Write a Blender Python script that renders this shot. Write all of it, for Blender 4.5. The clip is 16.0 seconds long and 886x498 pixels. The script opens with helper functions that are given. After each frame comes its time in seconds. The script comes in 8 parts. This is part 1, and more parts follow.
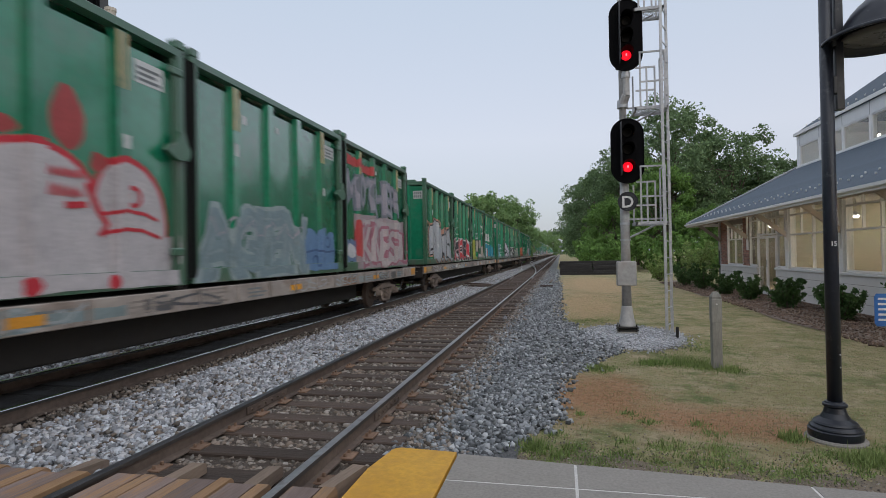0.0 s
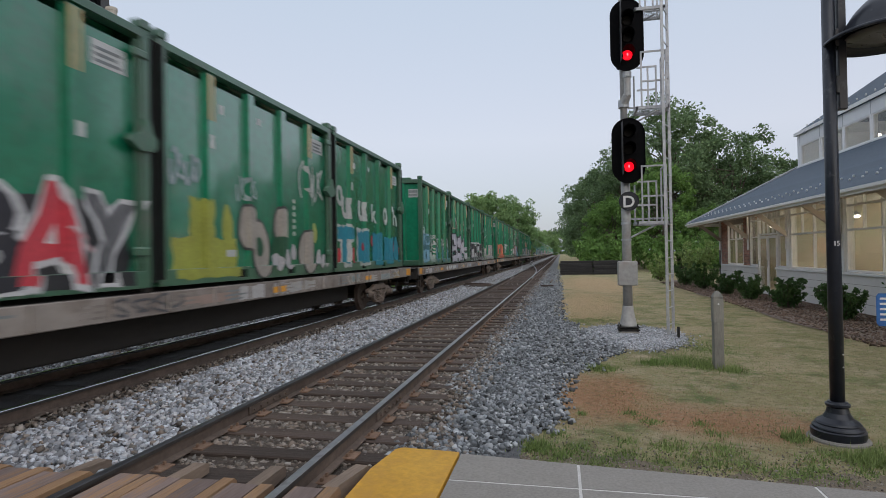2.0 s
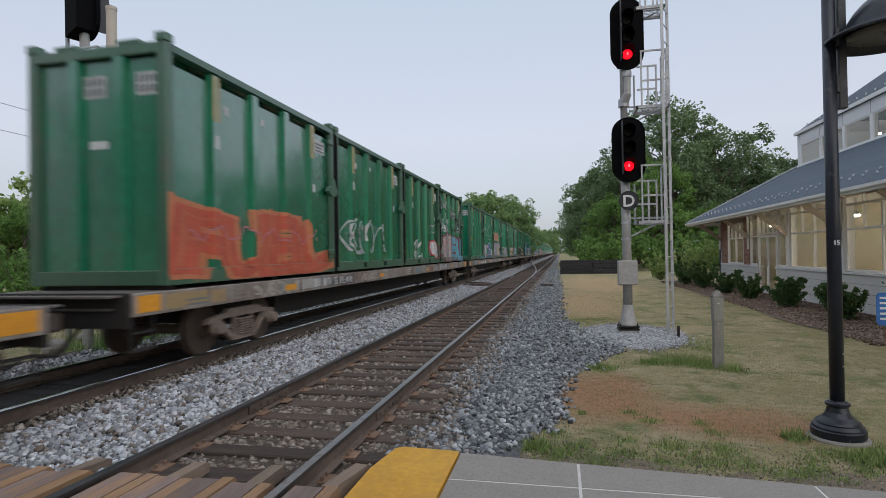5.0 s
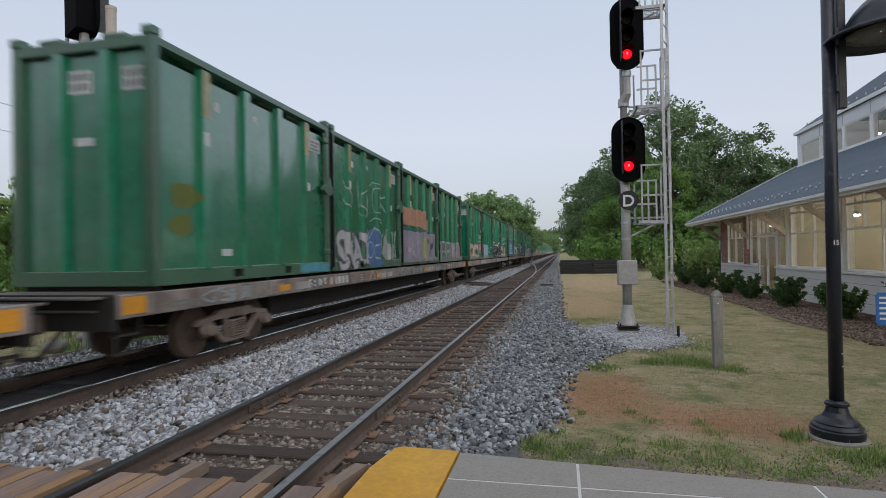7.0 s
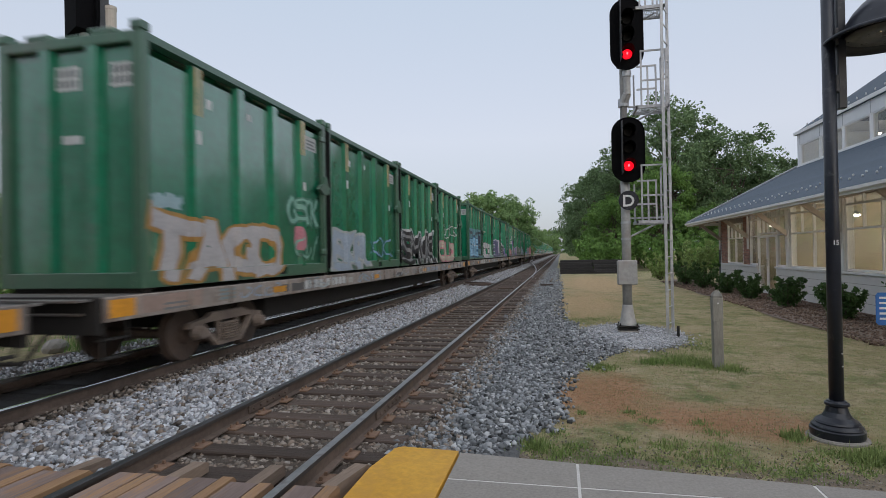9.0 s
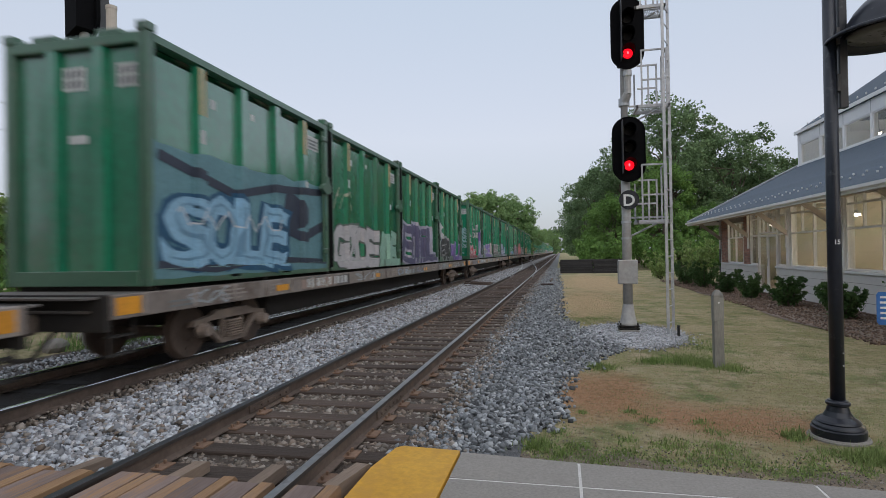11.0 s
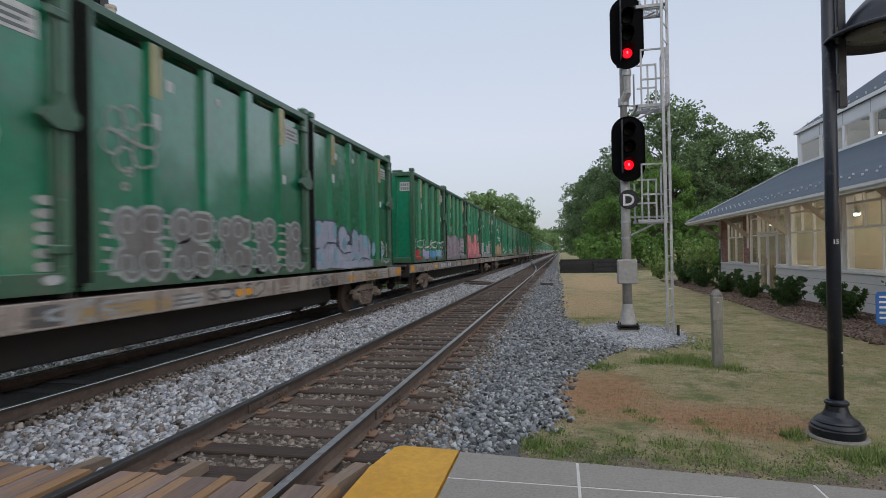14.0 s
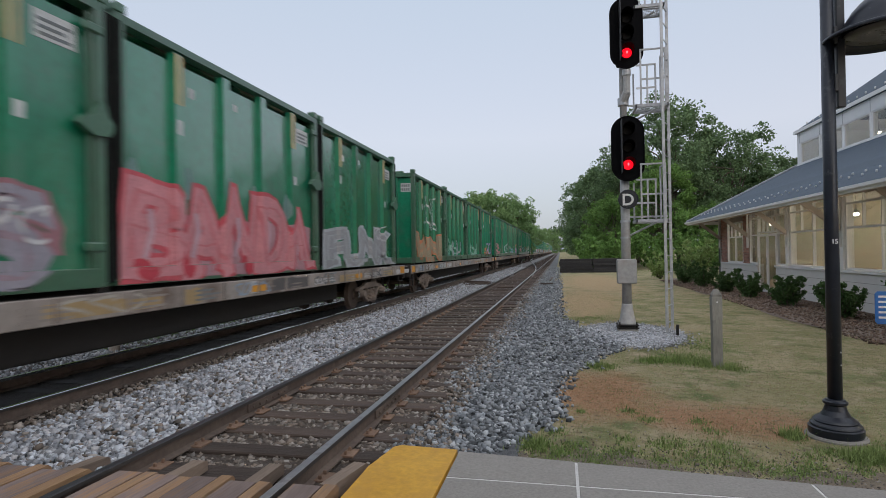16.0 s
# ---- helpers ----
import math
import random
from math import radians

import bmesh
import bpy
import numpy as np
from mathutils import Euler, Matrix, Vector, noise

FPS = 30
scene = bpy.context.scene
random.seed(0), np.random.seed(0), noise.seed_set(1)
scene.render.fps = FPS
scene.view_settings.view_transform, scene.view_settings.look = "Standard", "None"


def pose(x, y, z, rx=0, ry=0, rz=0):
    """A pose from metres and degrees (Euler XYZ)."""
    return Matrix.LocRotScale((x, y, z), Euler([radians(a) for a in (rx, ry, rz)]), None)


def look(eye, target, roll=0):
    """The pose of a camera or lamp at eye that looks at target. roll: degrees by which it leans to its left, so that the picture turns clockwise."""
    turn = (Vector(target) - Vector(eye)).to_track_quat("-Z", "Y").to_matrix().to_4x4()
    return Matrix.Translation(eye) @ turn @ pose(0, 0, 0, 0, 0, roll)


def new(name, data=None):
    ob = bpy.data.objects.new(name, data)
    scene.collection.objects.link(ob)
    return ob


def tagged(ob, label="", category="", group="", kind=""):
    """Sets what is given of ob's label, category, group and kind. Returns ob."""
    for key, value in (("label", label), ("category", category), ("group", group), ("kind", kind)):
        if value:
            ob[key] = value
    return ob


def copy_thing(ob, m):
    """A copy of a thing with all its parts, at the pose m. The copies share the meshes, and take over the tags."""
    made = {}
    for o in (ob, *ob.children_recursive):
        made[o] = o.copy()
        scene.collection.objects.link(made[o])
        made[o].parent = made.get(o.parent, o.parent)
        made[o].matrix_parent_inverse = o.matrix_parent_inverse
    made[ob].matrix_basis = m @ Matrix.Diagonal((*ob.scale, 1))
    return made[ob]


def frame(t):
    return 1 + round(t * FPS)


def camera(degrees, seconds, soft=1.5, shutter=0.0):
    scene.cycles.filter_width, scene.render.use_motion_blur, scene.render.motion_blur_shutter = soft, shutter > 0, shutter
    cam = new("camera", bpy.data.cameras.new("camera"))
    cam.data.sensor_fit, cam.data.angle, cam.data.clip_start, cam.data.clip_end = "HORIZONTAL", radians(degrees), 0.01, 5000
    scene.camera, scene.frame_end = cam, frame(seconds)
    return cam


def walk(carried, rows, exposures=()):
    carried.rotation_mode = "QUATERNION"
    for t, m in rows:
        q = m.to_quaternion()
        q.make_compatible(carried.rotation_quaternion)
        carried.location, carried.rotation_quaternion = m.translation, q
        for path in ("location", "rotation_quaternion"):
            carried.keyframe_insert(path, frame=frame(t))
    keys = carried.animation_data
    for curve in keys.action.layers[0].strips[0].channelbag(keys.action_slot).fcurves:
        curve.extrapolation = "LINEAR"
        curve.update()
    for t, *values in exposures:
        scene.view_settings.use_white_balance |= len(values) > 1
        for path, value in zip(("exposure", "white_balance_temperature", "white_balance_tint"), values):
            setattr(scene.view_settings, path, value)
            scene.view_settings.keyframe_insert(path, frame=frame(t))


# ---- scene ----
# ---- camera ----
cam = camera(77.95, 16.0, soft=0.6, shutter=0.3)


def view(dx, dp):
    """Handheld stance: a sideways sway in metres and a nod in degrees."""
    yaw, nod = radians(12.106), radians(0.49 + dp)
    eye = Vector((dx, 0, 1.622))
    way = Vector((-math.sin(yaw) * math.cos(nod), math.cos(yaw) * math.cos(nod), math.sin(nod)))
    return look(eye, eye + way * 10, -1.0)


walk(cam, [(0, view(0.018, 0.14)), (0.5, view(0.004, 0.13)), (1.0, view(-0.010, 0.13)), (2.0, view(-0.006, 0.12)),
           (2.7, view(0.004, 0.08)), (3.5, view(-0.010, 0.04)), (4.2, view(-0.010, 0.05)), (5.3, view(-0.004, 0.04)),
           (6.5, view(0, 0.03)), (8.0, view(0, 0.03)), (9.2, view(0, 0.03)), (10.3, view(-0.006, 0.0)),
           (11.5, view(-0.012, -0.03)), (12.5, view(-0.008, -0.02)), (13.5, view(0, -0.05)), (14.5, view(0, -0.06)),
           (15.4, view(0.006, -0.06)), (16.0, view(0.010, -0.09))])

# ---- world and light: clear dusk sky, no direct sun left on the ground ----
SUN_EL, SUN_ROT = radians(8), radians(163)
world = bpy.data.worlds.new("dusk_sky")
scene.world = world
world.use_nodes = True
wn, wl = world.node_tree.nodes, world.node_tree.links
sky = wn.new("ShaderNodeTexSky")
sky.sky_type, sky.sun_disc, sky.sun_elevation, sky.sun_rotation = "NISHITA", False, SUN_EL, SUN_ROT
sky.air_density, sky.dust_density, sky.ozone_density = 1.0, 1.6, 2.2
haze = wn.new("ShaderNodeMixRGB")
haze.inputs[0].default_value = 0.7
# the haze is warmer and paler low down, bluer overhead
lift_co, lift_sep, lift_map, tone = wn.new("ShaderNodeTexCoord"), wn.new("ShaderNodeSeparateXYZ"), wn.new("ShaderNodeMapRange"), wn.new("ShaderNodeMixRGB")
lift_map.inputs[1].default_value, lift_map.inputs[2].default_value = 0.02, 0.42
tone.inputs[1].default_value, tone.inputs[2].default_value = (5.85, 5.45, 5.98, 1), (4.80, 5.28, 6.10, 1)
wl.new(lift_co.outputs["Generated"], lift_sep.inputs[0])
wl.new(lift_sep.outputs[2], lift_map.inputs[0])
wl.new(lift_map.outputs[0], tone.inputs[0])
# a blue-grey layer of mist right above the horizon
mist_map, mist = wn.new("ShaderNodeMapRange"), wn.new("ShaderNodeMixRGB")
mist_map.inputs[1].default_value, mist_map.inputs[2].default_value = 0.0, 0.20
mist.inputs[1].default_value = (3.4, 3.75, 4.6, 1)
wl.new(lift_sep.outputs[2], mist_map.inputs[0])
wl.new(mist_map.outputs[0], mist.inputs[0])
wl.new(tone.outputs[0], mist.inputs[2])
# and a lighter dome high overhead
dome_map, dome = wn.new("ShaderNodeMapRange"), wn.new("ShaderNodeMixRGB")
dome_map.inputs[1].default_value, dome_map.inputs[2].default_value = 0.42, 0.85
dome.inputs[2].default_value = (6.3, 6.7, 7.5, 1)
wl.new(lift_sep.outputs[2], dome_map.inputs[0])
wl.new(dome_map.outputs[0], dome.inputs[0])
wl.new(mist.outputs[0], dome.inputs[1])
wl.new(dome.outputs[0], haze.inputs[2])
wl.new(sky.outputs[0], haze.inputs[1])
wl.new(haze.outputs[0], wn["Background"].inputs[0])
wn["Background"].inputs[1].default_value = 0.154
sun = new("sun", bpy.data.lights.new("sun", "SUN"))
sun.data.energy, sun.data.angle, sun.data.color = 1.7, radians(110), (1.0, 0.955, 0.92)
sun.matrix_basis = look((0, 0, 0), (-0.44, 0.60, -0.36))
scene.view_settings.exposure = 0.0


# ---- materials ----
def mat(name, a, b, size=1.0, rough=0.8, bump=0.2, metal=0.0, stain=None, stain_size=0.3, stain_amount=0.5,
        vary=0.15, island=0.0, stretch=(1, 1, 1), depth=0.01, spec=0.5, coord="Object", swell=0.0, tint=None, sheen=None, grain=0.72):
    """A surface of two mixed tones, with fine grain, an optional stain colour, relief and a shift of tone per object or piece."""
    m = bpy.data.materials.new(name)
    m.use_nodes = True
    n, l = m.node_tree.nodes, m.node_tree.links
    bs = n["Principled BSDF"]
    tc, oi, ma = n.new("ShaderNodeTexCoord"), n.new("ShaderNodeObjectInfo"), n.new("ShaderNodeMapping")
    add = n.new("ShaderNodeVectorMath")
    add.operation = "MULTIPLY_ADD"
    add.inputs[1].default_value = stretch
    shift = n.new("ShaderNodeMath")
    shift.operation = "MULTIPLY"
    shift.inputs[1].default_value = 37.0
    l.new(oi.outputs["Random"], shift.inputs[0])
    l.new(tc.outputs[coord], add.inputs[0])
    l.new(shift.outputs[0], add.inputs[2])

    def noise_node(s, det, ro=0.6):
        t = n.new("ShaderNodeTexNoise")
        t.inputs["Scale"].default_value, t.inputs["Detail"].default_value, t.inputs["Roughness"].default_value = s, det, ro
        l.new(add.outputs[0], t.inputs["Vector"])
        return t

    def ramp(src, lo, hi):
        r = n.new("ShaderNodeMapRange")
        r.inputs[1].default_value, r.inputs[2].default_value = lo, hi
        l.new(src, r.inputs[0])
        return r.outputs[0]

    def mix(f, x, y, kind="MIX"):
        k = n.new("ShaderNodeMixRGB")
        k.blend_type = kind
        for i, v in ((0, f), (1, x), (2, y)):
            if hasattr(v, "links"):
                l.new(v, k.inputs[i])
            elif i:
                k.inputs[i].default_value = (*v, 1)
            else:
                k.inputs[i].default_value = v
        return k.outputs[0]

    fine, large = noise_node(size * 9, 5), noise_node(size, 3)
    col = mix(ramp(large.outputs[0], 0.3, 0.7), a, b)
    col = mix(ramp(fine.outputs[0], 0.35, 0.75), col, mix(1.0, col, (grain, grain, grain), "MULTIPLY"))
    if stain:
        s = noise_node(stain_size, 6, 0.7)
        t = ramp(s.outputs[0], 0.62 - 0.2 * stain_amount, 0.72)
        col = mix(t, col, stain)
    if tint:
        # every piece leans its own way towards a second stone colour
        isl = n.new("ShaderNodeNewGeometry").outputs["Random Per Island"]
        mul, fr = n.new("ShaderNodeMath"), n.new("ShaderNodeMath")
        mul.operation, fr.operation = "MULTIPLY", "FRACT"
        mul.inputs[1].default_value = 7.31
        l.new(isl, mul.inputs[0])
        l.new(mul.outputs[0], fr.inputs[0])
        col = mix(ramp(fr.outputs[0], 0.35, 1.0), col, tint)
    if vary or island:
        r = oi.outputs["Random"]
        if island:
            r = n.new("ShaderNodeNewGeometry").outputs["Random Per Island"]
        v = max(vary, island)
        g = n.new("ShaderNodeMapRange")
        g.inputs[3].default_value, g.inputs[4].default_value = 1 - v, 1 + v
        l.new(r, g.inputs[0])
        hsv = n.new("ShaderNodeHueSaturation")
        l.new(g.outputs[0], hsv.inputs["Value"])
        l.new(col, hsv.inputs["Color"])
        col = hsv.outputs[0]
    l.new(col, bs.inputs["Base Color"])
    rr = n.new("ShaderNodeMapRange")
    rr.inputs[3].default_value, rr.inputs[4].default_value = max(0.02, rough - 0.12), min(1, rough + 0.12)
    l.new(large.outputs[0], rr.inputs[0])
    l.new(rr.outputs[0], bs.inputs["Roughness"])
    bs.inputs["Metallic"].default_value = metal
    bs.inputs["Specular IOR Level"].default_value = spec
    if bump:
        bn = n.new("ShaderNodeBump")
        bn.inputs["Strength"].default_value, bn.inputs["Distance"].default_value = bump, depth
        l.new(fine.outputs[0], bn.inputs["Height"])
        if swell:
            dent = n.new("ShaderNodeBump")
            dent.inputs["Strength"].default_value, dent.inputs["Distance"].default_value = swell, 0.12
            l.new(noise_node(0.95, 1.5, 0.4).outputs[0], dent.inputs["Height"])
            l.new(dent.outputs[0], bn.inputs["Normal"])
        l.new(bn.outputs[0], bs.inputs["Normal"])
        if sheen:
            # enamel: a clear gloss that grows steeply towards glancing views
            lw, pw, mr = n.new("ShaderNodeLayerWeight"), n.new("ShaderNodeMath"), n.new("ShaderNodeMapRange")
            pw.operation, pw.inputs[1].default_value, lw.inputs[0].default_value = "POWER", 1.7, 0.5
            mr.inputs[3].default_value, mr.inputs[4].default_value = sheen[0], sheen[1]
            gl, mx = n.new("ShaderNodeBsdfGlossy"), n.new("ShaderNodeMixShader")
            gl.inputs["Roughness"].default_value = sheen[2]
            l.new(lw.outputs["Facing"], pw.inputs[0])
            l.new(pw.outputs[0], mr.inputs[0])
            l.new(mr.outputs[0], mx.inputs[0])
            l.new(bs.outputs[0], mx.inputs[1])
            l.new(gl.outputs[0], mx.inputs[2])
            if swell:
                l.new(dent.outputs[0], gl.inputs["Normal"])
            l.new(mx.outputs[0], n["Material Output"].inputs[0])
    return m


def glow(name, colour, strength):
    m = bpy.data.materials.new(name)
    m.use_nodes = True
    b = m.node_tree.nodes["Principled BSDF"]
    b.inputs["Base Color"].default_value = (*colour, 1)
    b.inputs["Emission Color"].default_value = (*colour, 1)
    b.inputs["Emission Strength"].default_value = strength
    return m


GREEN = mat("container_green_paint", (0.008, 0.190, 0.098), (0.014, 0.212, 0.113), 0.7, 0.34, 0.12, stain=(0.060, 0.155, 0.105),
            stain_size=0.6, stain_amount=0.4, vary=0.10, depth=0.02, swell=0.26, spec=0.2, sheen=(0.025, 0.85, 0.17))
GREEN_WORN = mat("worn_green_paint", (0.030, 0.115, 0.062), (0.050, 0.135, 0.080), 1.5, 0.45, 0.25, stain=(0.085, 0.105, 0.08),
                 stain_size=1.3, stain_amount=0.4, vary=0.12, sheen=(0.02, 0.3, 0.3))
YELLOW_WORN = mat("faded_yellow_paint", (0.50, 0.395, 0.20), (0.42, 0.34, 0.18), 2, 0.6, 0.1, stain=(0.16, 0.18, 0.10), stain_size=2.5, stain_amount=0.3)
LABEL_WHITE = mat("white_label", (0.62, 0.62, 0.62), (0.5, 0.52, 0.52), 4, 0.5, 0.0, stain=(0.25, 0.3, 0.28), stain_size=6, stain_amount=0.2)
STENCIL = mat("faded_stencil_paint", (0.36, 0.32, 0.29), (0.24, 0.20, 0.175), 3, 0.7, 0.1, stain=(0.17, 0.135, 0.115), stain_size=2.5, stain_amount=0.6)
LABEL_INK = mat("grey_lettering", (0.16, 0.19, 0.2), (0.2, 0.2, 0.2), 4, 0.6, 0.0)
POCKET = mat("dark_pocket", (0.006, 0.006, 0.006), (0.01, 0.01, 0.01), 2, 0.9, 0.0)
SILL = mat("weathered_sill_paint", (0.23, 0.195, 0.175), (0.38, 0.335, 0.30), 0.9, 0.8, 0.3, stain=(0.10, 0.055, 0.035), stain_size=1.1,
           stain_amount=0.6, vary=0.25)
DECK = mat("grimy_deck_steel", (0.11, 0.10, 0.095), (0.19, 0.175, 0.165), 1, 0.7, 0.3, stain=(0.12, 0.07, 0.045), stain_size=2)
UNDER = mat("black_underframe", (0.018, 0.016, 0.015), (0.03, 0.026, 0.023), 1, 0.85, 0.3)
TRUCK = mat("dusty_truck_casting", (0.16, 0.125, 0.105), (0.24, 0.19, 0.155), 2, 0.85, 0.4, stain=(0.27, 0.21, 0.165), stain_size=3)
WHEEL = mat("rusty_wheel", (0.06, 0.045, 0.037), (0.10, 0.068, 0.052), 2, 0.7, 0.3)
STEEL_SHINE = mat("polished_railhead", (0.72, 0.73, 0.75), (0.66, 0.67, 0.70), 3, 0.16, 0.0, metal=1.0, vary=0.0)
REFLECT = mat("amber_reflector", (0.75, 0.33, 0.03), (0.62, 0.27, 0.03), 3, 0.4, 0.0)
RAIL_RUST = mat("brown_rail_web", (0.085, 0.060, 0.048), (0.15, 0.110, 0.088), 2, 0.85, 0.3, stain=(0.06, 0.043, 0.035), stain_size=3)
RAIL_SIDE = mat("dark_rail_head_side", (0.030, 0.027, 0.026), (0.055, 0.046, 0.042), 2, 0.6, 0.2)
RAIL_DARK = mat("dark_worn_railhead", (0.045, 0.047, 0.052), (0.09, 0.093, 0.10), 1.5, 0.42, 0.1, metal=0.5, stain=(0.07, 0.045, 0.035), stain_size=1.5, stain_amount=0.2)
RAIL_HEAD = mat("dull_railhead", (0.30, 0.295, 0.30), (0.44, 0.435, 0.445), 1.5, 0.36, 0.1, metal=0.7, stain=(0.10, 0.06, 0.045), stain_size=1.5, stain_amount=0.3)
TIE = mat("creosoted_tie", (0.056, 0.039, 0.031), (0.105, 0.074, 0.058), 1.2, 0.9, 0.6, stain=(0.045, 0.032, 0.027), stain_size=2.0,
          vary=0.3, stretch=(0.35, 4, 4), depth=0.02)
PLATE = mat("rusty_tie_plate", (0.17, 0.10, 0.065), (0.24, 0.15, 0.10), 3, 0.85, 0.4)
BALLAST_PALE = mat("pale_ballast_stone", (0.31, 0.325, 0.355), (0.49, 0.51, 0.545), 3, 0.9, 0.3, island=0.6, tint=(0.36, 0.345, 0.345))
BALLAST_GREY = mat("blue_grey_ballast_stone", (0.115, 0.125, 0.136), (0.215, 0.229, 0.245), 3, 0.9, 0.3, island=0.75, tint=(0.30, 0.31, 0.32))
BALLAST_BROWN = mat("dirty_ballast_stone", (0.125, 0.095, 0.075), (0.215, 0.170, 0.136), 3, 0.9, 0.3, island=0.6, tint=(0.26, 0.235, 0.21))
BED_PALE = mat("pale_ballast_bed", (0.22, 0.215, 0.215), (0.33, 0.325, 0.325), 8, 0.95, 0.9, vary=0, depth=0.06, stain=(0.2, 0.17, 0.15), stain_size=5, stain_amount=0.3)
BED_GREY = mat("grey_ballast_bed", (0.12, 0.124, 0.13), (0.22, 0.225, 0.235), 8, 0.95, 0.9, vary=0, depth=0.06)
BED_BROWN = mat("dirty_ballast_bed", (0.075, 0.056, 0.043), (0.14, 0.11, 0.09), 8, 0.95, 0.9, vary=0, depth=0.05)
PAD = mat("crushed_white_gravel", (0.45, 0.45, 0.47), (0.58, 0.58, 0.60), 20, 0.95, 0.9, vary=0, depth=0.03)


def turf_mat():
    """Mown summer turf: tan and olive patches at several scales, scorched russet where the ballast's heat and brake dust reach."""
    m = bpy.data.materials.new("dry_mottled_turf")
    m.use_nodes = True
    n, l = m.node_tree.nodes, m.node_tree.links
    bs, tc = n["Principled BSDF"], n.new("ShaderNodeTexCoord")

    def layer(scale, det, lo, hi):
        t, r = n.new("ShaderNodeTexNoise"), n.new("ShaderNodeMapRange")
        t.inputs["Scale"].default_value, t.inputs["Detail"].default_value, t.inputs["Roughness"].default_value = scale, det, 0.65
        r.inputs[1].default_value, r.inputs[2].default_value = lo, hi
        l.new(tc.outputs["Object"], t.inputs["Vector"])
        l.new(t.outputs[0], r.inputs[0])
        return r.outputs[0]

    def mix(f, x, y):
        k = n.new("ShaderNodeMixRGB")
        for i, v in ((0, f), (1, x), (2, y)):
            if hasattr(v, "links"):
                l.new(v, k.inputs[i])
            else:
                k.inputs[i].default_value = (*v, 1)
        return k.outputs[0]

    def near(cx, cy, rx, ry):
        """1 inside an uneven ellipse on the lawn, fading over its rim."""
        mp, ln, ad, r = n.new("ShaderNodeMapping"), n.new("ShaderNodeVectorMath"), n.new("ShaderNodeMath"), n.new("ShaderNodeMapRange")
        mp.inputs["Location"].default_value = (-cx / rx, -cy / ry, 0)
        mp.inputs["Scale"].default_value = (1 / rx, 1 / ry, 0)
        ln.operation, ad.operation = "LENGTH", "ADD"
        l.new(tc.outputs["Object"], mp.inputs["Vector"])
        l.new(mp.outputs[0], ln.inputs[0])
        l.new(ln.outputs["Value"], ad.inputs[0])
        l.new(layer(1.9, 6, 0.2, 0.8), ad.inputs[1])
        r.inputs[1].default_value, r.inputs[2].default_value = 1.75, 1.0
        l.new(ad.outputs[0], r.inputs[0])
        return r.outputs[0]

    col = mix(layer(0.55, 4, 0.33, 0.58), (0.41, 0.335, 0.205), (0.265, 0.250, 0.125))
    col = mix(layer(2.6, 5, 0.46, 0.70), col, (0.46, 0.375, 0.26))
    col = mix(layer(1.4, 6, 0.50, 0.64), col, (0.145, 0.18, 0.07))
    for spot in ((0.42, 7.35, 0.85, 1.25), (1.75, 6.35, 1.1, 0.6)):
        col = mix(near(*spot), col, (0.40, 0.235, 0.14))
    for spot in ((0.9, 20, 1.3, 5.5), (1.9, 33, 2.2, 10)):
        col = mix(near(*spot), col, (0.45, 0.325, 0.19))
    col = mix(layer(9, 5, 0.50, 0.72), col, (0.19, 0.15, 0.09))
    col = mix(layer(24, 3, 0.56, 0.75), col, (0.43, 0.375, 0.265))
    l.new(col, bs.inputs["Base Color"])
    bs.inputs["Roughness"].default_value, bs.inputs["Specular IOR Level"].default_value = 0.95, 0.1
    bn = n.new("ShaderNodeBump")
    bn.inputs["Strength"].default_value, bn.inputs["Distance"].default_value = 0.8, 0.03
    l.new(layer(60, 4, 0.2, 0.8), bn.inputs["Height"])
    l.new(bn.outputs[0], bs.inputs["Normal"])
    return m


GROUND = turf_mat()
SOIL = mat("bare_gritty_soil", (0.14, 0.11, 0.08), (0.21, 0.168, 0.12), 2.5, 0.95, 0.9, vary=0, stain=(0.15, 0.125, 0.09), stain_size=4, depth=0.03)
MULCH = mat("bark_mulch", (0.20, 0.155, 0.125), (0.30, 0.235, 0.19), 5, 0.95, 1.0, vary=0, depth=0.04)
MULCH_CHIP = mat("bark_chip", (0.15, 0.095, 0.07), (0.24, 0.17, 0.13), 5, 0.9, 0.3, island=0.5)
BLADE_DRY = mat("dry_grass_blade", (0.43, 0.345, 0.20), (0.275, 0.26, 0.125), 1.1, 0.8, 0, island=0.45, spec=0.2, stain=(0.38, 0.25, 0.135), stain_size=1.0, stain_amount=0.8)
BLADE_RED = mat("dead_russet_grass", (0.42, 0.23, 0.13), (0.38, 0.27, 0.145), 1.2, 0.85, 0, island=0.3, spec=0.2)
BLADE_GREEN = mat("green_grass_blade", (0.16, 0.24, 0.065), (0.25, 0.31, 0.11), 0.8, 0.7, 0, island=0.35, spec=0.3)
CONCRETE = mat("grey_concrete_slab", (0.262, 0.243, 0.222), (0.287, 0.266, 0.243), 5, 0.9, 0.35, vary=0.05, stain=(0.22, 0.20, 0.185), stain_size=11, stain_amount=0.25)
JOINT = mat("pale_slab_joint", (0.62, 0.60, 0.58), (0.55, 0.53, 0.51), 6, 0.9, 0.2)
YELLOW = mat("platform_yellow_paint", (0.62, 0.33, 0.022), (0.56, 0.29, 0.022), 2, 0.6, 0.25, vary=0, stain=(0.46, 0.24, 0.035), stain_size=4)
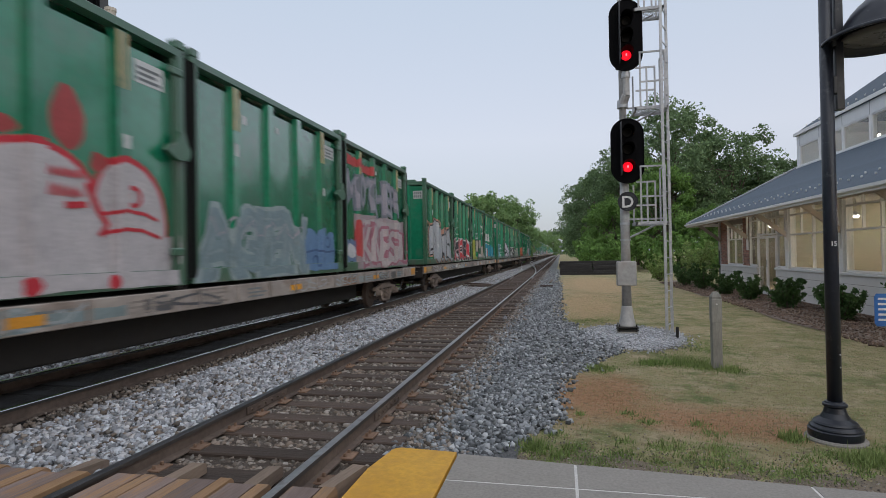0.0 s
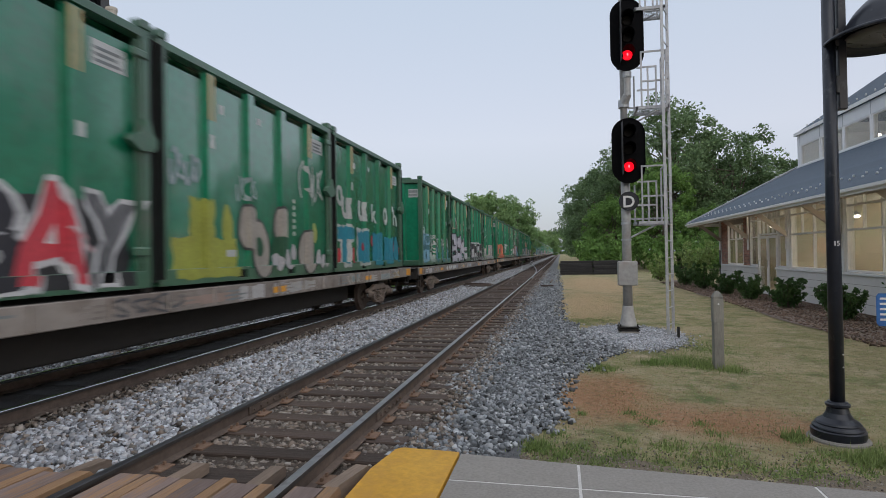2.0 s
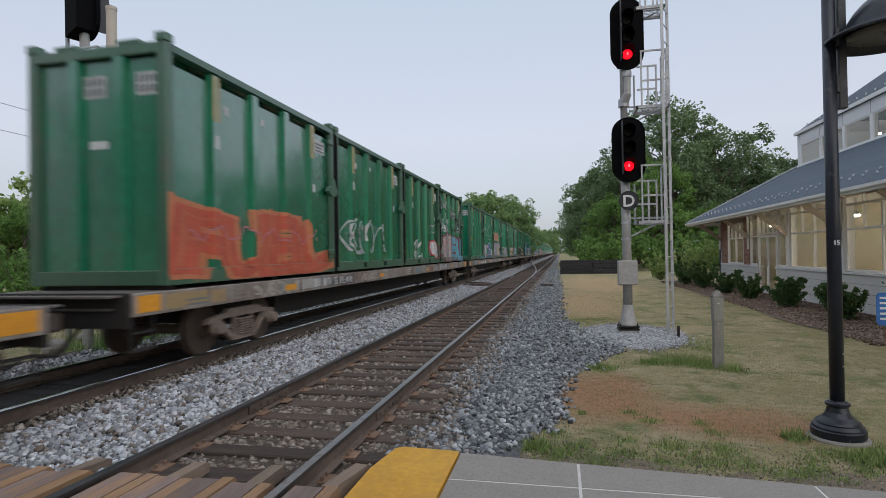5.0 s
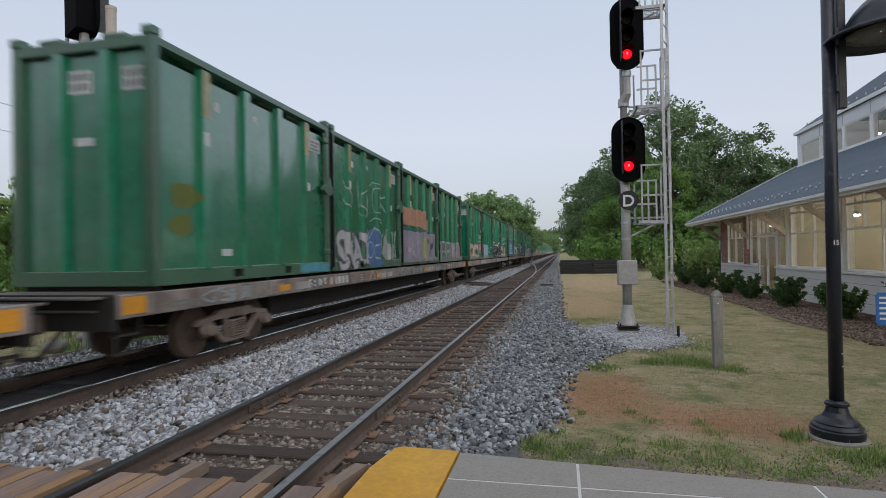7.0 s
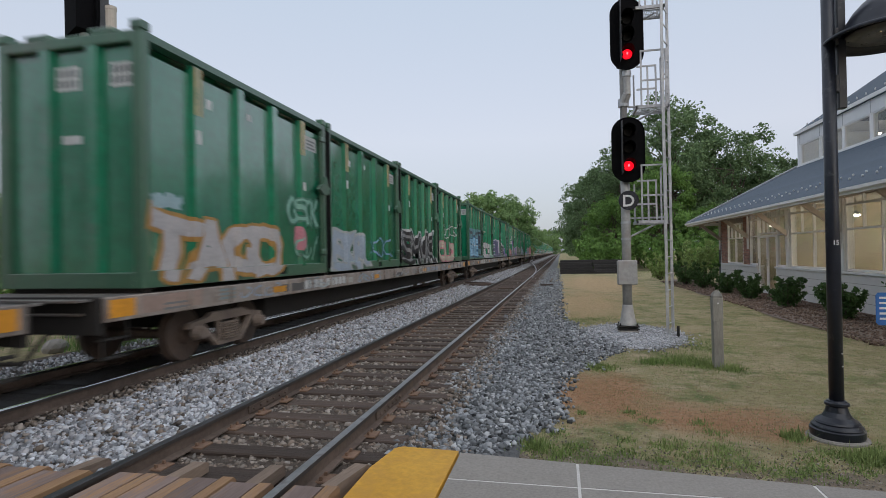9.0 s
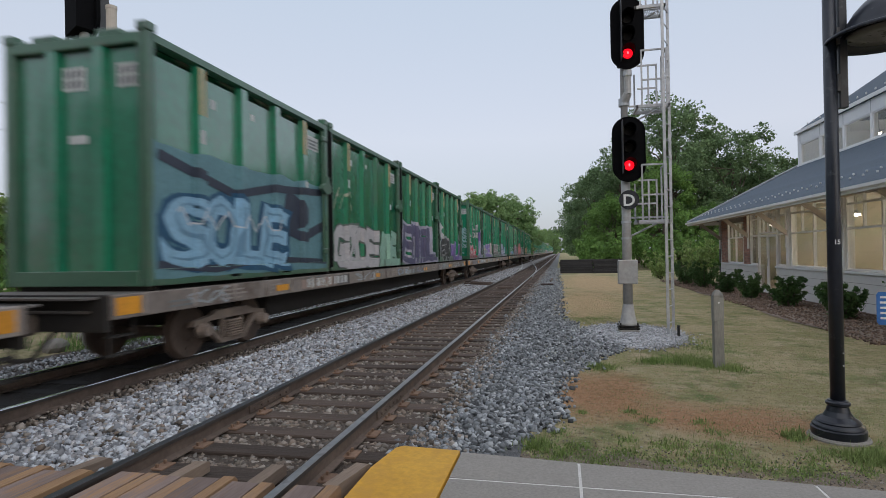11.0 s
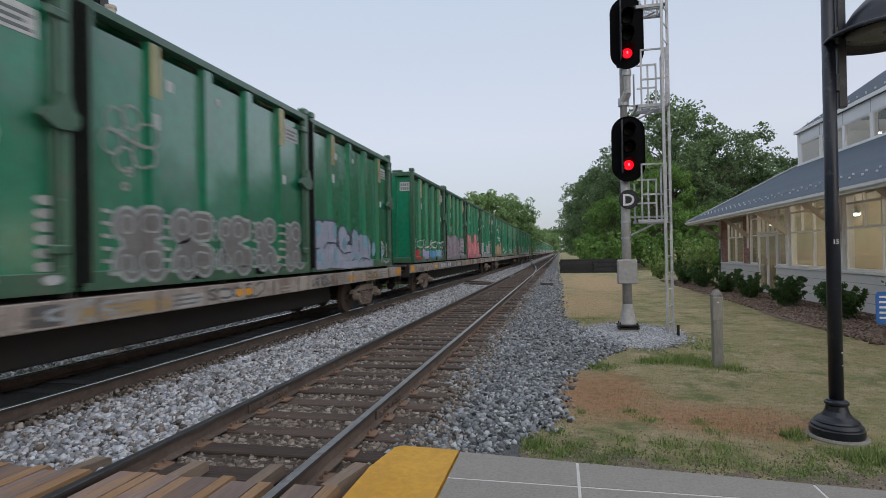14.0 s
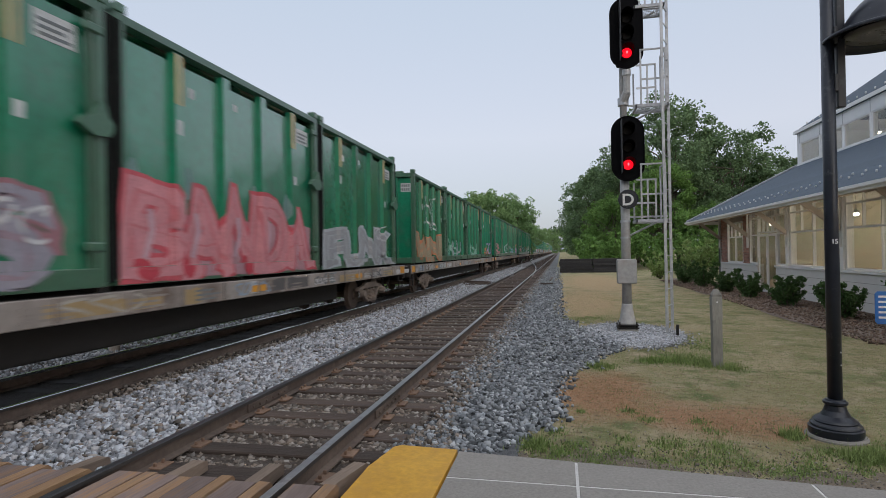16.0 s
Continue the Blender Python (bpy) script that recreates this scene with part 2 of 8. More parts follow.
PLANK = mat("brown_crossing_timber", (0.18, 0.130, 0.115), (0.26, 0.195, 0.175), 1.2, 0.85, 0.4, vary=0.22, stain=(0.36, 0.19, 0.07), stain_size=1.4,
            stain_amount=0.35, stretch=(5, 0.5, 3), depth=0.015)
PLANK_EDGE = mat("orange_worn_timber", (0.36, 0.215, 0.11), (0.27, 0.16, 0.09), 1.5, 0.85, 0.4, vary=0.25, stain=(0.20, 0.14, 0.11), stain_size=2, stretch=(5, 0.5, 3))
PLANK_RAW = mat("worn_raw_timber", (0.24, 0.175, 0.13), (0.18, 0.135, 0.105), 1.5, 0.85, 0.4, vary=0.2, stretch=(5, 0.5, 3))
GALV = mat("galvanised_steel", (0.50, 0.51, 0.53), (0.40, 0.41, 0.44), 1.6, 0.5, 0.1, metal=0.35, vary=0.08)
ALU_GREY = mat("grey_mast_paint", (0.37, 0.365, 0.36), (0.43, 0.425, 0.42), 1.2, 0.5, 0.1, vary=0.05, stain=(0.33, 0.30, 0.28), stain_size=2)
BLACK_PAINT = mat("satin_black_paint", (0.004, 0.004, 0.005), (0.006, 0.006, 0.007), 2, 0.75, 0.0, spec=0.06)
# dark grey of the lamp-post straps and of the painted hood sheen
EDGE_GREY = mat("hood_sheen_and_strap_grey", (0.045, 0.045, 0.05), (0.07, 0.07, 0.075), 3, 0.5, 0.0)
POST_PAINT = mat("blue_black_post_paint", (0.012, 0.015, 0.024), (0.018, 0.021, 0.032), 2, 0.33, 0.05, spec=0.45, stain=(0.07, 0.075, 0.085), stain_size=9, stain_amount=0.25)
LENS_DARK = mat("dark_signal_lens", (0.006, 0.005, 0.005), (0.01, 0.008, 0.008), 4, 0.5, 0.0, spec=0.15)
DIFFUSER_OFF = mat("unlit_smoked_diffuser", (0.10, 0.095, 0.085), (0.07, 0.065, 0.06), 8, 0.3, 0.1)
LENS_RED = glow("lit_red_lens", (1.0, 0.004, 0.018), 1.2)
LENS_HOT = glow("red_lens_core", (1.0, 0.08, 0.10), 4.0)
WHITE = mat("white_paint", (0.78, 0.78, 0.78), (0.7, 0.7, 0.7), 2, 0.5, 0.05)
TRIM = mat("cream_white_trim", (0.82, 0.82, 0.82), (0.77, 0.77, 0.78), 1.5, 0.55, 0.1, vary=0.04, grain=0.95)
CLADDING = mat("pale_grey_wall_panel", (0.80, 0.81, 0.83), (0.76, 0.77, 0.80), 0.6, 0.7, 0.08, vary=0.05, grain=0.95)
PLINTH = mat("pale_plinth_panel", (0.74, 0.715, 0.69), (0.68, 0.655, 0.63), 0.7, 0.75, 0.1, vary=0.05, grain=0.94)
BRICK = mat("red_brown_brick", (0.37, 0.18, 0.135), (0.45, 0.255, 0.20), 2, 0.9, 0.5, vary=0.3)
MORTAR = mat("grey_mortar", (0.36, 0.32, 0.29), (0.30, 0.27, 0.25), 6, 0.95, 0.3)
SLATE = mat("blue_slate_roof", (0.060, 0.088, 0.122), (0.080, 0.110, 0.148), 1, 0.75, 0.3, vary=0.12)
TIMBER_TAN = mat("tan_rafter_timber", (0.56, 0.485, 0.42), (0.49, 0.42, 0.36), 1.5, 0.7, 0.2, grain=0.88)
BEIGE = mat("beige_plaster", (0.54, 0.50, 0.41), (0.47, 0.43, 0.35), 0.6, 0.85, 0.05, grain=0.92)
FLOOR_TAN = mat("tan_floor_tile", (0.30, 0.24, 0.17), (0.36, 0.29, 0.21), 1.5, 0.5, 0.05)
LAMP_GLOW = glow("warm_lamp_diffuser", (1.0, 0.88, 0.66), 88.0)
SIGN_BLUE = mat("blue_sign_face", (0.02, 0.17, 0.55), (0.02, 0.15, 0.50), 2, 0.4, 0.0)
WOOD_GREY = mat("weathered_grey_post", (0.24, 0.23, 0.21), (0.32, 0.31, 0.28), 2, 0.9, 0.6, stretch=(3, 3, 0.6), stain=(0.13, 0.12, 0.11), stain_size=3)
BARK = mat("grey_brown_bark", (0.10, 0.08, 0.06), (0.16, 0.13, 0.10), 2, 0.95, 0.8, stretch=(2, 2, 0.5), depth=0.05)
# near-black bed colour that carries the shade under the train
BED_SHADE = mat("shade_black_track_bed", (0.018, 0.016, 0.015), (0.040, 0.034, 0.030), 5, 0.9, 0.8, vary=0, depth=0.05)
# flat black that stands for the shade in the gaps between containers
GAP_SHADE = mat("gap_shade_black", (0.010, 0.010, 0.010), (0.016, 0.016, 0.016), 3, 0.9, 0.1, spec=0.1)
# black of the stacked timber; also stands in for shade on the train's ties
TIE_BLACK = mat("black_stacked_and_shaded_tie", (0.018, 0.017, 0.018), (0.035, 0.032, 0.032), 1.5, 0.85, 0.4, vary=0.3)
WIRE = mat("dark_wire", (0.12, 0.12, 0.14), (0.14, 0.14, 0.16), 1, 0.6, 0)


def leaf_mat(name, a, b, size=0.5):
    m = mat(name, a, b, size, 0.6, 0.0, island=0.35, vary=0.1, spec=0.25)
    n, l = m.node_tree.nodes, m.node_tree.links
    bs, out = n["Principled BSDF"], n["Material Output"]
    tr, ad = n.new("ShaderNodeBsdfTranslucent"), n.new("ShaderNodeMixShader")
    ad.inputs[0].default_value = 0.36
    l.new(bs.inputs["Base Color"].links[0].from_socket, tr.inputs[0])
    l.new(bs.outputs[0], ad.inputs[1])
    l.new(tr.outputs[0], ad.inputs[2])
    l.new(ad.outputs[0], out.inputs[0])
    return m


LEAF = leaf_mat("dark_oak_leaf", (0.125, 0.20, 0.092), (0.185, 0.275, 0.135))
LEAF_BRIGHT = leaf_mat("fresh_green_leaf", (0.14, 0.26, 0.066), (0.20, 0.34, 0.095))
LEAF_YELLOW = leaf_mat("yellow_green_leaf", (0.26, 0.37, 0.12), (0.34, 0.43, 0.16))
LEAF_SHRUB = leaf_mat("evergreen_shrub_leaf", (0.062, 0.125, 0.042), (0.105, 0.185, 0.062), 2)
# paler than the near oak leaf: distance haze is mixed into the colour
LEAF_HAZED = leaf_mat("hazed_distant_leaf", (0.20, 0.33, 0.13), (0.27, 0.40, 0.175))

glass = bpy.data.materials.new("window_glass")
glass.use_nodes = True
gb = glass.node_tree.nodes["Principled BSDF"]
gb.inputs["Base Color"].default_value = (0.93, 0.95, 0.95, 1)
gb.inputs["Roughness"].default_value = 0.03
gb.inputs["Transmission Weight"].default_value = 1.0
gb.inputs["IOR"].default_value = 1.25


# ---- building helpers ----
def mesh_of(bm, name, material, smooth=False):
    me = bpy.data.meshes.new(name)
    bm.to_mesh(me)
    bm.free()
    me.materials.append(material)
    if smooth:
        for p in me.polygons:
            p.use_smooth = True
    return me


def part(name, bm, material, parent, label="", smooth=False, at=None):
    me = bm if isinstance(bm, bpy.types.Mesh) else mesh_of(bm, name, material, smooth)
    ob = new(name, me)
    ob.parent = parent
    if at is not None:
        ob.matrix_basis = at
    return tagged(ob, label)


def empty(name, m, label, category, group="", kind=""):
    ob = new(name)
    ob.empty_display_size = 0.2
    ob.matrix_basis = m
    return tagged(ob, label, category, group, kind)


def box(x0, x1, y0, y1, z0, z1, bevel=0.0, bm=None):
    bm = bm or bmesh.new()
    r = bmesh.ops.create_cube(bm, size=1, matrix=Matrix.LocRotScale(((x0 + x1) / 2, (y0 + y1) / 2, (z0 + z1) / 2), None,
                                                                    (abs(x1 - x0), abs(y1 - y0), abs(z1 - z0))))
    if bevel:
        ed = list({e for v in r["verts"] for e in v.link_edges})
        bmesh.ops.bevel(bm, geom=ed, offset=bevel, segments=1, affect="EDGES")
    return bm


def rod(a, b, r0, r1=None, n=10, bm=None):
    bm = bm or bmesh.new()
    a, b = Vector(a), Vector(b)
    d = b - a
    m = Matrix.Translation((a + b) / 2) @ d.to_track_quat("Z", "Y").to_matrix().to_4x4()
    bmesh.ops.create_cone(bm, cap_ends=True, segments=n, radius1=r0, radius2=r0 if r1 is None else r1, depth=d.length, matrix=m)
    return bm


def lathe(profile, n=28, bm=None, centre=(0, 0)):
    """A turned form from (radius, height) pairs, about the upright axis."""
    bm = bm or bmesh.new()
    rings = [[bm.verts.new((centre[0] + r * math.cos(2 * math.pi * i / n), centre[1] + r * math.sin(2 * math.pi * i / n), z)) for i in range(n)]
             for r, z in profile]
    for p, q in zip(rings, rings[1:]):
        for i in range(n):
            bm.faces.new((p[i], p[(i + 1) % n], q[(i + 1) % n], q[i]))
    bm.faces.new(rings[0][::-1])
    bm.faces.new(rings[-1])
    return bm


def prism(points, lo, hi, axis="y", bm=None):
    """A solid whose outline, in the plane across the axis, is drawn out from lo to hi."""
    bm = bm or bmesh.new()
    put = {"x": lambda p, d: (d, p[0], p[1]), "y": lambda p, d: (p[0], d, p[1]), "z": lambda p, d: (p[0], p[1], d)}[axis]
    u, v = [bm.verts.new(put(p, lo)) for p in points], [bm.verts.new(put(p, hi)) for p in points]
    bm.faces.new(u), bm.faces.new(v[::-1])
    for i in range(len(points)):
        j = (i + 1) % len(points)
        bm.faces.new((u[i], v[i], v[j], u[j]))
    bmesh.ops.recalc_face_normals(bm, faces=bm.faces)
    return bm


def cloud(name, verts, faces, material):
    me = bpy.data.meshes.new(name)
    k = faces.shape[1]
    me.vertices.add(len(verts))
    me.vertices.foreach_set("co", verts.astype(np.float32).ravel())
    me.loops.add(faces.size)
    me.loops.foreach_set("vertex_index", faces.astype(np.int32).ravel())
    me.polygons.add(len(faces))
    me.polygons.foreach_set("loop_start", np.arange(0, faces.size, k, dtype=np.int32))
    me.update(calc_edges=True)
    me.materials.append(material)
    return me


def spins(rng, n):
    q = rng.normal(size=(n, 4))
    q /= np.linalg.norm(q, axis=1)[:, None]
    w, x, y, z = q.T
    return np.stack([1 - 2 * (y * y + z * z), 2 * (x * y - z * w), 2 * (x * z + y * w), 2 * (x * y + z * w), 1 - 2 * (x * x + z * z),
                     2 * (y * z - x * w), 2 * (x * z - y * w), 2 * (y * z + x * w), 1 - 2 * (x * x + y * y)], 1).reshape(n, 3, 3)


def stones(name, material, rng, places, size, label):
    """Broken stones: blunt, uneven wedges of eight corners."""
    n = len(places)
    cube = np.array([(x, y, z) for x in (-1, 1) for y in (-1, 1) for z in (-1, 1)], float)
    f = np.array([(0, 1, 3, 2), (4, 6, 7, 5), (0, 4, 5, 1), (2, 3, 7, 6), (0, 2, 6, 4), (1, 5, 7, 3)])
    v = cube[None] * rng.uniform(0.45, 1.0, (n, 8, 3)) * rng.uniform(0.4, 1.0, (n, 1, 3))
    v = np.einsum("nij,nkj->nki", spins(rng, n), v) * (size * rng.uniform(0.5, 1.45, n))[:, None, None]
    v[..., 2] *= 0.88
    v += places[:, None]
    fs = (f[None] + 8 * np.arange(n)[:, None, None]).reshape(-1, 4)
    ob = new(name, cloud(name, v.reshape(-1, 3), fs, material))
    return tagged(ob, label, "ballast", kind="stuff")


def leaves(rng, centres, size, flat=0.0):
    """Folded leaf sprays: two triangles hinged on a midrib."""
    n = len(centres)
    base = np.array([(0, -1, 0), (0.55, 0, 0.18), (0, 1, 0), (-0.55, 0, 0.18)], float)
    v = np.einsum("nij,kj->nki", spins(rng, n), base) * (size * rng.uniform(0.6, 1.3, n))[:, None, None] + centres[:, None]
    i = 4 * np.arange(n)[:, None]
    return v.reshape(-1, 3), np.concatenate([i + np.array([[0, 1, 2]]), i + np.array([[0, 2, 3]])])


def tree_proto(name, seed, height, spread, count, leaf, material, bare=0.25, lobes=14):
    """A tree: tapered trunk, forking limbs, and a crown of leaf sprays round the limb ends."""
    rng = np.random.default_rng(seed)
    top = empty(name, pose(0, 0, 0), "", "tree")
    bm = bmesh.new()
    p, r = Vector((0, 0, -0.3)), height * 0.02
    knots = []
    for i in range(5):
        q = p + Vector((rng.normal(0, 0.02) * height, rng.normal(0, 0.02) * height, height * 0.145))
        rod(p, q, r, r * 0.78, 9, bm)
        knots.append(q.copy())
        p, r = q, r * 0.78
    tips = []
    for i in range(lobes):
        k = knots[rng.integers(1, 5)]
        a = i * 2.4 + rng.normal(0, 0.3)
        h = height * (bare + (0.93 - bare) * ((i + 0.5) / lobes))
        out = spread * math.sqrt(max(0.05, 1 - ((h / height - 0.52) / 0.52) ** 2)) * rng.uniform(0.45, 0.8)
        tip = Vector((math.cos(a) * out, math.sin(a) * out, h))
        mid = k.lerp(tip, 0.5) + Vector((0, 0, 0.03 * height))
        rod(k, mid, height * 0.006, height * 0.004, 6, bm)
        rod(mid, tip, height * 0.004, height * 0.0015, 6, bm)
        tips.append((tip, spread * rng.uniform(0.28, 0.5)))
    tips.append((Vector((rng.normal(0, 0.2), rng.normal(0, 0.2), height * 0.9)), spread * 0.4))
    part("trunk", bm, BARK, top, "grey-brown bark trunk and limbs", True)
    pts = []
    per = count // len(tips)
    for tip, rad in tips:
        # each limb end carries a few uneven sprigs, denser at the rim
        sub = np.array(tip)[None] + rng.normal(0, 0.42, (11, 3)) * rad * np.array([1.1, 1.1, 0.75])
        for s in sub:
            d = rng.normal(size=(per // 11, 3))
            d /= np.linalg.norm(d, axis=1)[:, None]
            rr = rad * rng.uniform(0.25, 0.6) * rng.uniform(0.25, 1.0, (per // 11, 1)) ** 0.5
            pts.append(s + d * rr * np.array([1, 1, 0.7]))
    v, f = leaves(rng, np.concatenate(pts), leaf)
    me = cloud("crown", v, f, material)
    part("crown", me, material, top, "leafy crown with gaps")
    return top

# ---- ground, ballast and tracks (rail tops lie at z = 0) ----
RNG = np.random.default_rng(7)
NEAR_L, NEAR_R, FAR_R, FAR_L = -3.474, -1.969, -6.024, -7.529
XC = (FAR_R + FAR_L) / 2
LAWN = -0.21

ground = new("ground", cloud("ground", np.array([(-2500, -2500, LAWN), (2500, -2500, LAWN), (2500, 2500, LAWN), (-2500, 2500, LAWN)], float),
                             np.array([[0, 1, 2, 3]]), GROUND))
tagged(ground, "dry patchy lawn and soil reaching to the horizon", "ground", kind="structure")


def bed(name, x0, x1, y0, y1, z, material, label):
    """A ballast bed with a sloping, wavering shoulder."""
    bm = bmesh.new()
    ys = [y0 + (y1 - y0) * (i / 60) ** 2.2 for i in range(61)]
    rows = []
    for y in ys:
        w0, w1 = 0.10 * noise.noise((x0, y * 0.7, 0)), 0.12 * noise.noise((x1, y * 0.7, 5))
        rows.append([bm.verts.new(c) for c in ((x0 - 0.12 + w0, y, -0.26), (x0 + w0, y, z), (x1 + w1, y, z), (x1 + 0.14 + w1, y, -0.26))])
    for a, b in zip(rows, rows[1:]):
        for i in range(3):
            bm.faces.new((a[i], a[i + 1], b[i + 1], b[i]))
    ob = new(name, mesh_of(bm, name, material))
    return tagged(ob, label, "ballast bed", kind="structure")


bed("ballast_bed_train_side", -9.6, -5.45, -40, 620, -0.196, BED_BROWN, "dirty brown ballast bed under the train track")
# dark strip laid between the rails for the shade beneath the cars
bed("ballast_bed_oily", -7.42, -6.10, -40, 620, -0.178, BED_SHADE, "track bed between the train's rails, black with painted shade")
bed("ballast_bed_middle", -5.6, -3.75, -40, 620, -0.180, BED_PALE, "pale clean ballast strip between the tracks")
bed("ballast_bed_near", -3.9, -1.0, -40, 620, -0.204, BED_BROWN, "dirty ballast bed under the near track")
bed("ballast_bed_edge", -1.3, -0.42, -40, 620, -0.198, BED_GREY, "blue-grey ballast shoulder beside the lawn")


def scatter(x0, x1, y0, y1, per, z, lift=0.035):
    n = int((x1 - x0) * (y1 - y0) * per)
    return np.stack([RNG.uniform(x0, x1, n), RNG.uniform(y0, y1, n), z + RNG.uniform(0, lift, n)], 1)


def shoulder(y):
    """Where the ballast ends and the lawn begins."""
    return float(np.interp(y, [3, 5, 5.4, 5.83, 6.5, 7.4, 8.35, 9.1, 9.8, 10.4, 11.3, 12.2, 13, 14, 15, 22, 34, 60], [-0.55, -0.50, -0.36, -0.14, -0.02, 0.04, 0.12, 0.46, 0.75, 1.15, 1.2, 0.95, 0.55, 0.3, 0.06, 0.02, 0.02, -0.1])) + 0.05 * math.sin(y * 2.3)


def strip(name, material, x0, x1, z, size, label, dens=520, jag=0.0, lift=0.035, fade=None):
    near, mid, far = scatter(x0, x1, 3.2, 9, dens, z, lift), scatter(x0, x1, 9, 16, dens * 0.62, z, lift), scatter(x0, x1, 16, 34, dens * 0.26, z, lift)
    s = np.concatenate([near, mid, far, scatter(x0, x1, 34, 62, dens * 0.08, z, lift)])
    if jag:
        # the shoulder thins out unevenly into the grass
        rim = np.array([shoulder(y) for y in s[:, 1]])
        s = s[s[:, 0] < rim + RNG.normal(-0.05, 0.10, len(s))]
    if fade:
        # one kind of stone gives way to the next over a stretch, not along a line
        s = s[RNG.uniform(0, 1, len(s)) < np.clip((s[:, 0] - fade[0]) / (fade[1] - fade[0]) + 0.25 * np.sin(s[:, 1] * 1.7) + 0.1 * np.sin(s[:, 1] * 5.1), 0, 1)]
    return stones(name, material, RNG, s, size, label)


strip("pale_ballast", BALLAST_PALE, -5.5, -3.62, -0.180, 0.036, "pale grey clean ballast stones between the tracks", 1000, 0.0, 0.05)
strip("soiled_ballast", BALLAST_BROWN, -5.6, -3.6, -0.172, 0.033, "soiled brown stones among the pale ballast", 90, 0.0, 0.05)
strip("brown_ballast", BALLAST_BROWN, -3.44, -1.15, -0.226, 0.034, "dirty brown ballast stones among the ties", 620, 0.0, 0.020)
strip("shoulder_ballast", BALLAST_BROWN, -1.5, -0.65, -0.200, 0.030, "brown stones that spill over the grey shoulder", 420, 0.0, 0.03, (-0.95, -1.5))
strip("blue_grey_ballast", BALLAST_GREY, -1.6, 1.4, -0.211, 0.034, "blue-grey ballast stones beside the lawn", 1000, 0.13, 0.03, (-1.6, -1.0))
strip("trackside_ballast", BALLAST_BROWN, -5.95, -5.35, -0.19, 0.032, "rusty ballast stones beside the train track", 420)
strip("far_side_ballast", BALLAST_PALE, -9.2, -7.68, -0.19, 0.036, "grey ballast stones beyond the train track", 230)

bm = bmesh.new()
ring = [bm.verts.new((1.5 + (0.86 + 0.14 * math.sin(3 * a) + 0.1 * math.sin(7 * a)) * math.cos(a) * 1.1, 12.4 + (1.42 + 0.25 * math.sin(2 * a + 1) + 0.12 * math.sin(5 * a)) * math.sin(a), LAWN + 0.012))
        for a in [i * math.pi / 24 for i in range(48)]]
bm.faces.new(ring)
tagged(new("gravel_pad", mesh_of(bm, "gravel_pad", PAD)), "patch of crushed pale gravel round the signal mast", "gravel", kind="structure")
a, r = RNG.uniform(0, 6.283, 9200), np.sqrt(RNG.uniform(0, 1.0, 9200)) * (0.9 + 0.12 * RNG.normal(0, 1, 9200))
stones("pad_gravel", BALLAST_PALE, RNG, np.stack([1.45 + r * np.cos(a) * 1.12, 12.4 + r * np.sin(a) * 1.85, np.full(9200, LAWN + 0.02)], 1), 0.02,
       "small pale gravel round the signal mast")


bm = bmesh.new()
xs_soil = [-0.55 + 0.03 * i for i in range(176)]
lower = [bm.verts.new((x, 4.40 - 0.085 * (x + 0.87), LAWN + 0.004)) for x in xs_soil]
upper = [bm.verts.new((x, max(4.66 - 0.085 * (x + 0.87), 4.98 - 0.05 * x + 0.45 * noise.noise((x * 1.1, 1, 0)) + 0.3 * noise.noise((x * 3.3, 5, 0)) + 0.16 * noise.noise((x * 8.7, 2, 0))), LAWN + 0.004)) for x in xs_soil]
for i in range(len(xs_soil) - 1):
    bm.faces.new((lower[i], lower[i + 1], upper[i + 1], upper[i]))
tagged(new("bare_soil", mesh_of(bm, "bare_soil", SOIL)), "bare gritty brown soil along the slab", "soil", kind="structure")


def rail_mesh(name, x, y0, y1, head, bright=False):
    web = prism([(-0.07, -0.172), (0.07, -0.172), (0.068, -0.16), (0.012, -0.142), (0.010, -0.045), (-0.010, -0.045), (-0.012, -0.142), (-0.068, -0.16)], y0, y1)
    ob = part("rail", web, RAIL_RUST, None, "")
    part("head_side", prism([(-0.010, -0.045), (0.010, -0.045), (0.036, -0.038), (0.036, -0.006), (-0.036, -0.006), (-0.036, -0.038)], y0, y1), STEEL_SHINE if bright else RAIL_SIDE, ob)
    cap = prism([(-0.034, -0.006), (0.034, -0.006), (0.030, 0.0), (-0.030, 0.0)], y0, y1)
    part("railhead", cap, head, ob, "worn steel running surface")
    ob.location.x = x
    return ob


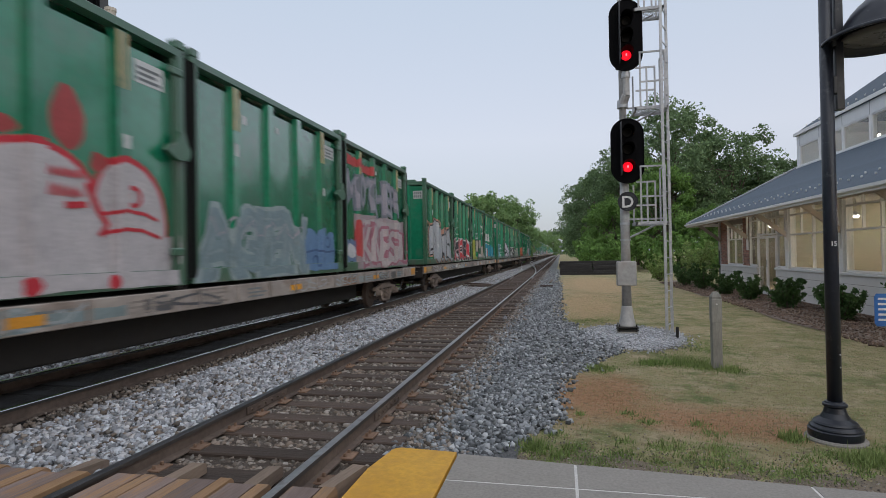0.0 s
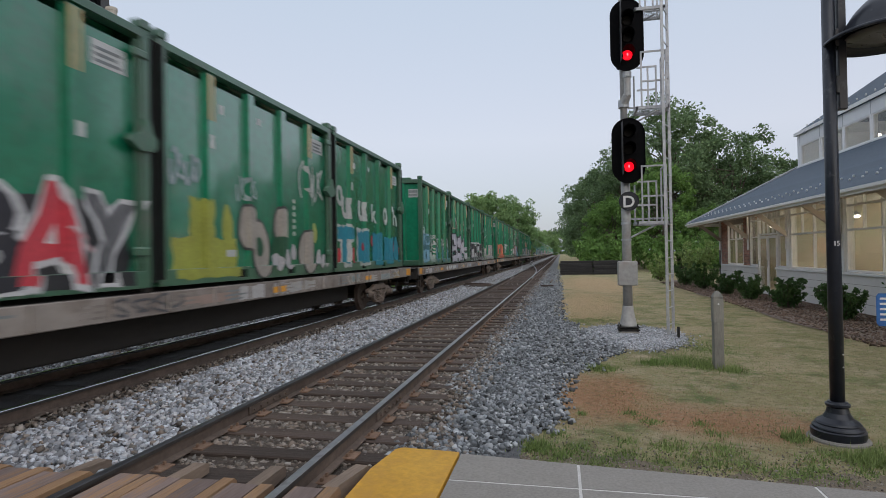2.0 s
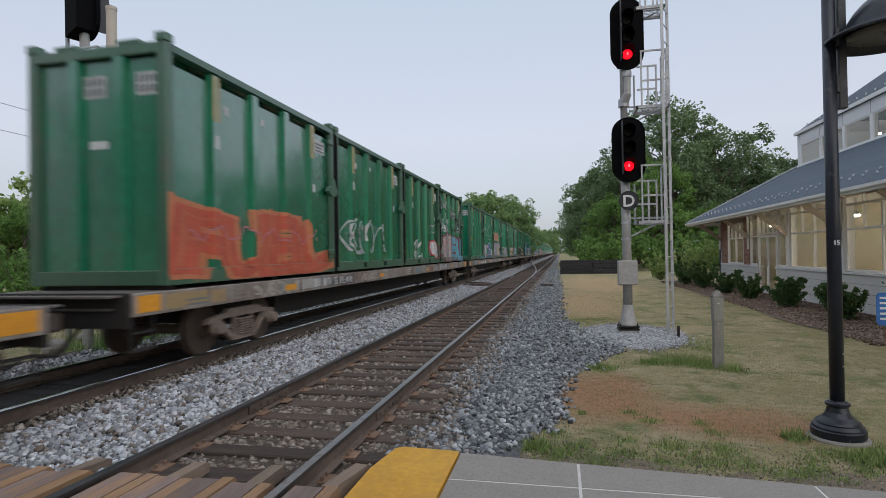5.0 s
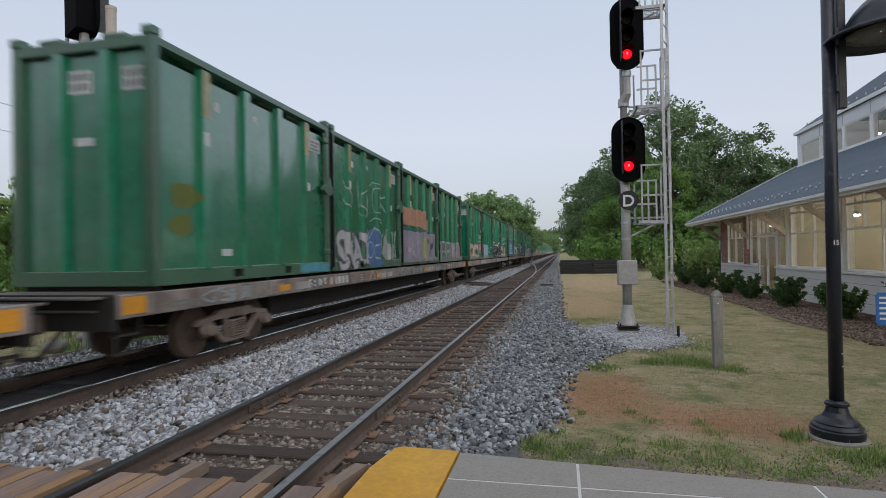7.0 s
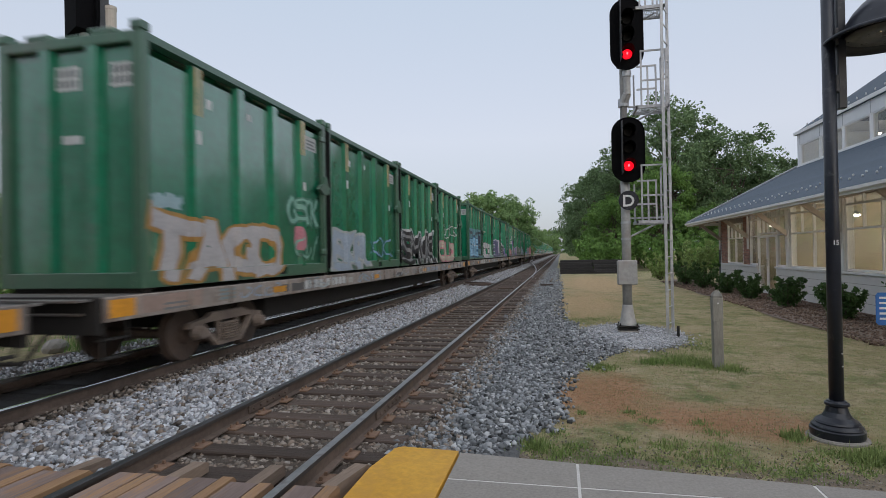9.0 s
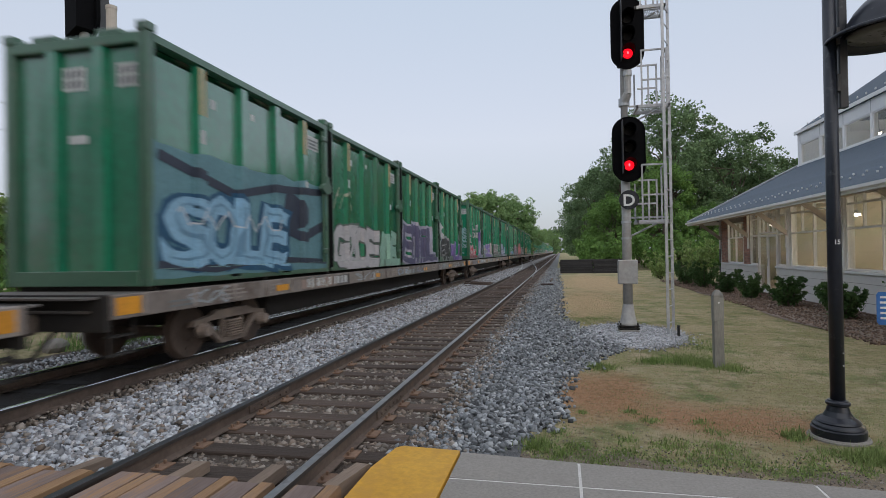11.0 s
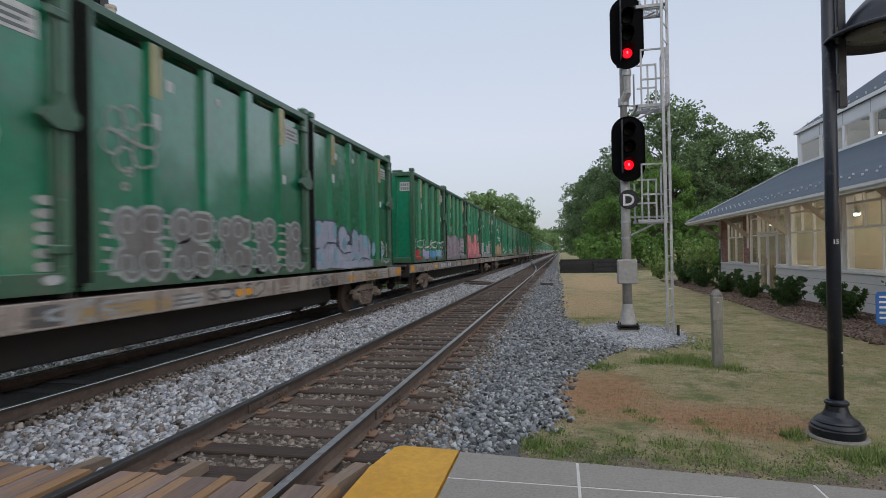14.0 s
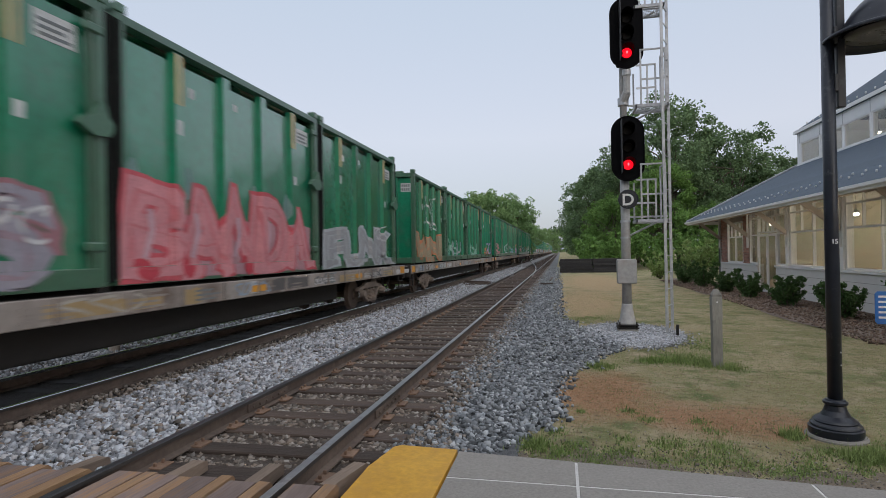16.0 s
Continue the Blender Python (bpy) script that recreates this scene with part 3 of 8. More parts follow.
def track(name, rails, label, tie_mesh, plates, spacing, head, seed):
    rng = random.Random(seed)
    top = empty(name, pose(0, 0, 0), label, "railway track", kind="structure")
    for x, top_mat in zip(rails, head):
        ob = rail_mesh("rail", x, -40, 600, top_mat, x == FAR_L)
        ob.parent = top
        if plates:
            # rail joints: bolted bars on both faces
            for y in (6.0, 17.9):
                jb = bmesh.new()
                for s in (-1, 1):
                    box(s * 0.012, s * 0.034, y - 0.45, y + 0.45, -0.135, -0.045, 0.006, jb)
                    for i in range(6):
                        rod((s * 0.03, y - 0.36 + 0.144 * i, -0.09), (s * 0.055, y - 0.36 + 0.144 * i, -0.09), 0.016, None, 6, jb)
                part("joint_bar", jb, RAIL_RUST, ob, "bolted rail joint bar")
    mid = sum(rails) / 2
    y = 3.6
    while y < 56:
        part("tie", tie_mesh, TIE, top, at=pose(mid + rng.uniform(-0.06, 0.06), y, -0.168 - 0.012 * rng.random(), 0, rng.uniform(-0.6, 0.6), rng.uniform(-1.6, 1.6)))
        if plates and y < 18:
            for x in rails:
                part("tie_plate", plate, PLATE, top, at=pose(x, y, -0.166, 0, 0, rng.uniform(-2, 2)))
        y += spacing + rng.uniform(-0.05, 0.05)
    bm = bmesh.new()
    while y < 260:
        box(mid - 1.28, mid + 1.28, y - 0.11, y + 0.11, -0.33, -0.172, 0, bm)
        y += spacing
    tagged(part("far_ties", bm, TIE, top, "weathered timber ties in the distance"), kind="stuff")
    return top


tb = box(-1.28, 1.28, -0.112, 0.112, -0.17, 0.0, 0.012)
TIE_MESH = mesh_of(tb, "tie", TIE)
# ties under the train: its shade is put into their black colour
TIE_SHADED = mesh_of(box(-1.28, 1.28, -0.112, 0.112, -0.17, 0.0, 0.012), "tie", TIE_BLACK)
pb = box(-0.16, 0.16, -0.09, 0.09, -0.006, 0.014, 0.004)
for sx in (-1, 1):
    for sy in (-1, 1):
        box(sx * 0.082 - 0.012, sx * 0.082 + 0.012, sy * 0.05 - 0.012, sy * 0.05 + 0.012, 0.01, 0.045, 0.003, pb)
plate = mesh_of(pb, "tie_plate", PLATE)
track("near_track", (NEAR_L, NEAR_R), "rusty railway track on weathered timber ties", TIE_MESH, True, 0.54, (RAIL_DARK, RAIL_HEAD), 3)
track("train_track", (FAR_R, FAR_L), "railway track with polished railheads under the train", TIE_SHADED, False, 0.54, (STEEL_SHINE, STEEL_SHINE), 4)


def turnout():
    """The crossover: two curved rails that leave the near track for the train track, far along the line."""
    top = empty("crossover", pose(0, 0, 0), "curved crossover rails between both tracks", "railway track", kind="structure")
    for x0, x1 in ((NEAR_R, FAR_R), (NEAR_L, FAR_L)):
        bm = bmesh.new()
        pts = []
        for i in range(41):
            t = i / 40
            s = t * t * (3 - 2 * t)
            pts.append(Vector((x0 + (x1 - x0) * s, 38 + 84 * t, 0)))
        for p, q in zip(pts, pts[1:]):
            d = (q - p).normalized()
            sx = Vector((d.y, -d.x, 0)) * 0.034
            v = [bm.verts.new(c) for c in (p - sx, p + sx, q + sx, q - sx)]
            w = [bm.verts.new(c.co + Vector((0, 0, -0.16))) for c in v]
            for v_ in v:
                v_.co.z += 0.003
            bm.faces.new(v), bm.faces.new(w[::-1])
            for i in range(4):
                bm.faces.new((v[i], w[i], w[(i + 1) % 4], v[(i + 1) % 4]))
        bmesh.ops.recalc_face_normals(bm, faces=bm.faces)
        part("curved_rail", bm, RAIL_HEAD, top, "worn curved rail")
    part("switch_box", box(-0.4, 0.4, 27.3, 27.6, -0.25, -0.10, 0.03), TIE, top, "dark switch machine between the rails", at=pose(-2.7, 0, 0))
    part("switch_stand_base", box(-0.35, 0.35, 30, 30.4, -0.25, -0.10, 0.03), TIE, top, at=pose(-0.75, 0, 0))
    for i, (x, y, a) in enumerate(((-4.35, 29.4, 8), (-4.6, 30.2, -14), (-4.2, 31.0, 25), (-4.75, 31.6, 4))):
        part("discarded_board", box(-0.75, 0.75, -0.1, 0.1, 0, 0.09, 0.01), TIE, top, "discarded brown timber lying on the ballast", at=pose(x, y, -0.165 + 0.03 * (i % 2), 0, 2 * i - 3, a))
    part("spare_rail", box(-0.04, 0.04, 33, 36.5, -0.2, -0.08, 0.01), RAIL_RUST, top, at=pose(-1.2, 0, 0, 0, 0, -1))
    return top


turnout()

# ---- platform slab with its painted edge ----
PZ = -0.06
pave = empty("pavement", pose(0, 0, 0), "grey concrete platform walk with pale joints and a yellow edge", "pavement", kind="structure")
xs, ys = [-0.87, 0.10, 1.72, 3.4, 5.1, 6.8, 9.5], [4.03, 2.6, 1.0, -0.8, -3.0, -6.0]


def front_edge(x):
    return 4.57 - 0.085 * (x + 0.87)


for i in range(6):
    x0, x1 = xs[i] + 0.011, xs[i + 1] - 0.011
    part("slab", prism([(x0, 4.041), (x1, 4.041), (x1, front_edge(x1)), (x0, front_edge(x0))], -0.24, PZ, "z"), CONCRETE, pave)
    for y1, y0 in zip(ys, ys[1:]):
        part("slab", box(x0, x1, y0 + 0.011, y1 - 0.011, -0.24, PZ, 0.004), CONCRETE, pave)
part("joint_filler", prism([(-0.86, -5.9), (9.45, -5.9), (9.45, front_edge(9.45) - 0.006), (-0.86, front_edge(-0.86) - 0.006)], -0.24, PZ - 0.004, "z"), JOINT, pave, "pale mortar in the slab joints")
bm = prism([(-1.50, 2.0), (-0.875, 2.0), (-0.875, 4.57), (-1.36, 4.60), (-1.40, 4.585), (-1.43, 4.55), (-1.50, 4.1)], -0.24, PZ + 0.012, "z")
part("yellow_edge", bm, YELLOW, pave, "worn yellow safety edge")
part("yellow_edge", box(-1.50, -0.875, -6, 1.996, -0.24, PZ + 0.012), YELLOW, pave, "worn yellow safety edge")

# ---- timber crossing between and beside the rails ----
crossing = empty("timber_crossing", pose(0, 0, 0), "brown timber plank crossing over the tracks", "crossing", kind="structure")
rng = random.Random(11)


def planks(x0, x1, w, y_end):
    x, i = x0, 0
    while x + w * 0.5 < x1:
        slim = i % 2
        ww = min(w * (0.55 if slim else 1.1) * rng.uniform(0.92, 1.05), x1 - x)
        ye = y_end + rng.uniform(-0.03, 0.03) + (0.03 if slim else 0)
        i += 1
        z = -0.018 + rng.uniform(-0.008, 0.006)
        part("plank", prism([(-6, z - 0.14), (ye, z - 0.14), (ye, z - 0.03), (ye - 0.03, z), (-6, z)], x + 0.006, x + ww - 0.006, "x"), PLANK_EDGE if slim else PLANK, crossing)
        x += ww


planks(NEAR_L + 0.12, NEAR_R - 0.11, 0.2, 3.64)
planks(-5.9, NEAR_L - 0.06, 0.23, 3.6)
planks(FAR_L + 0.12, FAR_R - 0.11, 0.24, 3.74)
planks(NEAR_R + 0.07, -1.52, 0.2, 3.66)
for x, y, a in ((-3.83, 3.98, -2), (-2.94, 4.04, 2), (-2.27, 4.08, 3), (-1.60, 4.22, -7)):
    bm = prism([(-0.55, -0.15), (0, -0.15), (0, -0.075), (-0.03, -0.058), (-0.55, -0.03)], -0.055, 0.055, "x")
    part("end_board", bm, PLANK_RAW, crossing, "longer weathered board end", at=pose(x, y, 0, 0, 0, a))
part("cross_timber", box(-2.0, 2.1, -0.13, 0.13, -0.17, 0, 0.012), TIE, crossing, at=pose(-3.2, 4.06, -0.164, 0, 0, 1))

# ---- the train: flat cars that carry four waste containers each ----
PITCH, CLEN, CW, CH = 6.167, 6.00, 2.44, 3.57
BASE = 1.235
LIFT = {1: -0.035, 4: -0.015, 7: 0.03}
CAR_PERIOD, CAR_FIRST, CAR_COUNT, FRONT0 = 27.27, -1, 22, 22.49
RIBS = [CLEN * (i + 1) / 5 for i in range(4)]
REC = 0.10


def rib_mesh(name, z0, z1, w, deep):
    return prism([(0, -w), (0, w), (deep, w * 0.72), (deep, -w * 0.72)], z0, z1, "z")


def container_proto():
    """A tall ribbed steel waste container: recessed panels between hat ribs, rails, posts, castings and lock gear."""
    c = empty("waste_container", pose(0, 0, -50), "tall green ribbed steel waste container riding on a flat car", "container", "containers on the train")
    hw = CW / 2
    part("panel_body", box(-hw + REC, hw - REC, REC, CLEN - REC, 0.10, CH - 0.27), GREEN, c)
    part("roof_pan", box(-hw + 0.34, hw - 0.34, 0.3, CLEN - 0.3, CH - 0.27, CH - 0.06), GREEN, c)
    part("roof_sheet", box(-hw + 0.10, hw - 0.10, 0.09, CLEN - 0.09, CH - 0.06, CH - 0.03), GREEN, c)
    for y in (REC, CLEN - REC - 0.02):
        for a, b in ((-hw + 0.16, -0.42), (-0.38, 0.38), (0.42, hw - 0.16)):
            part("end_head", box(a, b, y, y + 0.02, CH - 0.27, CH - 0.19), GREEN, c)
    rib = mesh_of(rib_mesh("rib", 0.2, CH - 0.16, 0.13, REC + 0.004), "rib", GREEN)
    for s in (1, -1):
        for y in RIBS:
            part("rib", rib, GREEN, c, at=pose(s * (hw - REC - 0.003), y, 0, 0, 0, 0 if s > 0 else 180))
        tr = prism([(hw - 0.13, CH - 0.15), (hw, CH - 0.12), (hw, CH - 0.015), (hw - 0.02, CH), (hw - 0.13, CH)], 0.10, CLEN - 0.10)
        if s < 0:
            bmesh.ops.transform(tr, matrix=Matrix.Rotation(math.pi, 4, "Z"), verts=tr.verts, space=Matrix.Translation((0, -CLEN / 2, 0)))
        part("top_rail", tr, GREEN_WORN, c)
        br = bmesh.new()
        for a, b in ((0.12, 1.92), (2.22, 3.73), (4.03, CLEN - 0.12)):
            box(hw - 0.12, hw, a, b, 0, 0.24, 0.01, br)
        for a, b in ((1.92, 2.22), (3.73, 4.03)):
            box(hw - 0.12, hw, a, b, 0.19, 0.24, 0, br)
            box(hw - 0.12, hw, a, b, 0.0, 0.05, 0, br)
        if s < 0:
            bmesh.ops.transform(br, matrix=Matrix.Rotation(math.pi, 4, "Z"), verts=br.verts, space=Matrix.Translation((0, -CLEN / 2, 0)))
        part("bottom_rail", br, GREEN_WORN, c)
        for a in (1.92, 3.73):
            y = a if s > 0 else CLEN - a - 0.3
            part("fork_pocket", box(s * (hw - 0.10), s * (hw - 0.05), y, y + 0.3, 0.05, 0.19), POCKET, c, "dark fork pocket")
    post = mesh_of(box(-0.08, 0.08, -0.08, 0.08, 0, CH, 0.012), "corner_post", GREEN_WORN)
    cast = mesh_of(box(-0.09, 0.09, -0.10, 0.10, 0, 0.13, 0.014), "corner_casting", GREEN_WORN)
    for x in (-hw + 0.08, hw - 0.08):
        for y in (0.08, CLEN - 0.08):
            part("corner_post", post, GREEN_WORN, c, at=pose(x, y, 0))
            part("corner_casting", cast, GREEN_WORN, c, at=pose(x, y, CH))
    er = mesh_of(rib_mesh("end_rib", 0.2, CH - 0.16, 0.12, REC - 0.004), "end_rib", GREEN)
    for x in (-0.40, 0.40):
        part("end_rib", er, GREEN, c, at=pose(x, REC + 0.003, 0, 0, 0, -90))
        part("end_rib", er, GREEN, c, at=pose(x, CLEN - REC - 0.003, 0, 0, 0, 90))
    for y in (0.0, CLEN - 0.1):
        part("end_header", box(-hw + 0.16, hw - 0.16, y, y + 0.1, CH - 0.16, CH, 0.01), GREEN_WORN, c)
        part("end_sill", box(-hw + 0.16, hw - 0.16, y, y + 0.1, 0.0, 0.22, 0.01), GREEN_WORN, c)
    part("roof_lug", box(0.35, 0.75, 0.02, 0.24, CH, CH + 0.085, 0.02), GREEN_WORN, c)
    part("roof_lug", box(-0.75, -0.35, 0.02, 0.24, CH, CH + 0.085, 0.02), GREEN_WORN, c)
    # rounded lid handles along the roof edge
    hb = bmesh.new()
    rod((hw - 0.2, 2.9, CH), (hw - 0.2, 2.9, CH + 0.05), 0.012, None, 6, hb)
    rod((hw - 0.2, 3.2, CH), (hw - 0.2, 3.2, CH + 0.05), 0.012, None, 6, hb)
    rod((hw - 0.2, 2.9, CH + 0.05), (hw - 0.2, 3.2, CH + 0.05), 0.012, None, 6, hb)
    part("roof_handle", hb, GREEN_WORN, c)
    x = hw + 0.006
    for y, cl in ((RIBS[0] - 0.02, 0), (RIBS[3] - 0.03, 0)):
        part("yellow_stripe", box(hw - 0.005, x, y - 0.07, y + 0.002, CH - 0.92, CH - 0.17), YELLOW_WORN, c, "faded yellow stripe")
        part("yellow_stripe", box(hw - 0.005, x, y + 0.055, y + 0.115, CH - 0.92, CH - 0.17), YELLOW_WORN, c, "faded yellow stripe")
    px = hw - REC
    lab = bmesh.new()
    box(px - 0.01, px + 0.006, 5.10, 5.66, CH - 0.72, CH - 0.40, 0, lab)
    lab = part("rating_plate", lab, LABEL_WHITE, c, "white plate with lines of small lettering")
    ink = bmesh.new()
    for i in range(3):
        box(px, px + 0.009, 5.15, 5.6 - 0.09 * (i % 2), CH - 0.52 - 0.08 * i, CH - 0.48 - 0.08 * i, 0, ink)
    part("lettering", ink, LABEL_INK, lab)
    for y, z, w, h in ((RIBS[0] + 0.34, CH - 0.55, 0.14, 0.16), (RIBS[1] + 0.35, CH - 0.5, 0.12, 0.12)):
        part("small_plate", box(px - 0.01, px + 0.006, y, y + w, z - h, z), LABEL_WHITE, c)
    for y, z, h in ((RIBS[0], 2.42, 0.22), (RIBS[3] + 0.05, 2.05, 0.18)):
        part("small_plate", box(hw - 0.01, hw + 0.006, y - 0.05, y + 0.06, z - h, z), LABEL_WHITE, c)
    part("small_plate", box(px - 0.01, px + 0.006, 1.72, 2.0, 0.42, 0.54), LABEL_WHITE, c)
    # end face: two number plates under the header and one small plate
    for x in (0.24, 0.66):
        xx = x if x > 0.5 else -0.26
        pl = part("number_plate", box(xx - 0.02, xx + 0.38, REC - 0.008, REC + 0.01, CH - 0.74, CH - 0.40), LABEL_WHITE, c, "white plate with two lines of marks")
        ink = bmesh.new()
        for i in range(2):
            for j in range(4):
                box(xx + 0.01 + 0.088 * j, xx + 0.07 + 0.088 * j, REC - 0.011, REC, CH - 0.55 - 0.15 * i, CH - 0.44 - 0.15 * i, 0, ink)
        part("lettering", ink, LABEL_INK, pl)
    part("small_plate", box(-0.18, 0.14, REC - 0.008, REC + 0.01, 2.06, 2.18), LABEL_WHITE, c)
    # added black block: paints the gap behind the container as dark as its shade
    part("door_seal", box(-hw + 0.10, hw - 0.015, CLEN, CLEN + 0.15, 0.06, CH - 0.08, 0.01), GAP_SHADE, c, "black filler for the shade between containers")
    # door lock gear at the rear edge
    g = bmesh.new()
    rod((hw - 0.02, CLEN - 0.24, 0.2), (hw - 0.02, CLEN - 0.24, CH - 0.2), 0.025, None, 8, g)
    for z in (0.5, 2.05, 3.2):
        box(hw - 0.04, hw + 0.03, CLEN - 0.32, CLEN - 0.05, z - 0.06, z + 0.06, 0.02, g)
    prism([(CLEN - 0.46, 1.98), (CLEN - 0.40, 2.06), (CLEN - 0.26, 2.12), (CLEN - 0.16, 2.30), (CLEN - 0.08, 2.30), (CLEN - 0.02, 2.12), (CLEN + 0.05, 2.06), (CLEN + 0.05, 1.96), (CLEN - 0.02, 1.88), (CLEN - 0.24, 1.86)], hw - 0.03, hw + 0.07, "x", g)
    part("lock_gear", g, GREEN_WORN, c, "door hinge and lock bar")
    return c


def flat_car_proto():
    """A long flat car: deck, deep side sills with patched paint, end platforms, couplers, steps and two trucks."""
    car = empty("flat_car", pose(0, 0, -60), "long weathered flat car with patched grey side sills", "railway car", "cars of the train")
    y0, y1 = -0.66, 25.5
    part("deck", box(-1.16, 1.16, y0, y1, 1.095, 1.165, 0.01), DECK, car)
    for s in (1, -1):
        sill = part("side_sill", box(s * 1.16, s * 1.24, y0, y1, 0.85, 1.165, 0.012), SILL, car)
        r = random.Random(int(5 + s))
        # painted panels, stencilled mark blocks and bolted brackets along the sill
        for i in range(16 if s > 0 else 0):
            y = y0 + 0.9 + i * 1.52 + r.uniform(-0.2, 0.2)
            n = r.choice((2, 3, 4))
            b = bmesh.new()
            for j in range(n):
                box(s * 1.239, s * 1.2435, y, y + r.uniform(0.4, 0.8), 0.91 + 0.07 * j, 0.94 + 0.07 * j, 0, b)
            part("stencil", b, STENCIL if i % 3 else LABEL_INK, sill)
        for i in range(9 if s > 0 else 0):
            y = 4.75 + 0.25 * i + (0.14 if i > 3 else 0)
            part("reporting_mark", box(s * 1.239, s * 1.2445, y, y + 0.18, 0.92, 1.10), LABEL_WHITE, sill)
        for y in (y0 + 0.05, y1 - 0.6, 3.4, 9.3, 15.4, 20.6):
            tall = y < 1 or y > 24
            part("reflector", box(s * 1.238, s * 1.246, y, y + (0.42 if y < 1 else 0.5), 0.90 if tall else 0.93, 1.13 if tall else 1.05), REFLECT, sill, "amber reflector plate")
        for i in range(24 if s > 0 else 0):
            part("bracket", box(s * 1.238, s * 1.262, y0 + 0.5 + 1.05 * i, y0 + 0.56 + 1.05 * i, 0.88, 1.155, 0.005), SILL, sill)
    part("centre_sill", prism([(-0.35, 1.09), (0.35, 1.09), (0.35, 0.45), (-0.35, 0.45)], 3.6, 21.0), UNDER, car)
    part("belly_frame", box(-0.7, 0.7, 4.0, 20.6, 0.37, 1.09, 0.03), UNDER, car)
    for y, s in ((y0, -1), (y1, 1)):
        part("end_sill", box(-1.2, 1.2, y, y + s * 0.07, 0.70, 1.175, 0.01), UNDER, car)
        part("end_platform", box(-1.1, 1.1, y + s * 0.07, y + s * 0.3, 1.12, 1.15, 0.005), DECK, car, "open steel end platform")
        part("end_grab", rod((-1.0, y + s * 0.12, 0.96), (1.0, y + s * 0.12, 0.96), 0.018), DECK, car)
        part("coupler", box(-0.14, 0.14, y, y + s * 0.62, 0.66, 0.92, 0.04), TRUCK, car)
        hose = bmesh.new()
        rod((0.35, y, 0.7), (0.32, y + s * 0.3, 0.38), 0.03, None, 8, hose)
        rod((0.32, y + s * 0.3, 0.38), (0.2, y + s * 0.55, 0.42), 0.03, None, 8, hose)
        part("air_hose", hose, UNDER, car)
        for sx in (1, -1):
            st = bmesh.new()
            for yy in (y + -s * 0.05, y - s * 0.45):
                box(sx * 1.12, sx * 1.15, yy - 0.015, yy + 0.015, 0.36, 0.9, 0, st)
            for z in (0.38, 0.62):
                box(sx * 1.05, sx * 1.16, y - s * 0.47, y - s * 0.03, z - 0.012, z + 0.012, 0, st)
            part("step", st, UNDER, car, "steel corner step")
        wheel_h = bmesh.new()
        bmesh.ops.create_cone(wheel_h, cap_ends=True, segments=16, radius1=0.24, radius2=0.24, depth=0.03,
                              matrix=Matrix.Translation((-0.6, y + s * 0.12, 0.9)) @ Matrix.Rotation(math.pi / 2, 4, "X"))
        part("brake_wheel", wheel_h, UNDER, car)
    for y in [0.1 + i * 3.0 for i in range(9)]:
        part("container_stand", box(-1.12, 1.12, y, y + 0.18, 1.165, BASE, 0.008), UNDER, car)
    for yc in (2.2, 22.36):
        tr = part("truck", box(-0.95, 0.95, -0.2, 0.2, 0.42, 0.80, 0.03), UNDER, car, "dusty cast truck with coil springs", at=pose(0, yc, 0))
        for s in (1, -1):
            # open casting: top chord over both axle boxes, slanting struts, columns and a spring seat
            f = prism([(-1.08, 0.52), (-1.02, 0.61), (-0.60, 0.66), (-0.45, 0.73), (0.45, 0.73), (0.60, 0.66), (1.02, 0.61), (1.08, 0.52), (0.98, 0.53), (0.60, 0.575), (-0.60, 0.575), (-0.98, 0.53)],
                      s * 0.96, s * 1.06, "x")
            for e in (-1, 1):
                prism([(e * 0.84, 0.575), (e * 0.70, 0.575), (e * 0.33, 0.24), (e * 0.38, 0.17)], s * 0.965, s * 1.055, "x", f)
                prism([(e * 0.30, 0.60), (e * 0.24, 0.60), (e * 0.24, 0.22), (e * 0.30, 0.22)], s * 0.97, s * 1.05, "x", f)
            prism([(-0.40, 0.235), (0.40, 0.235), (0.36, 0.16), (-0.36, 0.16)], s * 0.955, s * 1.075, "x", f)
            part("side_frame", f, TRUCK, tr, "open cast side frame with slanting struts")
            for yy in (-0.155, 0.0, 0.155):
                prof = [(0.04, 0.235)]
                for i in range(7):
                    prof += [(0.05, 0.24 + 0.042 * i), (0.076, 0.25 + 0.042 * i), (0.076, 0.266 + 0.042 * i), (0.05, 0.276 + 0.042 * i)]
                part("coil_spring", lathe(prof, 9, None, (s * 1.06, yy)), TRUCK, tr)
            for yy in (-0.88, 0.88):
                b = bmesh.new()
                bmesh.ops.create_cone(b, cap_ends=True, segments=14, radius1=0.125, radius2=0.09, depth=0.16,
                                      matrix=Matrix.Translation((s * 1.12, yy, 0.44)) @ Matrix.Rotation(s * math.pi / 2, 4, "Y"))
                part("axle_cap", b, TRUCK, tr)
        for yy in (-0.88, 0.88):
            w = bmesh.new()
            for s in (1, -1):
                for ra, rb, xa, xb in ((0.44, 0.44, 0.69, 0.72), (0.42, 0.415, 0.72, 0.82), (0.16, 0.14, 0.82, 0.88)):
                    bmesh.ops.create_cone(w, cap_ends=True, segments=28, radius1=ra, radius2=rb, depth=xb - xa,
                                          matrix=Matrix.Translation((s * (xa + xb) / 2, 0, 0)) @ Matrix.Rotation(s * math.pi / 2, 4, "Y"))
                for i in range(5):
                    a = i * 2 * math.pi / 5
                    box(s * 0.815, s * 0.826, 0.27 * math.cos(a) - 0.03, 0.27 * math.cos(a) + 0.03, 0.27 * math.sin(a) - 0.03, 0.27 * math.sin(a) + 0.03, 0, w)
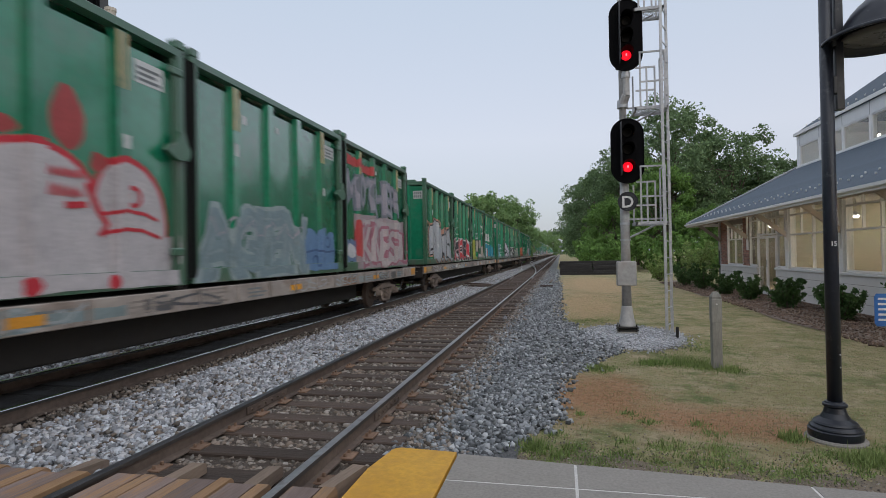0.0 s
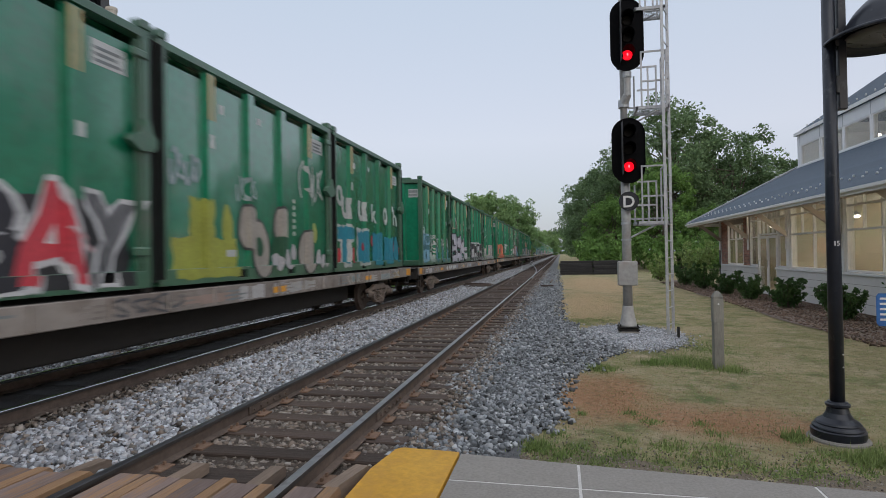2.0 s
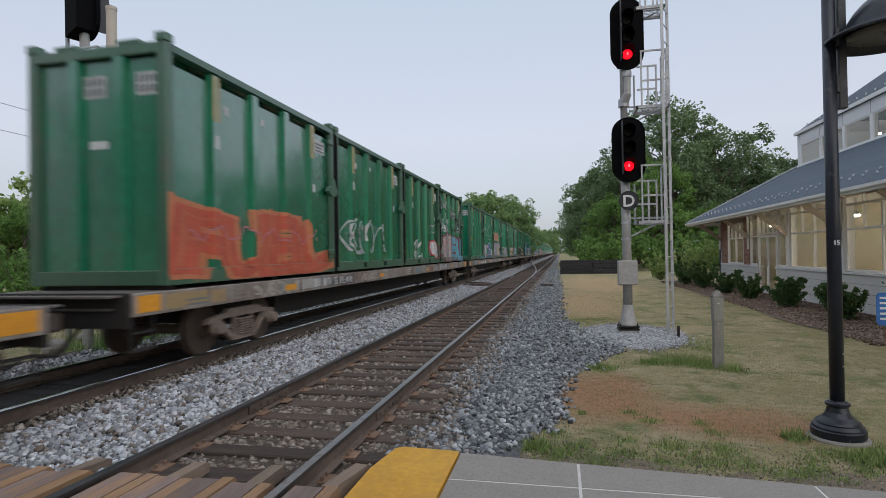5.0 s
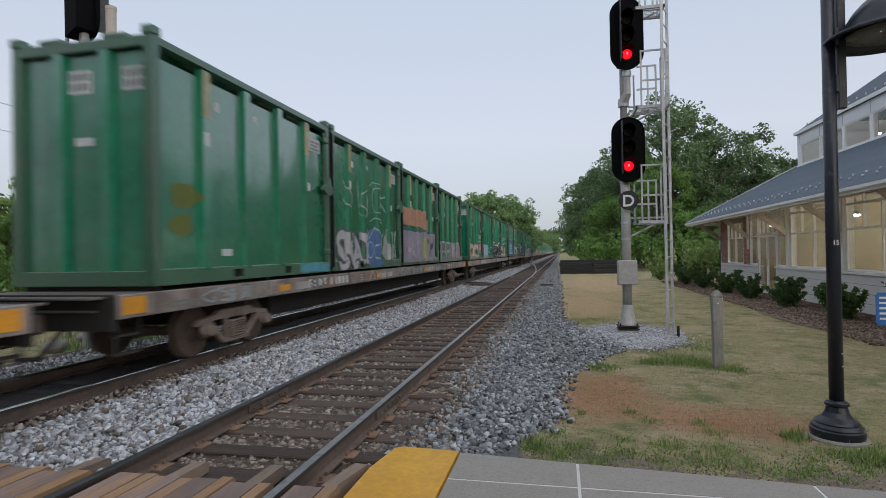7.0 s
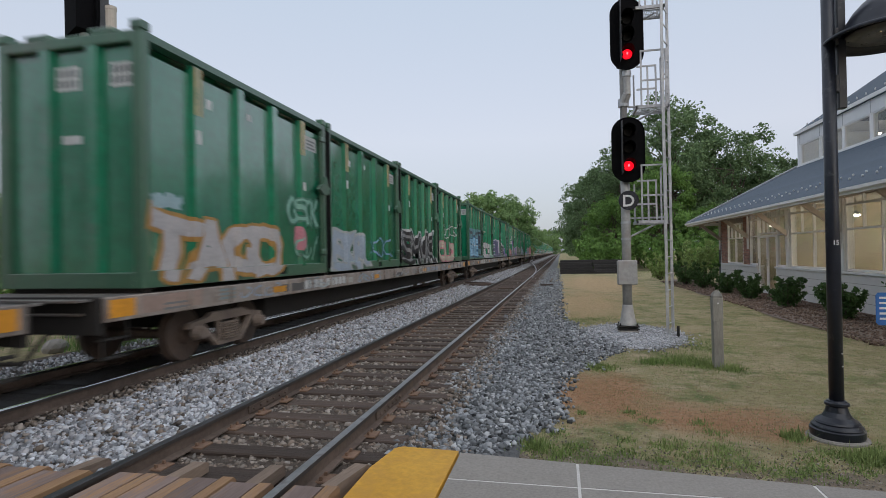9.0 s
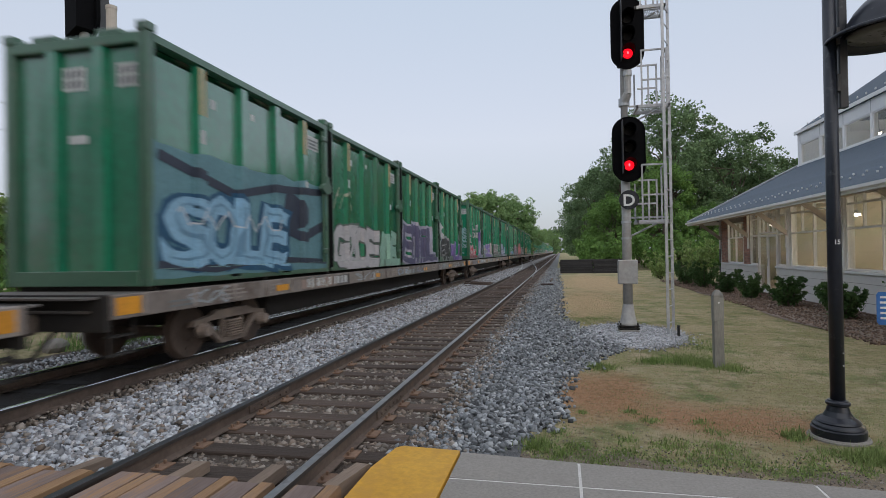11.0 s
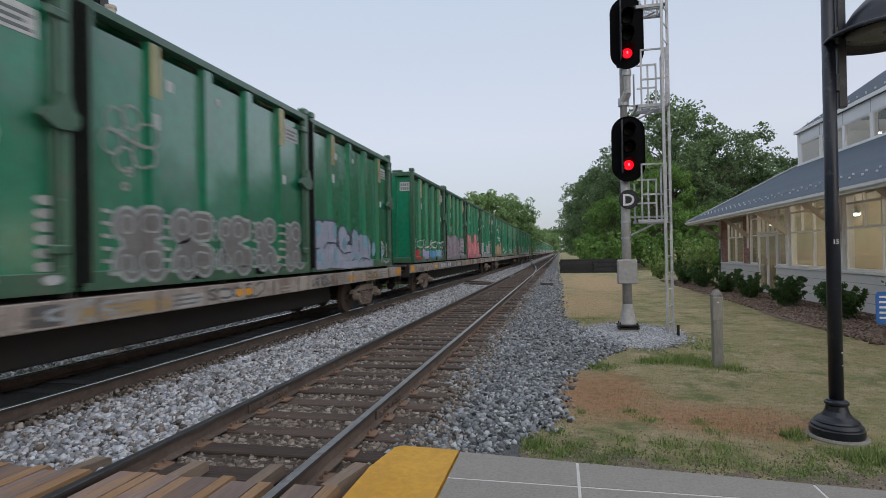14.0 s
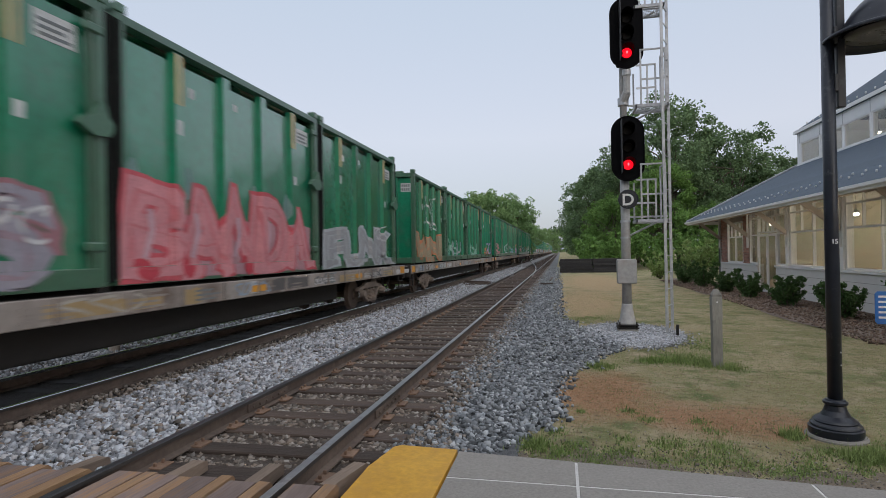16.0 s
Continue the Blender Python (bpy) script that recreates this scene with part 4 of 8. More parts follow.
            rod((-0.95, 0, 0), (0.95, 0, 0), 0.08, None, 10, w)
            part("wheelset", w, WHEEL, tr, at=pose(0, yy, 0.42))
    return car


# ---- graffiti: sprayed letters and shapes that follow the ribs ----
PAINTS = {}


def paint(rgb):
    if rgb not in PAINTS:
        PAINTS[rgb] = mat("spray_paint", rgb, tuple(c * 0.8 for c in rgb), 2.5, 0.5, 0.05, vary=0.04, stain=tuple(0.55 * c + 0.02 for c in rgb), stain_size=1.8, stain_amount=0.25)
    return PAINTS[rgb]


def glyph(ch, fat):
    """Triangles of one letter of the built-in font, swollen by fat, as 2D points and faces."""
    cu = bpy.data.curves.new("letter", "FONT")
    cu.body, cu.size, cu.offset, cu.resolution_u = ch, 1.0, fat, 3
    ob = bpy.data.objects.new("letter", cu)
    me = ob.to_mesh()
    bm = bmesh.new()
    bm.from_mesh(me)
    bmesh.ops.remove_doubles(bm, verts=bm.verts[:], dist=1e-4)
    if fat > -0.5:
        bmesh.ops.subdivide_edges(bm, edges=[e for e in bm.edges if e.calc_length() > 0.16], cuts=2)
    bm.verts.index_update()
    v = [(p.co.x, p.co.y) for p in bm.verts]
    f = [tuple(q.index for q in p.verts) for p in bm.faces]
    bm.free()
    ob.to_mesh_clear()
    bpy.data.objects.remove(ob)
    bpy.data.curves.remove(cu)
    return v, f


GLYPHS = {}


def glyph_of(ch, fat):
    if (ch, fat) not in GLYPHS:
        GLYPHS[ch, fat] = glyph(ch, fat)
    return GLYPHS[ch, fat]


def side_depth(y, z):
    """How far the container's side stands out at (y, z), from its recessed panels."""
    if z < 0.235 or z > CH - 0.16 or y < 0.155 or y > CLEN - 0.155:
        return REC
    d = min(abs(y - r) for r in RIBS)
    return 0 if d >= 0.13 else (REC + 0.001) * min(1, (0.13 - d) / 0.036)


CUTS_Y = sorted([0.15, 0.16, CLEN - 0.16, CLEN - 0.15] + [r + s for r in RIBS for s in (-0.13, -0.094, 0.094, 0.13)])


def lay(name, container, shapes, colour, layer, label="", end=False):
    """Lay 2D shapes (points in metres along and up the side) on the steel as a thin skin of paint."""
    if len(shapes) > 1 and name in ("letter_rim", "letter_fill", "letter_shine", "tan_letter", "pale_ghost", "red_spot", "teal_spot", "dark_line", "letter_inline", "tag_ghost"):
        # letters are parts of their own
        for n, shape in enumerate(shapes):
            lay(name, container, [shape], colour, layer + 0.2 * (n % 7), label, end)
        return None
    bm = bmesh.new()
    for n, (pts, faces) in enumerate(shapes):
        vs = [bm.verts.new((0.0012 * (n % 7), max(0.01, min(CLEN - 0.01, p[0])) if not end else p[0], max(0.012, min(CH - 0.05, p[1])))) for p in pts]
        for f in faces:
            try:
                bm.faces.new([vs[i] for i in f])
            except ValueError:
                pass
    if end:
        for v in bm.verts:
            v.co = Vector((v.co.y, REC - 0.004 - 0.004 * layer - v.co.x, v.co.z))
            if min(abs(v.co.x - 0.4), abs(v.co.x + 0.4)) < 0.125:
                v.co.y -= REC - 0.006
    else:
        ylo, yhi = min(v.co.y for v in bm.verts), max(v.co.y for v in bm.verts)
        for c in CUTS_Y:
            if ylo < c < yhi:
                bmesh.ops.bisect_plane(bm, geom=bm.verts[:] + bm.edges[:] + bm.faces[:], plane_co=(0, c, 0), plane_no=(0, 1, 0))
        for c in (0.234, 0.237):
            bmesh.ops.bisect_plane(bm, geom=bm.verts[:] + bm.edges[:] + bm.faces[:], plane_co=(0, 0, c), plane_no=(0, 0, 1))
        for v in bm.verts:
            v.co.x += CW / 2 - REC + side_depth(v.co.y, v.co.z) + 0.003 + 0.006 * layer
    ob = part(name, bm, paint(colour), container, label)
    return ob


def word(text, y0, y1, z0, z1, fat, seed, tilt=11, wild=1.0):
    """The letters of a word, each turned a little, filling the given stretch of the side."""
    rng = random.Random(seed)
    out = []
    step = (y1 - y0) / len(text)
    rng_lean = [1.0, -0.7, 1.6, 0.2]
    for i, ch in enumerate(text):
        if ch == " ":
            continue
        v, f = glyph_of(ch, fat)
        bv, _ = glyph_of(ch, 0.0)
        lo, hi = (min(p[0] for p in bv), min(p[1] for p in bv)), (max(p[0] for p in bv), max(p[1] for p in bv))
        h = (z1 - z0) * rng.uniform(0.88, 1.06)
        sx, sz = step * rng.uniform(0.94, 1.16) / max(0.2, hi[0] - lo[0]), h / max(0.2, hi[1] - lo[1])
        a, cy, cz = radians(rng.uniform(-tilt, tilt)), y0 + step * (i + 0.5), (z0 + z1) / 2 + rng.uniform(-0.03, 0.03)
        pts = []
        for p in v:
            u, w = (p[0] - (lo[0] + hi[0]) / 2) * sx, (p[1] - (lo[1] + hi[1]) / 2) * sz
            # hand-drawn swell and lean: heavier feet, wavering stems
            u *= 1 - 0.16 * wild * w / h * rng_lean[i % 4]
            k = noise.noise((u * 3.1 + seed, w * 3.1 + i, 0.5)), noise.noise((u * 3.1 + 9, w * 3.1 + seed, i + 0.5))
            u, w = u + 0.11 * wild * k[0] + 0.03 * math.sin(w * 7 + seed + i), w + 0.09 * wild * k[1]
            pts.append((cy + u * math.cos(a) - w * math.sin(a), cz + u * math.sin(a) + w * math.cos(a)))
        out.append((pts, f))
    return out


def blob(cy, cz, ry, rz, seed=0, n=22, wob=0.12):
    pts = [(cy + ry * (1 + wob * math.sin(3 * a + seed) + wob * 0.6 * math.sin(5 * a + 2 * seed)) * math.cos(a),
            cz + rz * (1 + wob * math.sin(2 * a + seed * 1.3)) * math.sin(a)) for a in [2 * math.pi * i / n for i in range(n)]]
    return pts, [tuple(range(n))]


def patch(y0, y1, z0, z1, seed=0):
    """A rolled block of paint with a ragged rim."""
    rng = random.Random(seed)
    pts = [(y0 + (y1 - y0) * t / 12, z0 + rng.uniform(-0.02, 0.02)) for t in range(13)]
    pts += [(y1 + rng.uniform(-0.04, 0.04), z0 + (z1 - z0) * t / 6) for t in range(1, 6)]
    pts += [(y1 - (y1 - y0) * t / 12, z1 + rng.uniform(-0.05, 0.05)) for t in range(13)]
    pts += [(y0 + rng.uniform(-0.04, 0.04), z1 - (z1 - z0) * t / 6) for t in range(1, 6)]
    return pts, [tuple(range(len(pts)))]


def stroke(path, w):
    """A sprayed line through points."""
    pts, faces = [], []
    for i, p in enumerate(path):
        a, b = path[max(0, i - 1)], path[min(len(path) - 1, i + 1)]
        d = math.hypot(b[0] - a[0], b[1] - a[1]) or 1
        nx, nz = -(b[1] - a[1]) / d * w / 2, (b[0] - a[0]) / d * w / 2
        pts += [(p[0] + nx, p[1] + nz), (p[0] - nx, p[1] - nz)]
        if i:
            k = 2 * i
            faces.append((k - 2, k - 1, k + 1, k))
    return pts, faces


def scribble(y0, y1, z0, z1, seed, loops=5, w=0.035):
    """A hand-style tag: running loops and kicks, not letters."""
    rng = random.Random(seed)
    out = []
    for k in range(loops):
        cy, cz = y0 + (y1 - y0) * (k + 0.5) / loops, (z0 + z1) / 2
        ry, rz = (y1 - y0) / loops * rng.uniform(0.35, 0.62), (z1 - z0) * rng.uniform(0.28, 0.5)
        ph, tw = rng.uniform(0, 6), rng.choice((1, 2, 1.5))
        path = [(cy + ry * math.sin(tw * t + ph), cz + rz * math.sin(t * rng.choice((1, 1)) + ph * 0.7) + 0.1 * rz * math.sin(3 * t))
                for t in [i * 0.33 for i in range(rng.randint(12, 19))]]
        out.append(stroke(path, w))
    return out


SILVER, WHT, BLK, RED, PINK, BLUE, LBLUE, TEAL, PURP, LILAC, ORNG, YEL, CREAM, MINT, GREY, TAN, DGREY = (
    (0.50, 0.52, 0.56), (0.66, 0.66, 0.68), (0.015, 0.015, 0.02), (0.55, 0.03, 0.05), (0.62, 0.25, 0.30), (0.05, 0.13, 0.38), (0.28, 0.50, 0.68),
    (0.02, 0.24, 0.33), (0.20, 0.14, 0.38), (0.42, 0.38, 0.60), (0.65, 0.24, 0.12), (0.50, 0.44, 0.14), (0.55, 0.50, 0.40), (0.30, 0.55, 0.45),
    (0.36, 0.36, 0.38), (0.40, 0.33, 0.22), (0.09, 0.09, 0.11))


def piece(c, text, y0, y1, z0, z1, fill, rim, seed=1, back=None, shine=None, fat=0.055, edge=0.055, inline=True):
    """A lettered piece: an optional cloud behind, a dark or light rim, the fill, and a few light strokes."""
    if back:
        lay("paint_cloud", c, [blob((y0 + y1) / 2, (z0 + z1) / 2, (y1 - y0) * 0.56, (z1 - z0) * 0.60, seed, 30, 0.07)], back, 0)
    lay("letter_rim", c, word(text, y0, y1, z0, z1, fat + edge, seed), rim, 1)
    inner = word(text, y0, y1, z0, z1, fat - 0.085, seed)
    for i, shape in enumerate(word(text, y0, y1, z0, z1, fat, seed)):
        letter = lay("letter", c, [shape], fill, 2.2 + 0.2 * (i % 2), "sprayed block letter")
        if fat > 0.04 and inline:
            # a thin inner line gives the letter its worked look
            lay("inline", letter, [inner[i]], tuple(0.55 * f + 0.45 * r for f, r in zip(fill, rim)), 3 + 0.2 * (i % 2))
    if fat > 0.04:
        rng = random.Random(seed + 7)
        lay("drip", c, [stroke([(d, z0 + 0.1), (d + 0.01, z0 - rng.uniform(0.02, 0.1))], 0.018) for d in [rng.uniform(y0 + 0.1, y1 - 0.1) for _ in range(6)]], rim, 1)
    if shine:
        lay("letter_shine", c, [stroke([(y0 + (y1 - y0) * t / 40, z0 + (z1 - z0) * (0.72 + 0.13 * math.sin(t * 0.9 + seed) + 0.05 * math.sin(t * 2.3))) for t in range(2, 39)], 0.032)], shine, 4)


def ring(cy, cz, r, w):
    return stroke([(cy + r * math.cos(a), cz + r * 0.95 * math.sin(a)) for a in [i * math.pi / 8 for i in range(17)]], w)


def bubbles(c, y0, y1, z0, z1, n, fill, rim, seed):
    """A throw-up: round swollen letters with pale outlines, rings inside, and stacked dashes before each."""
    rng = random.Random(seed)
    outer, inner, lines = [], [], []
    step = (y1 - y0) / n
    for i in range(n):
        cy, h = y0 + step * (i + 0.56), z1 - z0
        for s, (dy, dz, r) in enumerate(((-0.16, 0.72, 0.24), (0.20, 0.74, 0.25), (0.0, 0.45, 0.24), (0.20, 0.24, 0.26), (-0.18, 0.22, 0.24))):
            y, z, rr = cy + step * dy, z0 + h * dz + rng.uniform(-0.03, 0.03), r * rng.uniform(0.85, 1.1)
            outer.append(blob(y, z, rr * step, rr * h, seed + s, 18, 0.04))
            inner.append(blob(y, z, rr * step - 0.05, rr * h - 0.05, seed + s, 18, 0.04))
            if s != 2:
                lines.append(ring(y, z, rr * 0.5 * min(step, h), 0.03))
        lines += [stroke([(cy - step * 0.54, z0 + h * (0.12 + 0.15 * j)), (cy - step * 0.40, z0 + h * (0.10 + 0.15 * j))], 0.05) for j in range(6)]
    lay("letter_rim", c, outer, rim, 1)
    lay("letter_fill", c, inner, fill, 2, "swollen sprayed letters")
    lay("letter_inline", c, lines, rim, 3)


def tag(c, y0, y1, z0, z1, colour, seed, loops=5, w=0.035, layer=3):
    lay("tag", c, scribble(y0, y1, z0, z1, seed, loops, w), colour, layer, "thin sprayed scribble")


def decorate(c, k, j):
    """What is sprayed on container j of car k, as each one shows it."""
    key = (k, j)
    L = CLEN
    if key == (-1, 1):
        lay("paint_edge", c, [blob(3.6, 0.95, 0.94, 0.86, 1, 30, 0.04), blob(5.0, 0.95, 0.70, 0.85, 2, 30, 0.04)], RED, 0, "red sprayed outline")
        lay("white_shape", c, [blob(3.6, 0.92, 0.88, 0.80, 1, 30, 0.04), blob(5.0, 0.92, 0.64, 0.79, 2, 30, 0.04), patch(2.0, 5.85, 0.03, 0.72, 4)], (0.52, 0.49, 0.51), 1, "large pale rounded sprayed shapes")
        lay("red_lines", c, [stroke([(4.55, 0.98), (4.85, 1.05), (5.25, 1.03), (5.5, 0.95)], 0.05), stroke([(4.5, 0.72), (4.8, 0.80), (5.2, 0.80), (5.55, 0.70)], 0.05), ring(5.05, 1.25, 0.13, 0.06),
                             stroke([(4.3, 1.35), (4.45, 1.05), (4.6, 0.85), (4.5, 0.7)], 0.09), stroke([(4.0, 1.05), (4.3, 1.08)], 0.08)], RED, 2.5)
        rng = random.Random(4)
        lay("red_script", c, [stroke([(3.78 + 0.075 * i, z), (3.82 + 0.075 * i, z + rng.uniform(0.1, 0.16)), (3.85 + 0.075 * i, z + 0.02)], 0.035) for z in (1.38, 1.15) for i in range(6)], RED, 2.5, "two rows of red unreadable marks")
        lay("red_haze", c, [blob(4.05, 2.1, 0.24, 0.36, 3), blob(3.2, 1.85, 0.22, 0.12, 1), blob(4.5, 1.62, 0.14, 0.14, 2)], (0.40, 0.06, 0.06), 0)
        lay("red_spot", c, [blob(3.5, 0.12, 0.12, 0.12, 1, 10), blob(4.62, 0.12, 0.1, 0.1, 2, 10)], RED, 2.5)
    elif key == (-1, 2):
        piece(c, "AGEN", 0.3, 3.9, 0.12, 1.25, (0.22, 0.30, 0.33), (0.34, 0.41, 0.43), 12, None, (0.42, 0.40, 0.46))
        lay("blue_patch", c, [patch(4.0, 5.6, 0.08, 0.82, 2), blob(4.3, 0.85, 0.28, 0.22, 2), blob(4.85, 0.88, 0.28, 0.2, 3), blob(5.35, 0.8, 0.25, 0.22, 5)], (0.15, 0.27, 0.47), 2, "rounded blue sprayed letters")
        lay("blue_line", c, [stroke([(4.0, 0.5), (4.5, 0.56), (5.0, 0.5), (5.6, 0.54)], 0.05), ring(4.5, 0.3, 0.13, 0.05), ring(5.2, 0.75, 0.13, 0.05)], (0.06, 0.12, 0.26), 3.4)
    elif key == (-1, 3):
        lay("paint_block", c, [patch(0.9, L - 0.12, 0.05, 1.62, 4)], (0.42, 0.34, 0.36), 0)
        piece(c, "MOTHER", 0.3, 5.0, 1.75, 2.75, (0.36, 0.34, 0.40), (0.20, 0.22, 0.26), 3, None, None, 0.0)
        piece(c, "KNESI", 1.5, 5.75, 0.2, 1.2, (0.55, 0.48, 0.49), (0.42, 0.16, 0.22), 5, None, None, 0.03)
        lay("white_band", c, [patch(1.6, 5.6, 1.32, 1.52, 9)], (0.5, 0.45, 0.46), 1)
        lay("red_block", c, [blob(1.15, 0.9, 0.26, 0.5, 3), patch(0.4, 1.3, 2.95, 3.2, 3), patch(1.45, 2.4, 2.85, 3.1, 5)], (0.52, 0.06, 0.06), 1)
        lay("blue_block", c, [patch(0.2, 1.0, 0.25, 0.85, 4)], (0.14, 0.22, 0.38), 1)
        lay("white_mark", c, [blob(0.62, 0.55, 0.32, 0.22, 2, 10, 0.2)], WHT, 2.5)
    elif key == (0, 0):
        body = [(1.05, 1.05, 0.28, 0.62), (1.25, 1.35, 0.30, 0.42), (2.1, 1.05, 0.62, 0.98), (2.35, 0.62, 0.55, 0.58), (3.05, 1.25, 0.30, 0.42), (3.15, 0.75, 0.34, 0.66),
                (3.95, 0.85, 0.55, 0.80), (4.0, 1.35, 0.45, 0.36), (4.85, 0.95, 0.36, 0.72), (5.2, 0.85, 0.40, 0.58), (5.35, 0.40, 0.36, 0.36)]
        for grow, colour, layer, lab in ((0.13, (0.52, 0.27, 0.20), 0, "orange-pink sprayed glow"), (0.06, (0.035, 0.035, 0.045), 1, "black sprayed outline"), (0.0, (0.46, 0.48, 0.52), 2, "large swollen silver sprayed letters")):
            lay("letter_fill" if not grow else "letter_rim", c, [blob(y, z, ry + grow, rz + grow, i, 24, 0.06) for i, (y, z, ry, rz) in enumerate(body)], colour, layer, lab)
        lay("dark_line", c, [stroke([(1.0, 0.55), (1.3, 0.9), (1.55, 1.25), (1.5, 1.6)], 0.07), stroke([(1.75, 1.45), (2.05, 1.15), (2.1, 0.7)], 0.05), stroke([(2.72, 0.2), (2.78, 0.8), (2.7, 1.35)], 0.08),
                            stroke([(3.45, 0.2), (3.42, 0.8), (3.35, 1.2)], 0.08), stroke([(3.5, 1.35), (3.9, 1.52), (4.35, 1.4)], 0.08), stroke([(4.45, 0.2), (4.5, 0.7), (4.45, 1.15)], 0.08),
                            stroke([(4.65, 0.95), (4.95, 0.75), (5.3, 0.85)], 0.09), stroke([(3.9, 0.5), (3.95, 1.1)], 0.05)], (0.04, 0.04, 0.05), 4)
        lay("letter_shine", c, [stroke([(1.9, 1.75), (2.15, 1.85), (2.4, 1.7)], 0.05), stroke([(2.3, 0.9), (2.38, 0.5)], 0.06), stroke([(3.85, 1.05), (3.9, 0.6)], 0.05), stroke([(5.1, 1.2), (5.3, 1.05)], 0.05)], (0.62, 0.63, 0.66), 4)
        for i, (y, z) in enumerate(((0.55, 1.86), (0.86, 1.82), (0.48, 1.12), (0.88, 1.26), (0.85, 0.42), (0.95, 0.85), (0.52, 0.1), (3.05, 1.98), (3.25, 1.9), (3.75, 1.9), (5.0, 1.7), (5.5, 1.45), (5.65, 1.1))):
            lay("orange_dot", c, [blob(y, z, 0.085, 0.085, i, 12)], (0.52, 0.27, 0.18), 1)
        lay("end_mark", c, [ring(0.0, 1.75, 0.235, 0.07), blob(0.0, 1.80, 0.2, 0.12, 2, 24, 0.03), blob(0.0, 1.40, 0.10, 0.13, 3, 20, 0.05)], (0.24, 0.42, 0.54), 1, "pale blue sprayed mark", True)
        lay("end_mark", c, [blob(-0.10, 1.72, 0.07, 0.06, 2, 12), blob(0.10, 1.72, 0.07, 0.06, 4, 12)], (0.03, 0.14, 0.12), 2, "", True)
    elif key == (0, 1):
        lay("paint_cloud", c, [patch(0.2, 5.7, 0.06, 1.12, 14)], (0.03, 0.03, 0.035), 0)
        lay("letter_rim", c, word("KOKRBAY", 0.2, 5.75, 0.12, 1.22, 0.075, 14, 9), WHT, 1, "white sprayed outlines")
        for i, shape in enumerate(word("KOKRBAY", 0.2, 5.75, 0.12, 1.22, 0.03, 14, 9)):
            lay("letter", c, [shape], (0.62, 0.06, 0.085) if i in (0, 2, 3, 5) else (0.03, 0.03, 0.04), 2.2 + 0.2 * (i % 2), "red or black sprayed block letter")
        lay("letter_shine", c, [stroke([(0.4, 0.75), (0.9, 0.55), (1.3, 0.8)], 0.06), stroke([(1.9, 0.5), (2.3, 0.75)], 0.06), stroke([(3.4, 0.9), (3.7, 0.4)], 0.05), stroke([(4.7, 0.8), (5.1, 0.5)], 0.05)], (0.60, 0.40, 0.42), 4)
        tag(c, 0.3, 1.2, 1.4, 2.0, MINT, 3, 2)
    elif key == (0, 2):
        lay("yellow_patch", c, [patch(0.35, 2.0, 0.08, 0.75, 2), patch(0.75, 1.25, 0.6, 1.35, 3), blob(1.75, 0.95, 0.16, 0.35, 3)], (0.36, 0.38, 0.07), 0, "rolled yellow-green paint")
        for grow, colour, layer in ((0.05, (0.06, 0.06, 0.06), 1), (0.0, (0.40, 0.36, 0.32), 2)):
            lay("letter_fill" if not grow else "letter_rim", c, [blob(2.35, 0.95, 0.26 + grow, 0.40 + grow, 2, 20, 0.05), blob(2.75, 0.55, 0.36 + grow, 0.52 + grow, 3, 20, 0.05), blob(3.55, 1.05, 0.22 + grow, 0.34 + grow, 4, 20, 0.05), blob(4.75, 0.5, 0.36 + grow, 0.48 + grow, 5, 20, 0.05)], colour, layer, "beige swollen sprayed shapes")
        lay("dark_shape", c, [blob(2.75, 0.6, 0.13, 0.2, 2, 14), blob(3.5, 0.5, 0.25, 0.4, 6, 18, 0.2)], (0.02, 0.10, 0.05), 3)
        lay("pale_spot", c, [blob(3.35, 0.3, 0.16, 0.2, 1), blob(3.75, 0.35, 0.2, 0.22, 2), blob(4.1, 0.5, 0.12, 0.16, 3), blob(5.35, 0.35, 0.14, 0.2, 4), blob(5.6, 0.3, 0.1, 0.16, 5)], (0.52, 0.50, 0.52), 4)
        lay("yellow_spot", c, [blob(5.15, 0.95, 0.14, 0.22, 3)], (0.40, 0.42, 0.12), 3)
        tag(c, 4.4, 5.6, 1.55, 2.7, (0.50, 0.52, 0.50), 9, 5, 0.05)
        tag(c, 0.3, 1.0, 1.5, 2.1, (0.42, 0.48, 0.52), 12, 4, 0.06)
        tag(c, 2.0, 2.5, 1.4, 1.9, (0.38, 0.46, 0.46), 13, 3, 0.04)
        lay("mint_chain", c, [blob(4.15, 0.9 + 0.14 * i, 0.07, 0.05, i, 10) for i in range(6)], (0.44, 0.52, 0.46), 3)
    elif key == (0, 3):
        for mid, ch in ((0.55, "0"), (0.9, "u"), (2.1, "u"), (3.2, "k"), (4.35, "o"), (5.4, "h")):
            lay("letter", c, word(ch, mid - 0.2, mid + 0.2, 1.45 + (0.3 if ch == "0" else 0), 2.0 + (0.3 if ch == "0" else 0), 0.03, 4, 14, 0.3), (0.55, 0.56, 0.55), 2, "spaced pale letter")
        lay("pale_rim", c, [patch(0.28, 1.42, 0.78, 1.25, 1), patch(0.55, 1.1, 0.1, 0.8, 2), patch(1.72, 2.6, 0.12, 1.18, 3)], (0.55, 0.56, 0.55), 1)
        lay("red_spot", c, [blob(0.42, 0.42, 0.14, 0.22, 1), blob(1.28, 0.42, 0.14, 0.22, 2), blob(3.0, 0.85, 0.1, 0.16, 3), blob(4.95, 0.7, 0.12, 0.2, 4), blob(5.75, 0.55, 0.08, 0.14, 5)], RED, 1)
